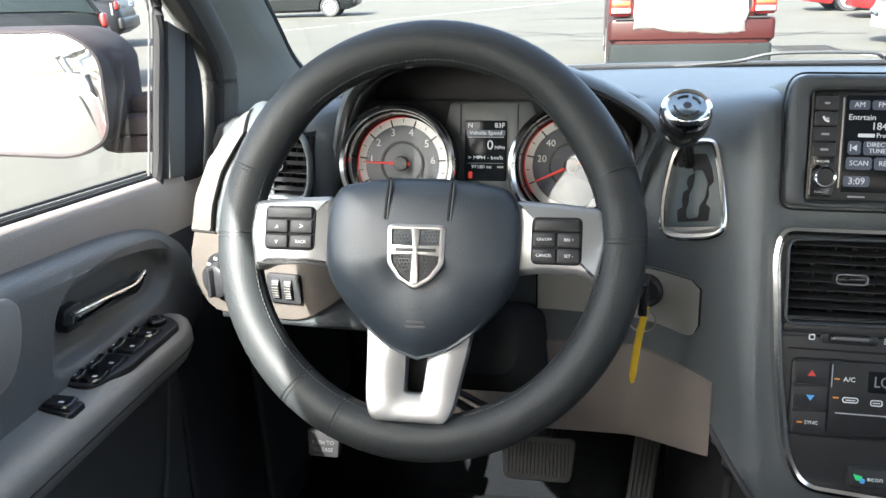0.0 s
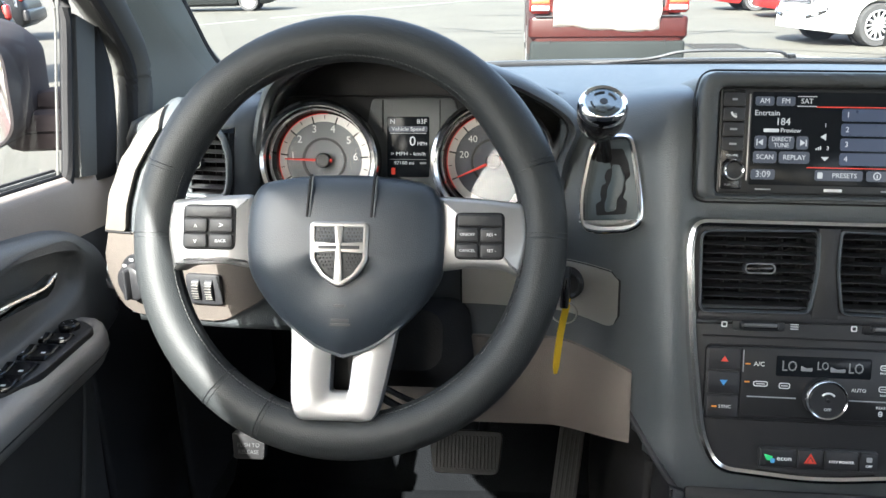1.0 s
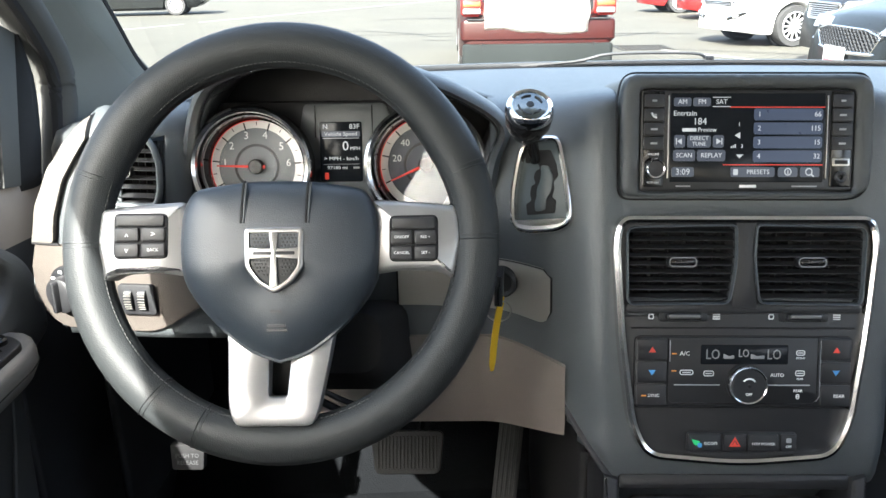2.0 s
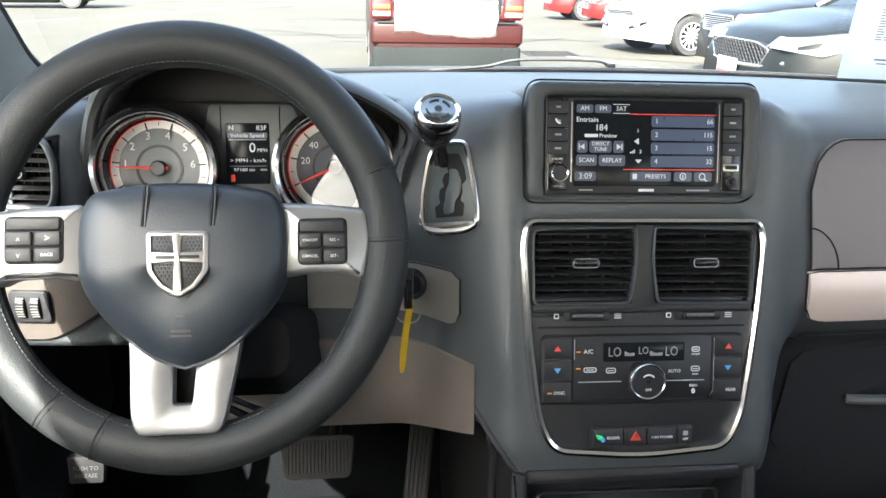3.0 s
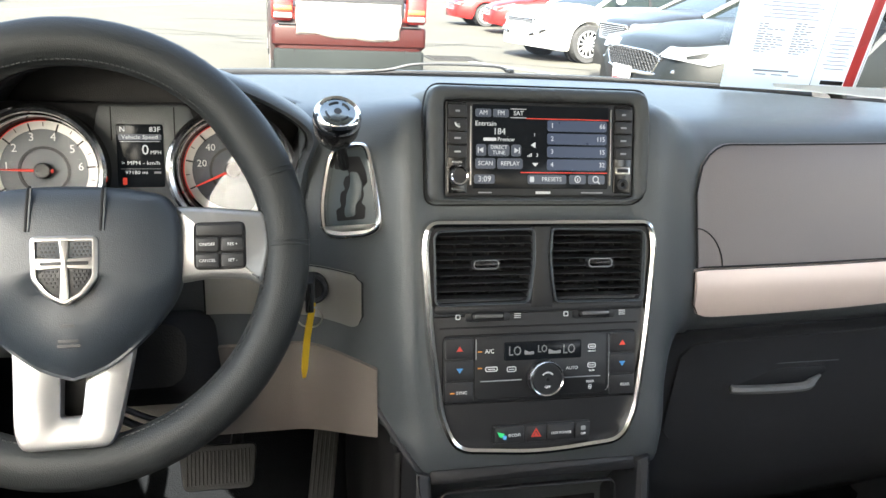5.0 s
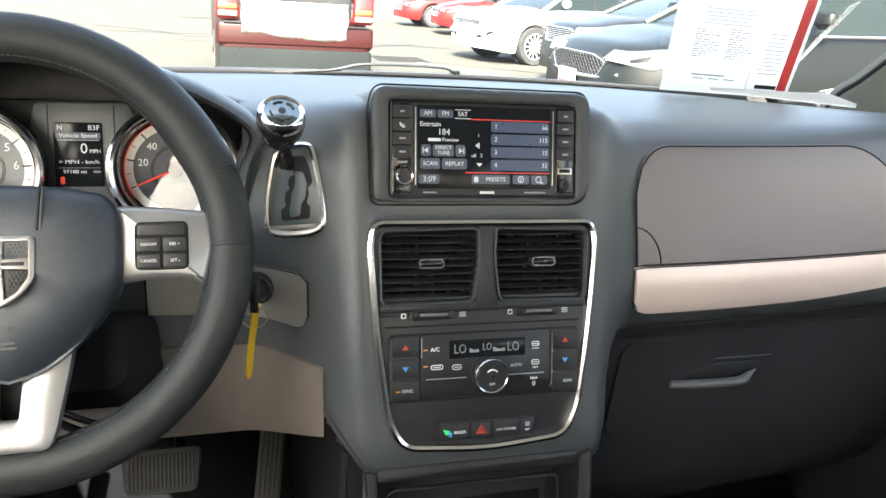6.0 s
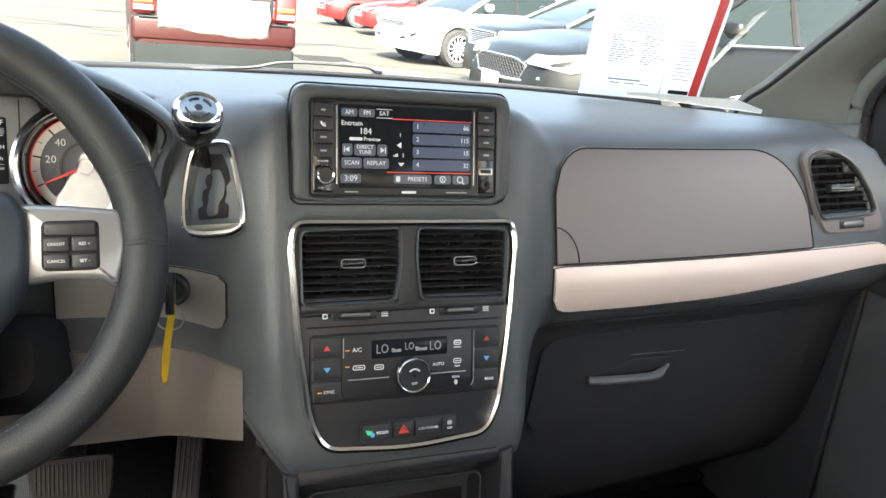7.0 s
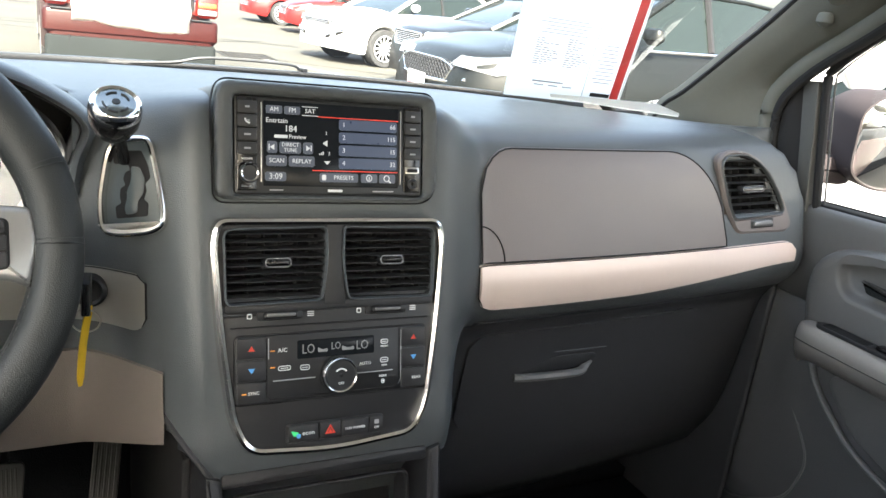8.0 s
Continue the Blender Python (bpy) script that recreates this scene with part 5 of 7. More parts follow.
ign_low = lambda x: 0.951 + 0.005 * smooth01(-x, -0.22, -0.11) + corner(2 * 0.258 - x, 0.258, 0.012, 0.014)
ign_top = lambda x: 1.005 - 0.006 * smooth01(x, 0.251, 0.258)
part("surround", face_panel(0.105, 0.258, ign_top, ign_low, 0.006, 50, 8), M_IGN, ign, smooth=50, m=ign.matrix_basis.inverted())
part("joint_line", seam(0.104, 0.2592, ign_top, ign_low, 0.0010, 0.004), M_HOLE, ign, m=ign.matrix_basis.inverted())
barrel_m = ign.matrix_basis.inverted() @ facing(0.214, dash_y(0.214, 0.984) - 0.006, 0.984, 4, -20)
part("barrel_rim", lathe([(0.011, 0.000), (0.0165, 0.000), (0.0158, 0.008), (0.0135, 0.010), (0.011, 0.008)], 32), M_BLACK, ign, m=barrel_m)
part("barrel", lathe([(0.0, 0.0), (0.0125, 0.0), (0.0125, 0.006), (0.0, 0.006)], 28), M_HOLE, ign, m=barrel_m)
key = thing("car_key", facing(0.209, 0.060, 0.998, 4, -6), "black-headed key in the ignition with a ring", "key")
part("blade", box(0.003, 0.010, 0.03, 0.0005, (0, 0, -0.010)), M_KEY, key)
part("head", slab(rounded([(-0.004, 0.014), (0.004, 0.014), (0.004, -0.018), (-0.004, -0.018)][::-1], 0.002), 0.004, 0.038, 0.003), M_BLACK, key)
part("ring", tube([(0.012 * math.cos(a), -0.024 + 0.012 * math.sin(a), 0.030 + 0.004 * math.sin(a)) for a in [2 * math.pi * i / 28 for i in range(28)]], 0.0009, 6, loop=True), M_KEY, key)
tag = thing("key_tag", facing(0.2035, 0.026, 0.952, -4, 30), "narrow yellow plastic key tag hanging from the key ring", "key tag")
part("strip", loft([[(x * 0.75 + 0.004 - 0.007 * f, 0.040 - 0.080 * f, z - 0.003 * math.sin(3 * f)) for x, z in ((-0.0050 * w, 0.0), (0.0050 * w, 0.0), (0.0050 * w, 0.0012), (-0.0050 * w, 0.0012))]
                   for f, w in ((0, 0.7), (0.12, 1), (0.3, 1), (0.5, 1), (0.7, 1), (0.9, 0.9), (1, 0.45))]), M_YELLOW, tag, smooth=20)

# ---- gear shifter ----
SH = facing(0.2545, 0.0685, 1.0850, 16, -28)
shift = thing("gear_shifter", SH, "dash-mounted gear shifter with a chrome-topped ball knob", "gear shifter")
bez = [(-.0358, .0233), (-.0334, .0375), (-.0284, .0452), (-.0182, .0499), (-.001, .0529), (.0072, .0481), (.0132, .0334), (.0201, .0123), (.0271, -.0143), (.0272, -.0279),
       (.0179, -.0363), (.0027, -.0406), (-.0119, -.0431), (-.0241, -.0425), (-.0317, -.0355), (-.0354, -.0218), (-.037, -.005)][::-1]
bez = [(p.x, p.y) for p in spline([Vector((*p, 0)) for p in bez + bez[:1]], 3)[:-1]]
part("bezel_base", slab(grown(bez, 0.0008), -0.030, -0.009, 0.002), M_DASH, shift)
part("chrome_bezel", trim_ring(bez, [(0.0008, -0.006), (0.0008, 0.0015), (-0.0005, 0.0036), (-0.0022, 0.0045), (-0.0044, 0.0036), (-0.0062, 0.0), (-0.0066, -0.008)]), M_BAND, shift, "polished bezel")
part("bezel_foot", slab(rounded([(-.0340, -.0335), (-.0250, -.0345), (-.0100, -.0350), (.0060, -.0322), (.0180, -.0288), (.0255, -.0225), (.0240, -.0300), (.0160, -.0352), (.0020, -.0394), (-.0119, -.0418), (-.0235, -.0412), (-.0300, -.0370)][::-1], 0.0015, 2), -0.004, 0.0040, 0.0012), M_DIALRING, shift)
part("gate_plate", slab(grown(bez, -0.0045), -0.012, -0.0036, 0.001), M_GATE, shift)
slot = rounded([(-.0296, .0362), (-.0033, .0396), (.0042, .0271), (.0081, .0154), (.0057, .0119), (.0037, .0094), (.0058, .0025), (.0040, -.0060), (.0089, -.0082), (.0094, -.0208), (-.0189, -.0266),
                (-.0215, -.0156), (-.0161, -.0116), (-.0186, -.0058), (-.0185, .0026), (-.0141, .0053), (-.0173, .0111), (-.0158, .0180), (-.0113, .0201), (-.0144, .0253), (-.0274, .0241)][::-1], 0.002, 3)
part("slot", slab(slot, -0.006, -0.0030, 0.0002), M_HOLE, shift)
tongue = rounded([(-.0117, .0234), (-.0030, .0242), (.0032, .0132), (.0032, -.0005), (-.0011, -.0077), (-.0002, -.0187), (-.0105, -.0221), (-.0127, -.0146), (-.0112, -.0077), (-.0123, .0005), (-.0097, .0080), (-.0098, .0175)][::-1], 0.003, 3)
part("slot_tongue", slab(tongue, -0.004, -0.0022, 0.0004), M_GATE, shift)
kc = SH.inverted() @ Vector((0.2310, 0.030, 1.1650))
part("stem", tube([(-0.0180, 0.0285, -0.003), (kc * 0.45 + Vector((-0.0100, 0.0170, 0.0))), kc], [0.0055, 0.0055, 0.0075], 12), M_GLOSS, shift)
knob_m = Matrix.Translation(kc) @ Vector((0, 0, 1)).rotation_difference((SH.to_3x3().inverted() @ Vector((0.02, -0.58, 0.76))).normalized()).to_matrix().to_4x4()
knob = part("knob", lathe([(0.0, -0.030), (0.009, -0.029), (0.0160, -0.020), (0.0205, -0.009), (0.0215, 0.002), (0.0205, 0.008), (0.0, 0.008)], 40), M_GLOSS, shift, "glossy black ball", m=knob_m)
part("knob_ring", lathe([(0.0158, 0.004), (0.0213, 0.004), (0.0217, 0.008), (0.0205, 0.012), (0.0182, 0.0145), (0.0158, 0.0135)], 40), M_CHROME, knob, "polished ring")
part("knob_cap", lathe([(0.0, 0.008), (0.0164, 0.008), (0.0164, 0.0125), (0.012, 0.0138), (0.0, 0.0142)], 40), M_GLASSY, knob, "pale metallic cap")
part("cap_mark", lathe([(0.0, 0.0142), (0.0035, 0.0142), (0.003, 0.0150), (0.0, 0.0150)], 16), M_BLACK, knob)
for a0, a1, rr in ((30, 80, 0.0105), (100, 150, 0.0105), (200, 240, 0.0105), (300, 340, 0.0105), (250, 290, 0.0115)):
    part("cap_mark", tube([(rr * math.cos(radians(a0 + (a1 - a0) * i / 8)), rr * math.sin(radians(a0 + (a1 - a0) * i / 8)), 0.0142) for i in range(9)], 0.0009, 6), M_BLACK, knob)

# ---- centre stack ----
ST = facing(0.437, 0.046, 1.10, 15.1) @ pose(0, 0, 0, 0, 0, -0.8)
stack = thing("centre_stack", ST, "black centre stack panel framed by a polished trim band", "centre stack")
SURR = rounded([(-0.119, -0.034), (0.119, -0.034), (0.1245, -0.060), (0.1175, -0.150), (0.106, -0.234), (0.090, -0.266), (0.0, -0.2735), (-0.090, -0.266), (-0.106, -0.234), (-0.1175, -0.150),
                (-0.1245, -0.060)][::-1], [0.05, 0.06, 0.03, 0.05, 0.2, 0.05, 0.03, 0.06, 0.05, 0.02, 0.02][::-1], 6)
part("panel", slab([(0.118, -0.1195)] + [p for p in SURR if p[1] < -0.1195] + [(-0.118, -0.1195)] if SURR[0][0] > 0 else [p for p in SURR if p[1] < -0.1195], -0.02, 0.0015, 0.001), M_STACK, stack)
part("polished_band", trim_ring(SURR, [(0.001, -0.010), (0.001, 0.003), (-0.0005, 0.0060), (-0.0035, 0.0075), (-0.0065, 0.0062), (-0.0078, 0.003), (-0.0078, -0.002)]), M_BAND, stack, "polished chrome band")
part("divider", slab(rounded([(-0.0095, -0.038), (0.0095, -0.038), (0.0075, -0.075), (0.0125, -0.122), (-0.0125, -0.122), (-0.0075, -0.075)][::-1], 0.003, 3), 0.0005, 0.005, 0.002), M_STACK, stack)
part("vent_shelf", slab(rrect(0.222, 0.010, 0.004, 3, 0, -0.1215), 0.0005, 0.004, 0.002), M_STACK, stack)
for s in (-1, 1):
    vp = rounded([(s * 0.0105, -0.044), (s * 0.110, -0.046), (s * 0.1085, -0.112), (s * 0.106, -0.1165), (s * 0.015, -0.1155), (s * 0.009, -0.075)], [0.004, 0.008, 0.006, 0.006, 0.006, 0.02], 4)
    half = [p for p in SURR if p[0] * s > 0.002 and p[1] > -0.1190]
    half = sorted(half, key=lambda p: math.atan2(p[1] + 0.079, p[0] - s * 0.06))
    seam_side = [(s * 0.0005, -0.0345), (s * 0.0005, -0.1190), (s * 0.119, -0.1190)]
    half = sorted(half + seam_side, key=lambda p: math.atan2(p[1] + 0.079, p[0] - s * 0.06))
    part("vent_panel", holed(half, vp, -0.006, 0.0015, 0.0008), M_STACK, stack)
    if s > 0:
        vp = vp[::-1]
    vent("air_vent", ST @ Matrix.Translation((0, 0, 0.004)), vp, 9, "black slatted air vent in the centre stack", (s * 0.060, -0.0775, 0.026), frame=0.002)
    part("slider_slot", slab(rrect(0.046, 0.010, 0.003, 3, s * 0.0565, -0.1295), 0.001, 0.003, 0.0006), M_BLACK, stack)
    sl_ = part("slider", slab(rrect(0.034, 0.0075, 0.003, 4, s * 0.0565, -0.1292), 0.002, 0.008, 0.003), M_BLACK, stack)
    part("slider_insert", slab(rrect(0.029, 0.0035, 0.0015, 3, s * 0.0565, -0.1285), 0.0075, 0.009, 0.001), M_TAB, sl_)
    bar(0.0052, 0.0052, (s * 0.0565 - 0.030, -0.1295, 0.0018), M_WHITE, stack, "pictogram")
    bar(0.0030, 0.0030, (s * 0.0565 - 0.030, -0.1295, 0.0022), M_BLACK, stack, "pictogram")
    for k in (-1, 0, 1):
        bar(0.0070, 0.0009, (s * 0.0565 + 0.0315, -0.1297 + 0.0020 * k, 0.0018), M_WHITE, stack, "pictogram")
part("crease_line", tube([(-0.105, -0.1405, 0.0015), (0.105, -0.1405, 0.0015)], 0.0009, 6), M_HOLE, stack)

# ---- radio ----
radio = thing("car_radio", ST @ Matrix.Translation((-0.0025, 0, 0)) @ Matrix.Diagonal((0.965, 1, 1, 1)), "black touchscreen car radio with side keys and a volume knob", "car radio")
hump = rounded([(-0.1155, 0.0955), (0.1155, 0.0955), (0.1205, 0.075), (0.1185, -0.0165), (-0.1185, -0.0165), (-0.1205, 0.075)][::-1], [0.010, 0.010, 0.02, 0.03, 0.03, 0.02], 5)
part("surround", holed(hump, rrect(0.2060, 0.0962, 0.006, 4, 0, 0.0352), -0.012, 0.0075, 0.0028, 160), M_SURR, radio, "dark grey moulded surround", smooth=45)
part("hood", loft([[(*p, z) for p in (grown(hump, g) if g else hump)] for g, z in ((0.006, -0.10), (0.003, -0.05), (0.0, -0.006))]), M_DASH, radio, smooth=45)
part("surround_joint", trim_ring(grown(hump, 0.002), half_round(0.0016, -0.004, 0.003, 4)), M_HOLE, radio)
face = rrect(0.2035, 0.0935, 0.003, 3, 0, 0.0355)
part("face", slab(face, -0.02, 0.0045, 0.002), M_BLACK, radio)
scr = part("screen", slab(rrect(0.1465, 0.0815, 0.001, 2, 0, 0.0378), 0.003, 0.0052, 0.0004), M_LCD, radio, "lit colour touchscreen with radio presets")
for s in (-1, 1):
    part("key_strip", slab(rrect(0.0205, 0.088, 0.002, 3, s * 0.0895, 0.0365), 0.003, 0.0055, 0.001), M_GLOSS, radio)
    part("strip_edge", box(0.0010, 0.076, 0.002, 0.0003, (s * 0.0755, 0.0385, 0.0052)), M_KEY, radio)
for k in range(4):
    y = 0.0715 - 0.0130 * k
    part("side_key", slab(rrect(0.019, 0.0115, 0.001, 2, -0.0895, y), 0.005, 0.0072, 0.0008), M_STACK, radio)
    part("side_key", slab(rrect(0.019, 0.0115, 0.001, 2, 0.0895, y), 0.005, 0.0072, 0.0008), M_STACK, radio)
    bar(0.0065 if k > 1 else 0.0045, 0.0018, (-0.0895, y, 0.0073), M_GREY, radio, "key_mark")
    bar(0.0065 if k else 0.0045, 0.0018, (0.0895, y, 0.0073), M_GREY, radio, "key_mark")
part("phone_mark", tube(spline([(-0.0920, 0.0605, 0.0073), (-0.0905, 0.0575, 0.0073), (-0.0872, 0.0560, 0.0073)], 4), 0.0009, 6), M_WHITE, radio)
words("VOLUME", 0.0028, (-0.0895, 0.0225, 0.0057), M_WHITE, radio)
vk = part("volume_knob", lathe([(0.0, 0.004), (0.0088, 0.004), (0.0088, 0.014), (0.0075, 0.016), (0.0, 0.0155)], 36), M_BLACK, radio, m=Matrix.Translation((-0.0895, 0.0090, 0)))
part("knob_ring", lathe([(0.0072, 0.013), (0.0094, 0.012), (0.0096, 0.0145), (0.0084, 0.0168), (0.0072, 0.0162)], 36), M_CHROME, vk)
words("PUSH ON", 0.0026, (-0.0895, -0.0035, 0.0060), M_GREY, radio)
usb = part("usb_port", slab(rrect(0.0165, 0.0075, 0.001, 2, 0.0895, 0.0155), 0.005, 0.0066, 0.0005), M_KEY, radio, "silver socket")
part("socket_slot", slab(rrect(0.0125, 0.0038, 0.0005, 2, 0.0895, 0.0155), 0.0064, 0.0068, 0.0001), M_HOLE, usb)
part("aux_socket", lathe([(0.0022, 0.005), (0.0055, 0.005), (0.0055, 0.0075), (0.004, 0.0085), (0.0022, 0.0075)], 24), M_STACK, radio, m=Matrix.Translation((0.0895, 0.0015, 0)))
bar(0.016, 0.0026, (0.002, -0.0068, 0.0047), M_WHITE, radio, "maker_mark")
bar(0.014, 0.0013, (-0.060, -0.0068, 0.0047), M_GREY, radio)
bar(0.024, 0.0013, (0.056, -0.0068, 0.0047), M_GREY, radio)
# the picture on the screen
Z1, Z2 = 0.0054, 0.0058
for x, lab in ((-0.0625, "AM"), (-0.0440, "FM"), (-0.0255, "SAT")):
    bar(0.0165, 0.0078, (x, 0.0705, Z1), M_LITTAB if lab != "SAT" else M_LCD, scr)
    words(lab, 0.0062, (x, 0.0705, Z2), M_LIT, scr)
for dy in (-0.0042, 0.0042):
    bar(0.0170, 0.0006, (-0.0255, 0.0705 + dy, Z2), M_LIT, scr)
bar(0.090, 0.0008, (0.028, 0.0658, Z1), M_LITRED, scr)
bar(0.095, 0.0008, (0.025, 0.0130, Z1), M_LITRED, scr)
words("Entrtain", 0.0066, (-0.0710, 0.0600, Z1), M_LIT, scr, align="LEFT", width=0.0215)
words("184", 0.0088, (-0.0455, 0.0525, Z1), M_LIT, scr)
bar(0.0135, 0.0030, (-0.0555, 0.0450, Z1), M_LIT, scr)
words("Preview", 0.0056, (-0.0385, 0.0450, Z1), M_LIT, scr, width=0.0175)
for x in (-0.0645, -0.0275):
    bar(0.0105, 0.0115, (x, 0.0345, Z1), M_LITTAB, scr)
    sgn = -1 if x < -0.05 else 1
    part("arrow", slab([(x + sgn * 0.0025, 0.0345), (x - sgn * 0.0020, 0.0372), (x - sgn * 0.0020, 0.0318)][:: -sgn], Z1, Z2 + 0.0002, 0.0001), M_LIT, scr, smooth=0)
    bar(0.0009, 0.0058, (x + sgn * 0.0032, 0.0345, Z2), M_LIT, scr)
bar(0.0225, 0.0115, (-0.0460, 0.0345, Z1), M_LITTAB, scr)
words("DIRECT", 0.0052, (-0.0460, 0.0372, Z2), M_LIT, scr)
words("TUNE", 0.0052, (-0.0460, 0.0320, Z2), M_LIT, scr)
for x, lab, w in ((-0.0600, "SCAN", 0.021), (-0.0340, "REPLAY", 0.027)):
    bar(w, 0.0105, (x, 0.0215, Z1), M_LITTAB, scr)
    words(lab, 0.0060, (x, 0.0215, Z2), M_LIT, scr)
bar(0.0215, 0.0090, (-0.0610, 0.0063, Z1), M_LITTAB, scr)
words("3:09", 0.0082, (-0.0610, 0.0063, Z2), M_LIT, scr)
bar(0.0420, 0.0090, (0.0060, 0.0063, Z1), M_LITTAB, scr)
words("PRESETS", 0.0060, (0.0110, 0.0063, Z2), M_LIT, scr)
bar(0.0045, 0.0055, (-0.0105, 0.0063, Z2), M_LIT, scr)
for x in (0.0395, 0.0605):
    bar(0.0185, 0.0090, (x, 0.0063, Z1), M_LITTAB, scr)
    part("icon", tube([(x + 0.0030 * math.cos(a) - (0.001 if x > .05 else 0), 0.0066 + 0.0030 * math.sin(a), Z2) for a in [2 * math.pi * i / 20 for i in range(20)]], 0.0005, 5, loop=True), M_LIT, scr)
bar(0.0009, 0.0034, (0.0395, 0.0063, Z2), M_LIT, scr)
part("icon", tube([(0.0618, 0.0045, Z2), (0.0642, 0.0022, Z2)], 0.0007, 5), M_LIT, scr)
for k, (a, b) in enumerate((("1", "66"), ("2", "115"), ("3", "15"), ("4", "32"))):
    y = 0.0592 - 0.0128 * k
    bar(0.0655, 0.0108, (0.0385, y, Z1), M_LITBLUE, scr)
    words(a, 0.0066, (0.0110, y, Z2), M_LIT, scr)
    words(b, 0.0066, (0.0695, y, Z2), M_LIT, scr, align="RIGHT")
words("1", 0.0050, (-0.0080, 0.0500, Z1), M_LIT, scr)
words("3", 0.0050, (-0.0050, 0.0300, Z1), M_LIT, scr)
for k in range(3):
    bar(0.0010, 0.0015 + 0.001 * k, (-0.0150 + 0.0018 * k, 0.0292 + 0.0005 * k, Z1), M_LIT, scr)
part("icon", slab([(-0.0120, 0.0400), (-0.0070, 0.0430), (-0.0070, 0.0370)][::-1], Z1, Z2, 0.0001), M_LIT, scr, smooth=0)
part("icon", slab([(-0.0105, 0.0225), (-0.0035, 0.0225), (-0.0070, 0.0190)][::-1], Z1, Z2, 0.0001), M_LIT, scr, smooth=0)

# ---- climate control ----
clim = thing("climate_control", ST, "black climate control unit with a central fan knob and lit display", "climate control")
cp = rrect(0.204, 0.0675, 0.005, 4, 0.001, -0.1825)
part("panel", slab(cp, 0.0, 0.004, 0.0012), M_BLACK, clim)
part("panel_joint", trim_ring(cp, half_round(0.0014, 0.001, 0.001, 4)), M_HOLE, clim)
disp = part("display", slab(rrect(0.082, 0.0185, 0.0015, 3, 0.0015, -0.1652), 0.003, 0.0055, 0.0006), M_LCD, clim, "dark segment display")
words("LO", 0.0135, (-0.0285, -0.1652, 0.0057), M_LITDIM, disp, width=0.0125)
words("LO", 0.0105, (0.0005, -0.1640, 0.0057), M_LITDIM, disp, width=0.0095)
words("LO", 0.0135, (0.0290, -0.1652, 0.0057), M_LITDIM, disp, width=0.0125)
for x, w in ((-0.0135, 0.010), (0.0135, 0.013)):
    part("segment_icon", slab(rounded([(x - w / 2, -0.1690), (x + w / 2, -0.1690), (x + w / 2, -0.1655), (x, -0.1665), (x - w / 2, -0.1640)], 0.001, 2), 0.0054, 0.0060, 0.0002), M_LITDIM, disp)
part("outline", tube([(-0.070, -0.1500, 0.0042), (-0.070, -0.208, 0.0042), (-0.066, -0.2125, 0.0042), (0.066, -0.2125, 0.0042), (0.071, -0.208, 0.0042), (0.071, -0.1500, 0.0042)], 0.0006, 6), M_HOLE, clim)
for s in (-1, 1):
    part("pale_line", tube([(s * 0.021, -0.1945, 0.0043), (s * 0.064, -0.1945, 0.0043)], 0.0006, 6), M_GREY, clim)
    part("pale_line", tube([(s * 0.0685, -0.152, 0.0043), (s * 0.0685, -0.172, 0.0043)] if s < 0 else [(0.0735, -0.152, 0.0043), (0.0735, -0.205, 0.0043), (0.070, -0.210, 0.0043)], 0.0005, 6), M_GREY, clim)
    for k, y in enumerate((-0.1605, -0.1825, -0.2045)):
        part("side_key", slab(rrect(0.0285, 0.0205, 0.002, 3, s * 0.0865 + 0.001, y), 0.003, 0.0058, 0.001), M_STACK, clim)
    x = s * 0.0865 + 0.001
    part("warm_mark", slab([(x - 0.0034, -0.1630), (x + 0.0034, -0.1630), (x, -0.1578)], 0.0056, 0.0062, 0.0001), M_REDMARK, clim, smooth=0)
    part("cool_mark", slab([(x - 0.0034, -0.1800), (x, -0.1850), (x + 0.0034, -0.1800)], 0.0056, 0.0062, 0.0001), M_BLUEINK, clim, smooth=0)
words("SYNC", 0.0044, (-0.0835, -0.2045, 0.0060), M_WHITE, clim)
words("REAR", 0.0044, (0.0910, -0.2045, 0.0060), M_WHITE, clim)
for x, y in ((-0.0930, -0.2045), (-0.0645, -0.1645), (-0.0645, -0.1810)):
    bar(0.0045, 0.0012, (x, y, 0.0062 if x < -0.08 else 0.0045), M_ORANGE, clim, "amber_lamp")
words("A/C", 0.0058, (-0.0545, -0.1645, 0.0044), M_WHITE, clim)
words("AUTO", 0.0046, (0.0330, -0.1850, 0.0044), M_WHITE, clim)
words("REAR", 0.0036, (0.0530, -0.2000, 0.0044), M_WHITE, clim)
words("FRONT", 0.0026, (0.0545, -0.1685, 0.0044), M_WHITE, clim)
words("REAR", 0.0026, (0.0545, -0.1885, 0.0044), M_WHITE, clim)
for x, y, w, h in ((-0.0525, -0.1825, 0.013, 0.0050), (-0.0315, -0.1835, 0.010, 0.0055), (0.0545, -0.1635, 0.0085, 0.0052), (0.0545, -0.1830, 0.0090, 0.0055), (0.0530, -0.2055, 0.0035, 0.0050), (0.0790, -0.2045, 0.006, 0.0040)):
    part("pictogram", trim_ring(rrect(w, h, 0.002, 3, x, y), half_round(-0.0009, 0.0042, 0.0004, 3)), M_WHITE, clim)
    bar(w * 0.6, 0.0008, (x, y, 0.0043), M_WHITE, clim, "pictogram")
fan = part("fan_knob", lathe([(0.0, 0.003), (0.0212, 0.003), (0.0205, 0.013), (0.0175, 0.0160), (0.0, 0.0155)], 48), M_BLACK, clim, "round fan knob", m=Matrix.Translation((0.0025, -0.1925, 0)) @ Matrix.Diagonal((0.85, 0.85, 1, 1)))
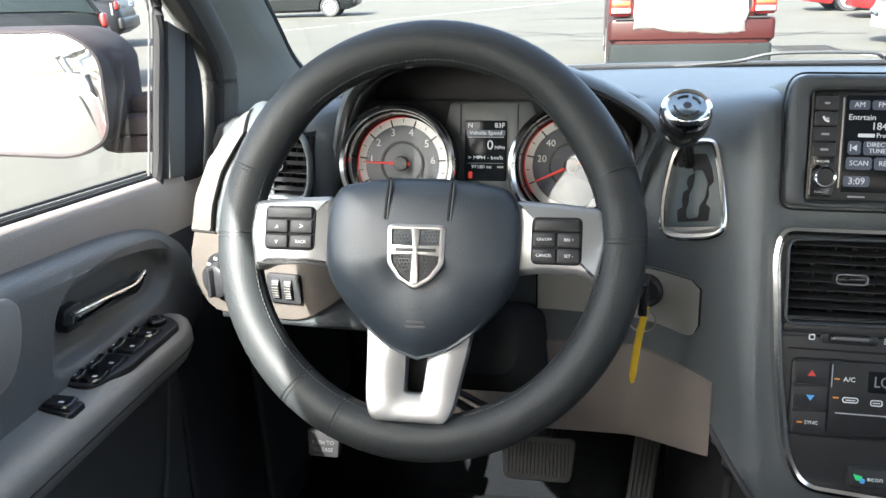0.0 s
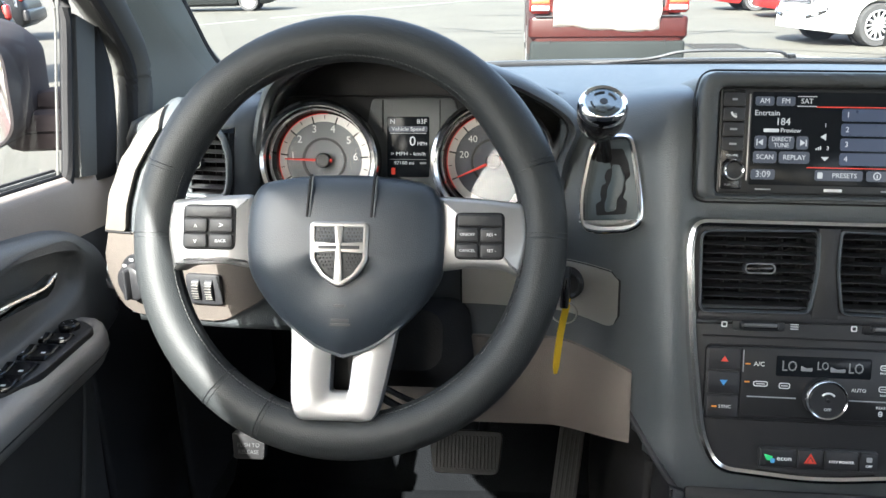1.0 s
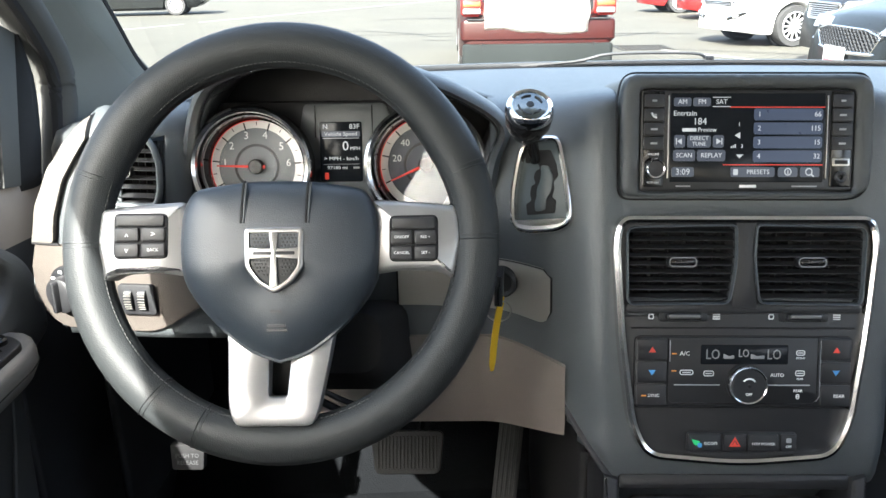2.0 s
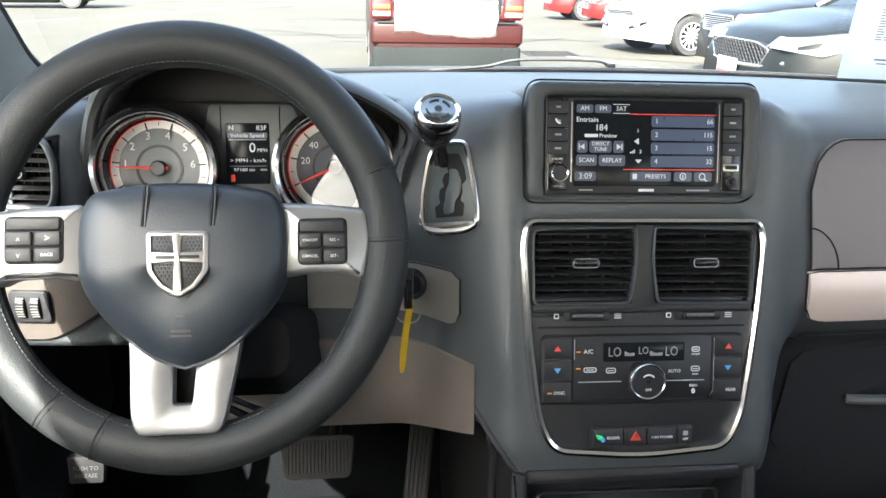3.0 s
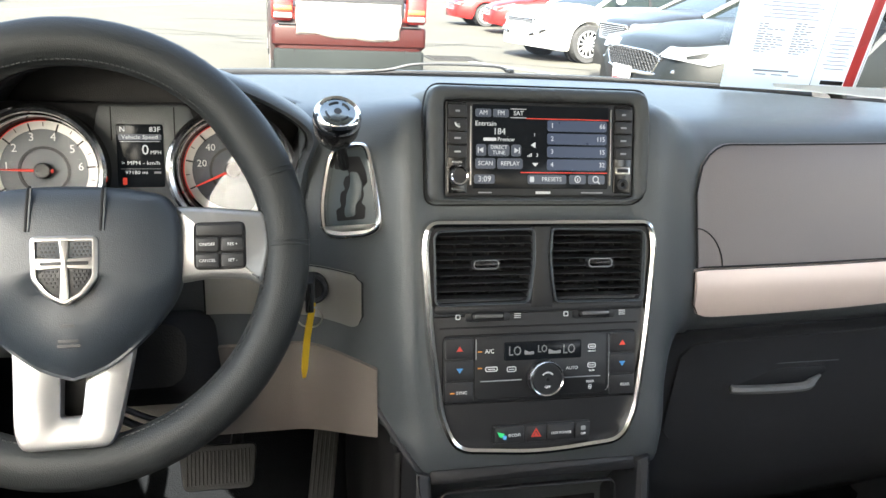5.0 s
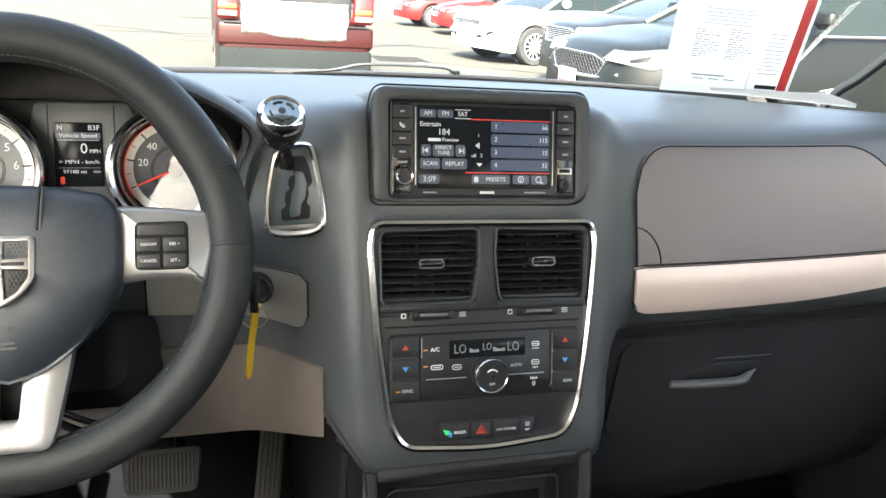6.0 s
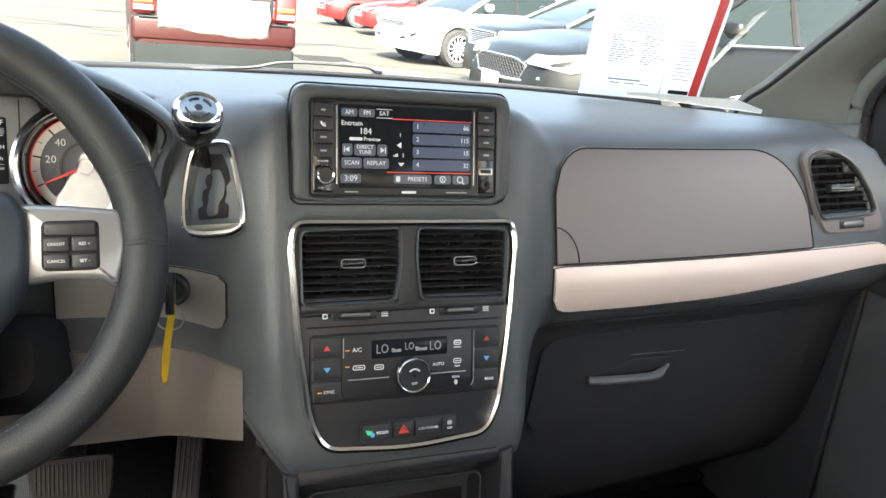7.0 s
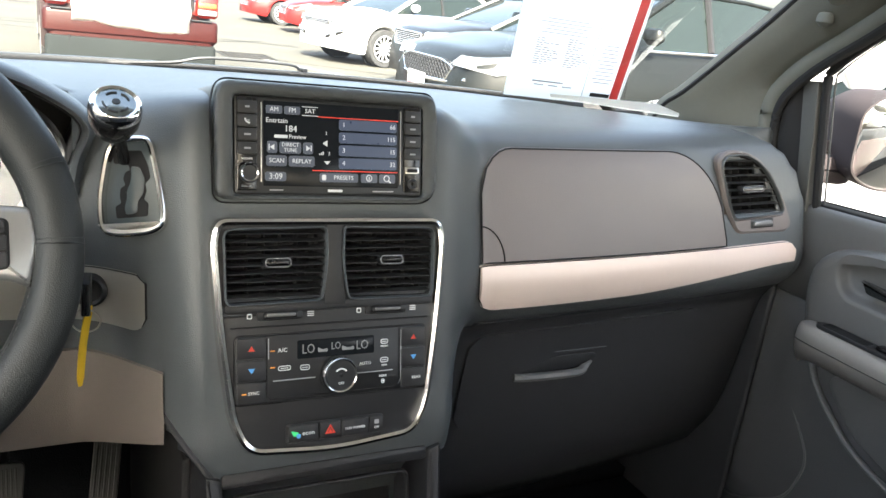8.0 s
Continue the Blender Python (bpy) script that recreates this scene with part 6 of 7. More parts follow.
part("knob_ring", lathe([(0.0188, 0.011), (0.0212, 0.010), (0.0219, 0.012), (0.0212, 0.0150), (0.0200, 0.0162), (0.0188, 0.0155)], 48), M_BAND, fan)
words("OFF", 0.0042, (0, -0.0095, 0.0162), M_WHITE, fan)
part("fan_mark", tube([(0.0080 * math.cos(radians(a)), 0.0080 * math.sin(radians(a)), 0.0163) for a in range(40, 141, 10)], 0.0010, 6), M_WHITE, fan)
part("centre_dot", lathe([(0.0, 0.0155), (0.0022, 0.0155), (0.002, 0.0170), (0.0, 0.0172)], 16), M_HOLE, fan)

# ---- row of small keys under it ----
keys = thing("switch_row", ST, "row of four small black keys with a red hazard triangle", "switch row")
part("base", slab(rrect(0.1045, 0.0195, 0.003, 3, 0.0015, -0.2500), 0.0, 0.004, 0.001), M_BLACK, keys)
for x, w in ((-0.034, 0.031), (-0.0055, 0.0215), (0.0215, 0.0285), (0.0455, 0.0155)):
    part("key", slab(rrect(w, 0.0170, 0.0015, 2, x, -0.2500), 0.003, 0.0060, 0.0010), M_STACK, keys)
words("econ", 0.0062, (-0.0285, -0.2500, 0.0062), M_WHITE, keys, width=0.0125)
part("leaf_mark", slab(rounded([(-0.0465, -0.2465), (-0.0385, -0.2485), (-0.0400, -0.2525), (-0.0440, -0.2520)], 0.001, 2), 0.0058, 0.0064, 0.0001), M_LITGREEN, keys)
part("drop_mark", slab(rounded([(-0.0410, -0.2500), (-0.0365, -0.2505), (-0.0370, -0.2545), (-0.0405, -0.2545)], 0.001, 2), 0.0059, 0.0066, 0.0001), M_BLUEINK, keys)
tri = [(-0.0110, -0.2535), (0.0, -0.2535), (-0.0055, -0.2440)]
part("hazard_mark", trim_ring(tri, [(0, 0.0058), (0, 0.0066), (-0.0014, 0.0066), (-0.0014, 0.0058)]), M_REDMARK, keys, smooth=0)
part("hazard_mark", slab([(-0.0075, -0.2520), (-0.0035, -0.2520), (-0.0055, -0.2485)], 0.0058, 0.0066, 0.0001), M_REDMARK, keys, smooth=0)
words("115V POWER", 0.0036, (0.0215, -0.2510, 0.0062), M_WHITE, keys, width=0.0215)
words("OFF", 0.0032, (0.0455, -0.2535, 0.0062), M_WHITE, keys)
bar(0.0050, 0.0045, (0.0455, -0.2475, 0.0061), M_GREY, keys, "pictogram")

# ---- open bin below the stack ----
binn = thing("storage_bin", ST, "dark open storage bin under the centre stack", "storage bin")
for s in (-1, 1):
    part("bin_side", slab(rounded([(s * 0.112, -0.290), (s * 0.128, -0.285), (s * 0.128, -0.46), (s * 0.104, -0.46)][:: s if s < 0 else 1], 0.003, 3), -0.09, -0.004, 0.004), M_STACK, binn)
part("bin_lip", slab(rrect(0.225, 0.016, 0.004, 3, 0.0, -0.294), -0.06, -0.008, 0.004), M_STACK, binn)
part("bin_back", slab(rrect(0.216, 0.17, 0.004, 3, 0, -0.385), -0.14, -0.10, 0.004), M_HOLE, binn)
part("bin_edge", trim_ring(rrect(0.19, 0.05, 0.006, 3, 0.0, -0.345), half_round(0.004, -0.03, 0.004)), M_STACK, binn)

# ---- pedals ----
brake = thing("brake_pedal", facing(0.099, 0.22, 0.687, 30), "ribbed black rubber brake pedal", "pedal")
part("pad", slab(rounded([(-0.049, 0.028), (0.049, 0.028), (0.043, -0.028), (-0.043, -0.028)][::-1], 0.010, 4), -0.012, 0.0, 0.003), M_PEDAL, brake)
for i in range(17):
    x = -0.039 + 0.00488 * i
    part("rib", box(0.0022, 0.042, 0.003, 0.0006, (x * 0.98, 0.0, 0.0008)), M_PEDAL, brake)
part("arm", tube([(0.02, 0.01, -0.012), (0.025, 0.06, -0.07), (0.02, 0.20, -0.14)], 0.008, 8), M_BLACK, brake)
acc = thing("accelerator_pedal", facing(0.236, 0.25, 0.625, 38, 0) @ pose(0, 0, 0, 0, 0, -8), "long ribbed black accelerator pedal", "pedal")
part("pad", slab(rounded([(-0.020, 0.085), (0.014, 0.085), (0.013, -0.085), (-0.020, -0.085)][::-1], 0.006, 4), -0.010, 0.0, 0.003), M_PEDAL, acc)
for i in range(5):
    part("rib", box(0.0025, 0.15, 0.0025, 0.0006, (-0.015 + 0.006 * i, 0.0, 0.0008)), M_STACK, acc)
part("arm", tube([(0.0, 0.08, -0.012), (0.0, 0.16, -0.05), (0.0, 0.22, -0.06)], 0.007, 8), M_BLACK, acc)
rel = thing("parking_brake_release", facing(-0.170, 0.16, 0.722, 14), "small black parking brake release handle with white lettering", "handle")
# Shade is put into the dark colours of the paddle and its lettering.
part("paddle", slab(rounded([(-0.022, 0.018), (0.022, 0.018), (0.020, -0.016), (-0.020, -0.016)][::-1], 0.004, 3), -0.012, 0.0, 0.003), M_HOLE, rel)
part("stalk", box(0.03, 0.06, 0.012, 0.003, (0, 0.045, -0.012)), M_BLACK, rel)
words("PUSH TO", 0.0072, (0, 0.003, 0.0003), M_DIMPRINT, rel)
words("RELEASE", 0.0072, (0, -0.006, 0.0003), M_DIMPRINT, rel)

# ---- papers on the dashboard and in the windscreen ----
sticker = thing("window_sticker", None, "large white printed sheet with a red stripe in the windscreen", "window sticker")


def sheet_point(a, b, lift=0.006):
    """a across, b up the sheet; the foot stands at the glass's lower edge."""
    x0, x1 = 0.871, 1.098
    x = x0 + (x1 - x0) * a
    y = 0.452 - 0.022 * a - 0.16 * b
    z = 1.153 - 0.006 * a + 0.30 * b
    return Vector((x - 0.076 * b, y - lift + 0.006, z))


part("sheet", sheet([[sheet_point(i / 8, j / 6) for i in range(9)] for j in range(7)]), M_PAPER, sticker, solid=0.0008)


def ink(a, b, w, h, mat, name="printed_bar"):
    rows = [[sheet_point(a + w * (i / 2 - 0.5), b + h * (j - 0.5), 0.0085) for i in range(3)] for j in range(2)]
    return part(name, sheet(rows), mat, sticker, smooth=0, solid=0.0003)


rng = random.Random(4)
ink(0.93, 0.5, 0.075, 1.0, M_REDINK, "red_stripe")
part("sheet_edge", tube([sheet_point(0.985, j / 6, 0.008) for j in range(7)], 0.0012, 6), M_WHITE, sticker)
ink(0.645, 0.30, 0.004, 0.56, M_INK, "rule")
for col, n, b0 in ((0.25, 12, 0.335), (0.50, 13, 0.345)):
    for i in range(n):
        x = col - 0.085
        for k in range(2 + int(3 * rng.random())):
            w = 0.018 + 0.035 * rng.random()
            ink(x + w / 2, b0 - 0.0125 * i, w, 0.0055, M_PALEINK)
            x += w + 0.010
for i in range(5):
    ink(0.36 + 0.05 * rng.random(), 0.44 - 0.018 * i, 0.30 + 0.12 * rng.random(), 0.004, M_PALEINK)
for i in range(11):
    ink(0.78, 0.34 - 0.021 * i, 0.12 + 0.06 * rng.random(), 0.0045, M_PALEINK)
ink(0.33, 0.10, 0.26, 0.008, M_INK)
ink(0.80, 0.055, 0.17, 0.022, M_BLACK)
for k in range(3):
    ink(0.26 + 0.12 * k, 0.080, 0.08, 0.005, M_INK)
slip = thing("paper_slip", None, "narrow strip of white card lying on the dashboard top", "paper")
part("slip", loft([[(0.935, 0.405, z), (1.085, 0.262, z), (1.105, 0.282, z + 0.002), (1.100, 0.335, z + 0.009), (0.945, 0.425, z + 0.003)] for z in (1.1575, 1.1590)]), M_PAPER, slip, smooth=0)
hair = thing("thread", None, "short dark thread lying on the dashboard beside the shifter", "thread")
part("strand", tube(spline([(0.262, 0.118, 1.1625), (0.270, 0.122, 1.1645), (0.279, 0.12, 1.166), (0.284, 0.114, 1.166)], 4), 0.0007, 5), M_BLACK, hair)

# ---- wipers on the cowl ----
cowl = thing("cowl", None, "black plastic cowl panel under the windscreen", "cowl", kind="structure")
part("panel", sheet([[(MID + 0.80 * s, 0.63 - 0.26 * abs(s) ** 2.6 + o, 1.118 - h) for s in [k / 12 - 1 for k in range(25)]] for o, h in ((0, 0), (0.10, 0.02), (0.22, 0.03), (0.30, 0.10))]), M_BLACK, cowl, solid=0.004)
for path, r in (([(0.25, 0.60, 1.141), (0.36, 0.607, 1.148), (0.42, 0.610, 1.159), (0.545, 0.615, 1.158), (0.57, 0.62, 1.150)], 0.0026),):
    wp = thing("wiper", None, "thin black wiper arm resting at the foot of the windscreen", "wiper")
    part("arm", tube(spline(path, 4), r, 6), M_STACK, wp)
    part("pivot", box(0.012, 0.012, 0.008, 0.002, (0.575, 0.612, 1.150)), M_BLACK, wp)
    part("blade", tube([(-0.10, 0.60, 1.140), (0.30, 0.604, 1.142)], 0.004, 6), M_BLACK, wp)

# ---- the car park ----
def ground_material():
    m = material("worn_asphalt", (0.041, 0.0385, 0.0305), 0.9, vary=0.34, grain=0.0, big=0.6)
    t, n = m.node_tree, m.node_tree.nodes
    b = n["Principled BSDF"]
    co = n["Texture Coordinate"]
    vo = n.new("ShaderNodeTexNoise")
    vo.inputs["Scale"].default_value, vo.inputs["Detail"].default_value = 90.0, 4.0
    t.links.new(co.outputs["Object"], vo.inputs["Vector"])
    bump = n.new("ShaderNodeBump")
    bump.inputs["Strength"].default_value, bump.inputs["Distance"].default_value = 0.5, 0.01
    t.links.new(vo.outputs["Fac"], bump.inputs["Height"])
    t.links.new(bump.outputs["Normal"], b.inputs["Normal"])
    return m


M_GROUND = ground_material()
M_CRACK = material("crack_sealant", (0.017, 0.0165, 0.016), 0.8, big=3, spec=0.2)
M_LINE = material("worn_white_line", (0.22, 0.215, 0.20), 0.8, vary=0.2, big=2)
ground = thing("ground", None, "sunlit worn grey asphalt of a car park", "ground", kind="structure")
bm = bmesh.new()
bmesh.ops.create_grid(bm, x_segments=8, y_segments=8, size=600)
part("asphalt", bm, M_GROUND, ground, smooth=0)


def ribbon(path, w, mat, name, z=0.004):
    rows = []
    for i, (x, y) in enumerate(path):
        a, b = Vector(path[max(0, i - 1)]), Vector(path[min(len(path) - 1, i + 1)])
        d = (b - a).normalized()
        rows.append([(x - d.y * w / 2, y + d.x * w / 2, z), (x + d.y * w / 2, y - d.x * w / 2, z)])
    return part(name, sheet(rows), mat, ground, smooth=0)


for path in ([(-9.2, 17.6), (-8.2, 19.5), (-7.2, 21.8)], [(-7.0, 22.5), (-4, 29), (0, 38)], [(4.6, 11.0), (3.9, 12.2), (3.2, 13.6)]):
    ribbon(path, 0.11, M_LINE, "painted_line")
for k in range(9):
    x, y = -6.5 + rng.random() * 7, 13 + rng.random() * 16
    path, a = [], rng.random() * 1.2 - 0.6
    for i in range(9):
        path.append((x, y))
        a += rng.random() * 0.7 - 0.35
        x, y = x + math.cos(a) * 0.7, y + math.sin(a) * 0.7
    ribbon(path, 0.07 + 0.06 * rng.random(), M_CRACK, "sealed_crack")
ribbon([(3.0, 13.3), (4.4, 12.4), (5.6, 11.6)], 0.06, M_CRACK, "sealed_crack")
drain = thing("drain_grate", pose(3.45, 13.1, 0.0), "iron storm drain grate flush in the asphalt", "drain grate")
part("frame", trim_ring(rrect(0.8, 0.8, 0.02), [(0, 0), (0, 0.008), (0.05, 0.008), (0.05, 0)]), M_CRACK, drain)
for i in range(9):
    part("grate_bar", box(0.74, 0.035, 0.012, 0.003, (0, -0.36 + 0.09 * i, 0.006)), M_CRACK, drain)


# ---- parked cars ----
def paint(name, c, metal=0.1, coat=0.2, spec=0.4):
    return material(name, c, 0.3, metal=metal, coat=coat, vary=0.04, big=2, spec=spec)


M_TYRE = material("tyre_rubber", (0.025, 0.025, 0.026), 0.8, big=4)
M_ALLOY = material("alloy_rim", (0.60, 0.60, 0.60), 0.3, metal=0.8, vary=0.04)
M_TINT = material("dark_car_glass", (0.010, 0.014, 0.013), 0.08, spec=0.30)
M_HEADL = material("headlamp_lens", (0.22, 0.23, 0.24), 0.08, metal=0.4, coat=0.8)
M_TAILL = material("tail_lamp_lens", (0.14, 0.008, 0.006), 0.2, coat=0.2)
M_AMBER = material("amber_lens", (0.20, 0.045, 0.010), 0.2, coat=0.2)
M_GRILLE = material("black_grille", (0.012, 0.012, 0.013), 0.5, spec=0.2)
M_VALANCE = material("dark_bumper_plastic", (0.012, 0.014, 0.014), 0.8, spec=0.08, vary=0.2, big=3)


def curve_at(keys, x):
    for (a, va), (b, vb) in zip(keys, keys[1:]):
        if a <= x <= b:
            s = (x - a) / (b - a)
            s = s * s * (3 - 2 * s) * 0.5 + s * 0.5
            return va + (vb - va) * s
    return keys[0][1] if x < keys[0][0] else keys[-1][1]


def car_wheel(parent, x, y, r, side):
    w = part("wheel", loft([[(x + rr * math.cos(a), y + side * o, r + rr * math.sin(a)) for a in [2 * math.pi * i / 36 for i in range(36)]] for rr, o in
                            ((r * 0.66, -0.10), (r * 0.97, -0.11), (r, -0.07), (r, 0.07), (r * 0.96, 0.105), (r * 0.70, 0.10), (r * 0.66, 0.07))], cap=False), M_TYRE, parent, "black tyre on an alloy rim", smooth=40)
    part("rim_barrel", loft([[(x + rr * math.cos(a), y + side * o, r + rr * math.sin(a)) for a in [2 * math.pi * i / 36 for i in range(36)]] for rr, o in
                             ((0.02, 0.0), (r * 0.60, 0.0), (r * 0.62, 0.085), (r * 0.70, 0.10), (r * 0.69, 0.03))], cap=False), M_GRILLE, w)
    part("rim_edge", tube([(x + r * 0.67 * math.cos(a), y + side * 0.098, r + r * 0.67 * math.sin(a)) for a in [2 * math.pi * i / 36 for i in range(36)]], 0.012, 6, loop=True), M_ALLOY, w)
    for i in range(13):
        a = 2 * math.pi * i / 13
        part("rim_spoke", tube([(x + r * 0.12 * math.cos(a), y + side * 0.075, r + r * 0.12 * math.sin(a)), (x + r * 0.66 * math.cos(a), y + side * 0.09, r + r * 0.66 * math.sin(a))], [0.022, 0.016], 6), M_ALLOY, w)
    part("hub", loft([[(x + rr * math.cos(a), y + side * o, r + rr * math.sin(a)) for a in [2 * math.pi * i / 16 for i in range(16)]] for rr, o in ((0.06, 0.04), (0.06, 0.08), (0.03, 0.095))]), M_ALLOY, w)
    return w


def car(m, colour, label, length=4.75, width=1.84, height=1.47, hood=0.92, nose=0.70, deck=1.02, wheel_r=0.335, base=2.78, front=0.92, suv=False, group="parked cars", mesh=False):
    """A parked car, nose towards +x, its middle over the frame's origin: lofted body with wheel arches, glasshouse, lamps, grille, mirrors and wheels."""
    c = thing("parked_car", m, label, "car", group)
    L, W = length / 2, width / 2
    xf, xr = L - front, L - front - base
    topk = [(-L, deck - 0.28), (-L + 0.10, deck - 0.05), (-L + 0.35, deck), (xr + 0.35, deck + 0.02), (xf - 0.60, hood + 0.06), (L - 0.75, hood - 0.02), (L - 0.25, hood - 0.12), (L - 0.05, nose), (L, nose - 0.12)]
    widk = [(-L, W * 0.80), (-L + 0.12, W * 0.93), (-L + 0.6, W), (L - 1.2, W), (L - 0.5, W * 0.95), (L - 0.15, W * 0.80), (L, W * 0.62)]
    lowk = [(-L, 0.36), (-L + 0.25, 0.24), (L - 0.4, 0.20), (L, 0.26)]
    rings = []
    xs_ = sorted(set([-L + length * i / 46 for i in range(47)] + [xf + wheel_r * 1.12 * math.cos(math.pi * i / 12) for i in range(13)] + [xr + wheel_r * 1.12 * math.cos(math.pi * i / 12) for i in range(13)]))
    for x in xs_:
        t, w, lo = curve_at(topk, x), curve_at(widk, x), curve_at(lowk, x)
        arch = 0.0
        for wx in (xf, xr):
            d = (x - wx) / (wheel_r * 1.12)
            if abs(d) <= 1:
                arch = max(arch, wheel_r + wheel_r * 1.12 * math.sqrt(1 - d * d))
        side_lo = max(lo, arch)
        mid = max(side_lo + 0.02, lo + (t - lo) * 0.45)
        sh = max(mid + 0.02, t - 0.13)
        pts = [(0.0, lo), (w * 0.60, lo), (w * 0.78, max(lo, arch * 0.98)), (w * 0.96, side_lo), (w * 1.0, side_lo + 0.03), (w * 1.0, max(mid, side_lo + 0.04)), (w * 0.985, max(sh, side_lo + 0.06)),
               (w * 0.93, max(t - 0.05, side_lo + 0.08)), (w * 0.80, max(t - 0.008, side_lo + 0.09)), (w * 0.4, max(t + 0.015, side_lo + 0.10)), (0.0, max(t + 0.02, side_lo + 0.10))]
        rings.append([(x, y, z) for y, z in pts] + [(x, -y, z) for y, z in pts[-2:0:-1]])
    part("body", loft(rings), colour, c, smooth=50)
    # glasshouse and roof
    gx = [(xr - 0.25 if not suv else -L + 0.12, 0.0), (xr + 0.45 if not suv else -L + 0.45, 0.92), (xr + 0.95, 1.0), (xf - 1.35, 1.0), (xf - 0.95, 0.90), (xf - 0.15, 0.0)]
    rr_, roof_rows = [], []
    for x, f in gx:
        z0 = curve_at(topk, x) - 0.02
        z1 = z0 + (height - 0.03 - z0) * f + 0.002
        w0, w1 = curve_at(widk, x) * 0.90, curve_at(widk, x) * (0.90 - 0.20 * f)
        rr_.append([(x, -w0, z0), (x, -w1, z1), (x, 0, z1 + 0.03 * f), (x, w1, z1), (x, w0, z0)])
        roof_rows.append([(x, w1 * s, z1 + 0.012 + 0.035 * f * (1 - s * s)) for s in (-1.02, -0.9, -0.5, 0, 0.5, 0.9, 1.02)])
    part("glasshouse", loft(rr_, closed=True), M_TINT, c, "dark glass", smooth=40)
    part("roof", sheet(roof_rows[1:5]), colour, c, smooth=50, solid=0.03)
    for s in (-1, 1):
        for i0, i1 in ((0, 1), (4, 5)):
            a, b = rr_[i0][1 if s < 0 else 3], rr_[i1][1 if s < 0 else 3]
            part("roof_pillar", tube([a, b], 0.035, 6), colour, c)
        xm = (xf + xr) / 2 + 0.05
        wb = curve_at(widk, xm)
        part("door_pillar", tube([(xm, s * wb * 0.905, curve_at(topk, xm) - 0.02), (xm, s * wb * 0.715, height - 0.04)], 0.03, 6), M_GRILLE, c)
        for wx, nm in ((xf, "front"), (xr, "rear")):
            car_wheel(c, wx, s * (W - 0.11), wheel_r, s)
            part("wheel_well", loft([[(wx + rr * math.cos(a), s * (W - o), wheel_r + rr * math.sin(a)) for a in [2 * math.pi * i / 24 for i in range(24)]] for rr, o in ((wheel_r * 1.08, 0.30), (wheel_r * 1.08, 0.24))]), M_GRILLE, c)
        hx = L - 0.30
        hl = [(L - 0.62, hood - 0.17), (L - 0.55, hood - 0.10), (L - 0.10, nose + 0.01), (L - 0.03, nose - 0.07), (L - 0.22, nose - 0.10)]
        rows = [[(x, s * (curve_at(widk, x) * (0.995 if k else 0.72) + 0.006 - (0.02 if k == 0 else 0)), z) for x, z in hl] for k in (0, 1)]
        part("headlamp", loft([[(x, s * (curve_at(widk, min(x, L - 0.02)) * f + 0.012 * g), z) for x, z in hl] for f, g in ((0.60, 0), (0.97, 1), (1.0, 1))]), M_HEADL, c, "clear headlamp")
        part("rear_lamp", box(0.10, 0.26, 0.18, 0.03, (-L + 0.08, s * (W * 0.78), deck - 0.15)), M_TAILL, c, "red tail lamp")
        part("door_mirror", box(0.13, 0.20, 0.13, 0.045, (xf - 0.55, s * (W + 0.06), hood + 0.14)), colour, c)
        part("waist_line", tube([(xf - 0.6, s * W * 0.965, hood + 0.025), (xr + 0.3, s * W * 0.965, deck + 0.0)], 0.010, 5), M_CHROME, c)
        part("door_joint", tube([(xf - 0.42, s * (W + 0.001), 0.30), (xf - 0.42, s * (W + 0.002), hood - 0.10), (xf - 0.50, s * W * 0.97, hood)], 0.005, 5), M_GRILLE, c)
        fog = rounded([(-0.10, -0.05), (0.10, -0.03), (0.09, 0.06), (-0.04, 0.03)], 0.02)
        part("fog_lamp_pocket", loft([[(L - 0.16 + 0.05 + y * -0.55 + o, s * (W * 0.66 - y * -1.0 * 0.9), 0.38 + z) for y, z in fog] for o in (-0.06, 0.03)]), M_GRILLE, c)
    gr = rounded([(-W * 0.50, nose - 0.02), (W * 0.50, nose - 0.02), (W * 0.44, nose - 0.22), (-W * 0.44, nose - 0.22)] if not mesh else
                 [(-W * 0.50, nose - 0.08), (-W * 0.3, nose - 0.04), (W * 0.3, nose - 0.04), (W * 0.50, nose - 0.08), (W * 0.40, nose - 0.20), (-W * 0.40, nose - 0.20)], 0.04)
    part("grille", loft([[(L - 0.10 + o - 0.10 * (abs(y) / W) ** 2, y, z) for y, z in gr] for o in (0.0, 0.115)]), M_GRILLE, c, "black grille")
    part("grille_frame", tube([(L + 0.018 - 0.10 * (abs(y) / W) ** 2, y, z) for y, z in gr], 0.012 if not mesh else 0.007, 6, loop=True), M_CHROME, c)
    bm = bmesh.new()
    gy = lambda y, z: (L + 0.018 - 0.10 * (abs(y) / W) ** 2, y, z)
    if mesh:
        for k in range(-14, 15):
            for d in (-1, 1):
                line = [(0.05 * k + d * (z - nose + 0.12) * 1.0, z) for z in [nose - 0.195 + 0.0145 * i for i in range(11)]]
                line = [p for p in line if abs(p[0]) < W * (0.40 + 0.8 * (p[1] - nose + 0.20))]
                if len(line) > 1:
                    tube([gy(*p) for p in line], 0.006, 4, bm=bm)
    else:
        for k in range(7):
            tube([gy(y, nose - 0.05 - 0.025 * k) for y in [W * 0.45 * (i / 4 - 1) for i in range(9)]], 0.004, 4, bm=bm)
    tagged(part("grille_bars", bm, M_ALLOY if not mesh else M_STACK, c), kind="stuff")
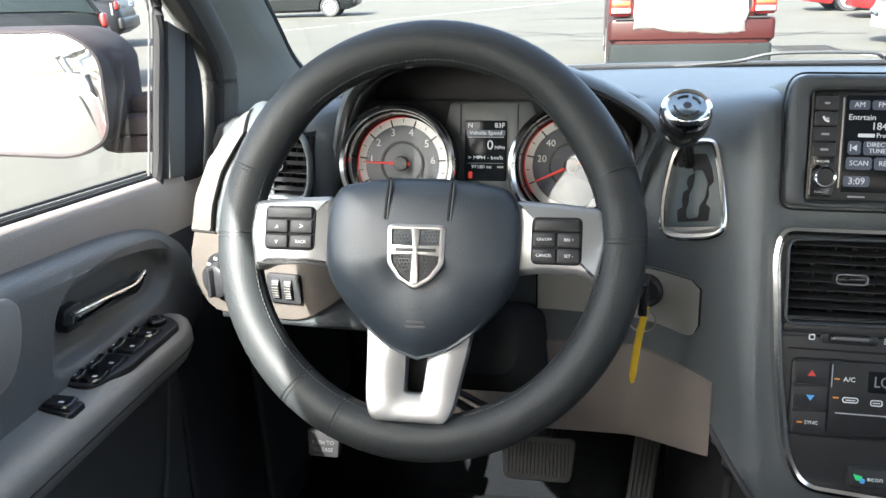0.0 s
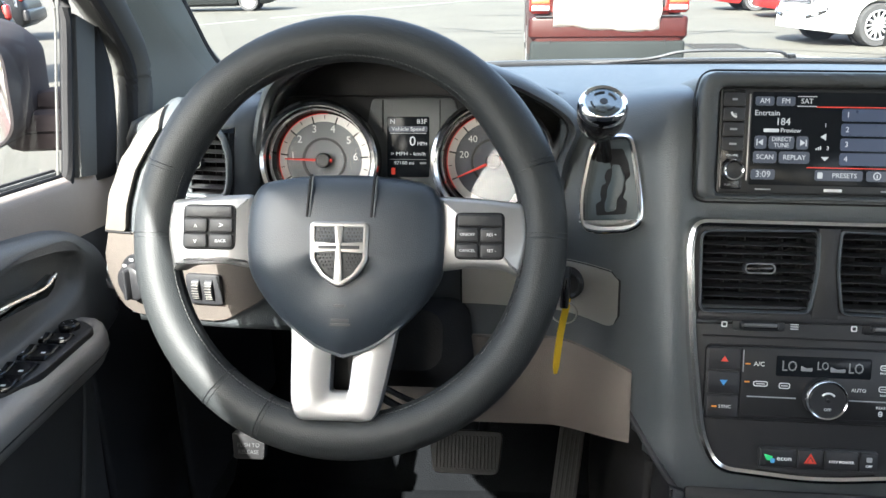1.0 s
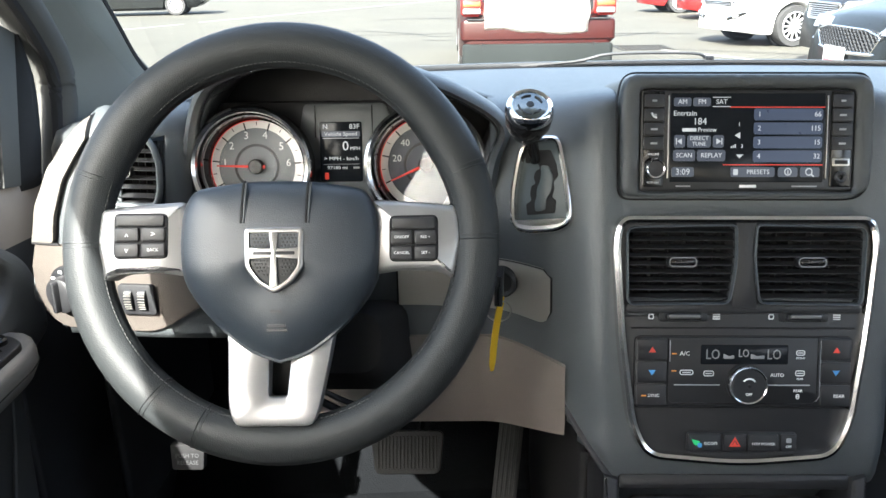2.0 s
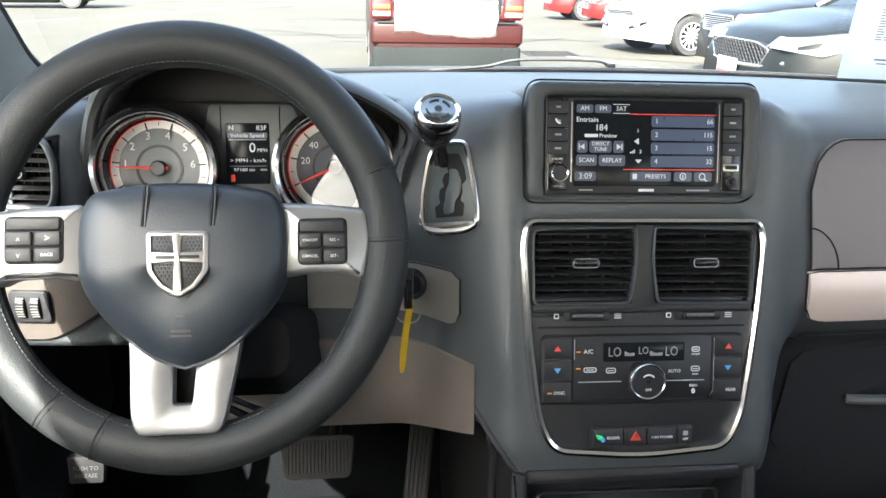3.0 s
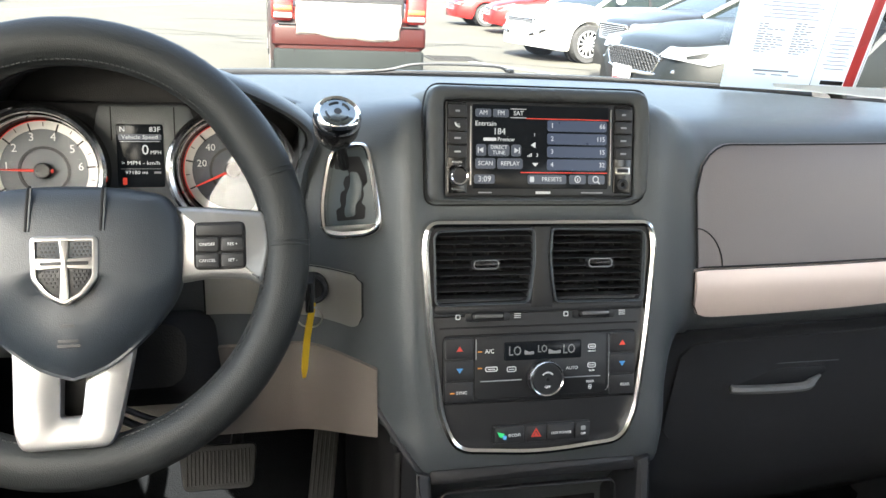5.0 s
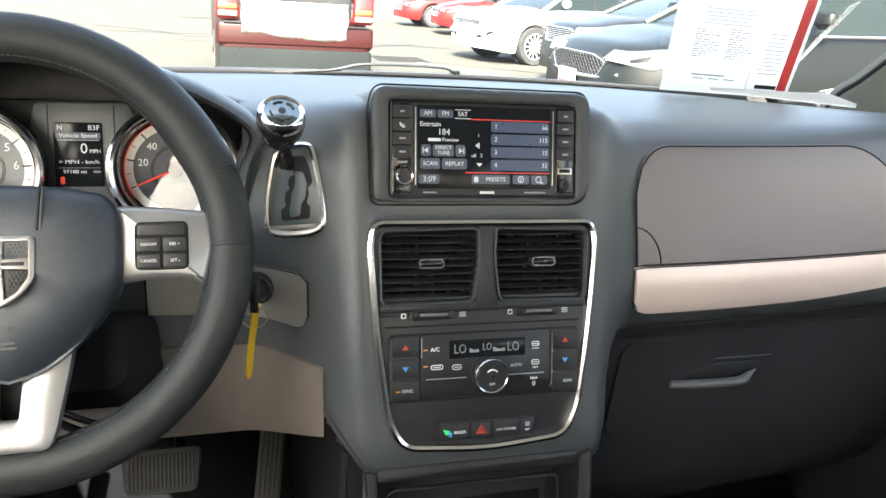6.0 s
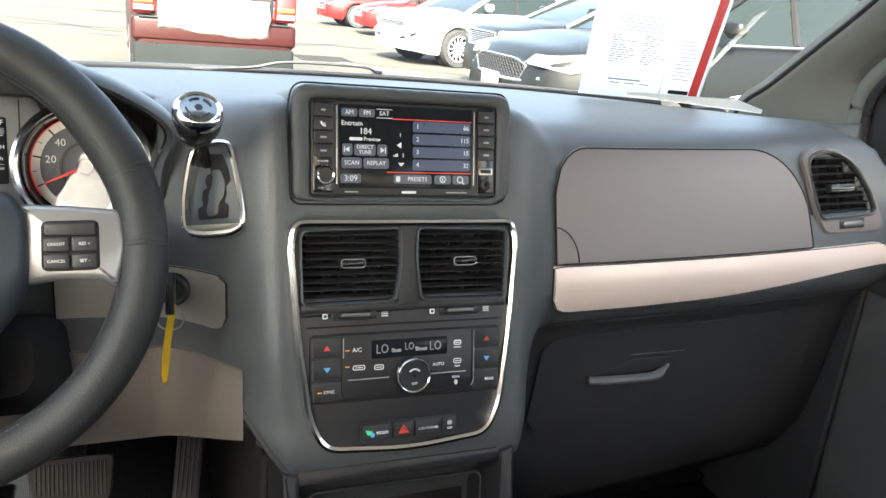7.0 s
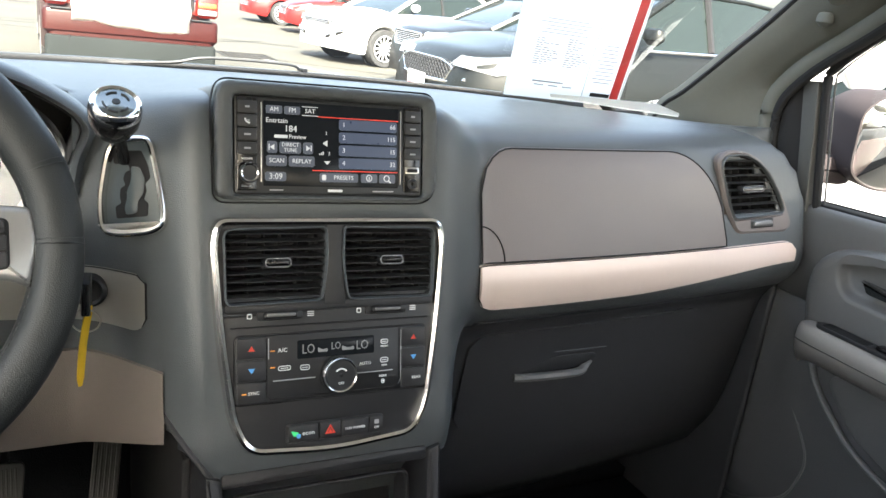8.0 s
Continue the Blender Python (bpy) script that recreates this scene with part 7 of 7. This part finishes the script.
    part("lower_intake", loft([[(L - 0.12 + o - 0.12 * (abs(y) / W) ** 2, y, z) for y, z in rounded([(-W * 0.5, 0.40), (W * 0.5, 0.40), (W * 0.42, 0.30), (-W * 0.42, 0.30)], 0.03)] for o in (0.0, 0.12)]), M_GRILLE, c)
    part("sill", box(base - 2 * wheel_r * 1.2, width * 0.9, 0.10, 0.02, ((xf + xr) / 2, 0, 0.22)), M_GRILLE, c)
    part("rear_bumper", box(0.14, width * 0.94, 0.26, 0.05, (-L + 0.02, 0, 0.50)), colour, c)
    return c


RED = paint("deep_red_paint", (0.024, 0.0052, 0.0044), 0.0, 0.05, 0.15)
BRIGHT = paint("bright_red_paint", (0.16, 0.010, 0.010), 0.0, 0.1, 0.3)
WHITEP = paint("white_paint", (0.66, 0.66, 0.65), 0.0)
NAVY = paint("dark_blue_grey_paint", (0.007, 0.008, 0.008), 0.0, 0.06, 0.16)
BLACKP = paint("black_paint", (0.010, 0.010, 0.011), 0.0, 0.05, 0.3)

red = car(pose(1.21, 9.0 + 2.42, 0, 0, 0, 90), RED, "deep red sedan seen from behind with its boot lid open", 4.84, 1.86, 1.45, deck=1.00)
part("boot_opening", box(0.30, 1.28, 0.30, 0.02, (-2.34, 0, 0.98)), M_HOLE, red, "dark open boot")
part("open_boot_lid", loft([[(-2.05 + dx, y, 1.10 + dz) for y in (-0.60, -0.3, 0, 0.3, 0.60)] for dx, dz in ((0, 0), (-0.12, 0.40), (-0.20, 0.72))], closed=False), RED, red, solid=0.03)
part("bumper_skin", box(0.12, 1.84, 0.28, 0.05, (-2.43, 0, 0.60)), RED, red)
part("bumper_strip", tube([(-2.492, -0.84 + 0.168 * i, 0.735) for i in range(11)], 0.012, 6), M_GRILLE, red)
part("lower_valance", box(0.12, 1.80, 0.34, 0.04, (-2.44, 0, 0.29)), M_VALANCE, red, "dark lower bumper")
for s in (-1, 1):
    lamp = part("tail_lamp", box(0.10, 0.25, 0.34, 0.03, (-2.44, s * 0.79, 0.94)), M_TAILL, red, "red and clear tail lamp")
    part("clear_lens", box(0.02, 0.21, 0.06, 0.008, (-2.492, s * 0.785, 0.83)), M_HEADL, lamp)
    part("amber_lens", box(0.02, 0.21, 0.06, 0.008, (-2.492, s * 0.785, 0.91)), M_AMBER, lamp)
    part("bumper_joint", tube([(-2.494, s * 0.66, 0.47), (-2.494, s * 0.66, 0.36)], 0.008, 5), M_GRILLE, red)
cloth = thing("white_sheet", None, "white plastic sheet draped over the red car's open boot edge", "sheet")
rows = []
for j in range(9):
    row = []
    for i in range(17):
        u = i / 16
        drop = 0.625 - 0.085 * u + 0.008 * math.sin(u * 9) + 0.004 * math.sin(31 * u) + 0.05 * smooth01(u, 0.95, 1.0)
        z = 0.99 + (drop - 0.99) * j / 8
        row.append((0.57 + 1.23 * u + 0.006 * math.sin(j * 1.3 + 3 * u) + 0.012 * (j / 8) * (0.5 - u), 8.90 - 0.04 * math.sin(j * 0.5) - 0.012 * math.sin(17 * u + j), z))
    rows.append(row)
part("sheet", sheet(rows), M_PAPER, cloth, solid=0.004)

white_sedan = car(pose(4.80 + 2.37, 13.55 + 0.50, 0, 0, 0, 192), WHITEP, "white sedan parked in the row with multi-spoke alloy wheels", 4.85, 1.85, 1.47, hood=0.96, nose=0.75)
for s in (-1, 1):
    pocket = [(2.425, 0.36, 0.425), (2.430, 0.36, 0.475), (2.400, 0.60, 0.575), (2.285, 0.725, 0.610), (2.290, 0.722, 0.545), (2.405, 0.60, 0.465)]
    fog = part("fog_lamp_recess", loft([[(x + o * 0.8, s * (y + o * 0.5), z) for x, y, z in pocket] for o in (-0.05, 0.022)]), M_GRILLE, white_sedan, "dark fog lamp recess")
    part("fog_lamp_trim", tube([(2.450, s * 0.40, 0.462), (2.425, s * 0.60, 0.530), (2.320, s * 0.740, 0.575)], 0.013, 6), M_CHROME, fog)
    part("fog_lamp", lathe([(0.0, 0.0), (0.045, 0.0), (0.04, 0.02), (0.0, 0.03)], 16), M_HEADL, fog, m=Matrix.Translation((2.410, s * 0.605, 0.505)) @ pose(0, 0, 0, 0, 65, s * 30))
car(pose(4.90 + 2.30, 9.75, 0, 0, 0, 180), BLACKP, "black car parked in the row behind a dark sedan", 4.6, 1.80, 1.52, hood=1.03, nose=0.86, deck=1.08)
dark_sedan = car(pose(3.05 + 2.45, 5.25, 0, 0, 0, 180), NAVY, "dark blue grey sedan with a mesh grille and chrome edging", 4.9, 1.88, 1.62, hood=1.08, nose=0.90, deck=1.16, wheel_r=0.36, mesh=True)
plate = part("plate", box(0.015, 0.31, 0.14, 0.004, (2.475, -0.10, 0.645)), M_WHITE, dark_sedan, "white plate with a red bar")
part("plate_bar", box(0.004, 0.27, 0.030, 0.001, (2.4845, -0.10, 0.605)), M_REDINK, plate)
part("bumper_edge", tube(spline([(2.40, -0.62, 0.74), (2.44, -0.40, 0.70), (2.47, 0.0, 0.685), (2.44, 0.40, 0.70), (2.40, 0.62, 0.74)], 5), 0.014, 6), M_CHROME, dark_sedan)
car(pose(6.2 + 2.3, 20.8, 0, 0, 0, 176), BRIGHT, "bright red car far down the row", 4.5, 1.82, 1.48)
car(pose(5.9 + 2.3, 24.6, 0, 0, 0, 182), BRIGHT, "bright red hatchback at the far end of the row", 4.3, 1.78, 1.50)
estate = car(pose(-12.2, 15.0, 0, 0, 0, 200), BLACKP, "black estate car parked across the lot", 4.7, 1.85, 1.6, suv=True)
car(pose(-10.6, 27.5, 0, 0, 0, 190), NAVY, "dark car parked far across the lot", 4.6, 1.82, 1.5)
suv = car(pose(-8.2, 7.9, 0, 0, 0, 215), NAVY, "dark grey estate seen from behind beside the lot", 4.7, 1.86, 1.65, suv=True, hood=1.05)
car(pose(3.20, -0.18, 0, 0, 0, 90), WHITEP, "white van parked alongside", 4.8, 1.86, 1.72, hood=1.12, nose=0.92, deck=1.16, suv=True)
for c, back, z in ((suv, -2.41, 0.98), (estate, -2.41, 0.92)):
    pp = part("plate", box(0.015, 0.34, 0.15, 0.004, (back, 0.0, z)), M_WHITE, c, "white plate with plain bars")
    part("plate_bar", box(0.004, 0.25, 0.035, 0.001, (back - 0.009, 0.0, z - 0.025)), M_REDINK if c is suv else M_BLUEINK, pp)
    part("plate_bar", box(0.004, 0.22, 0.025, 0.001, (back - 0.009, 0.0, z + 0.035)), M_GREY, pp)
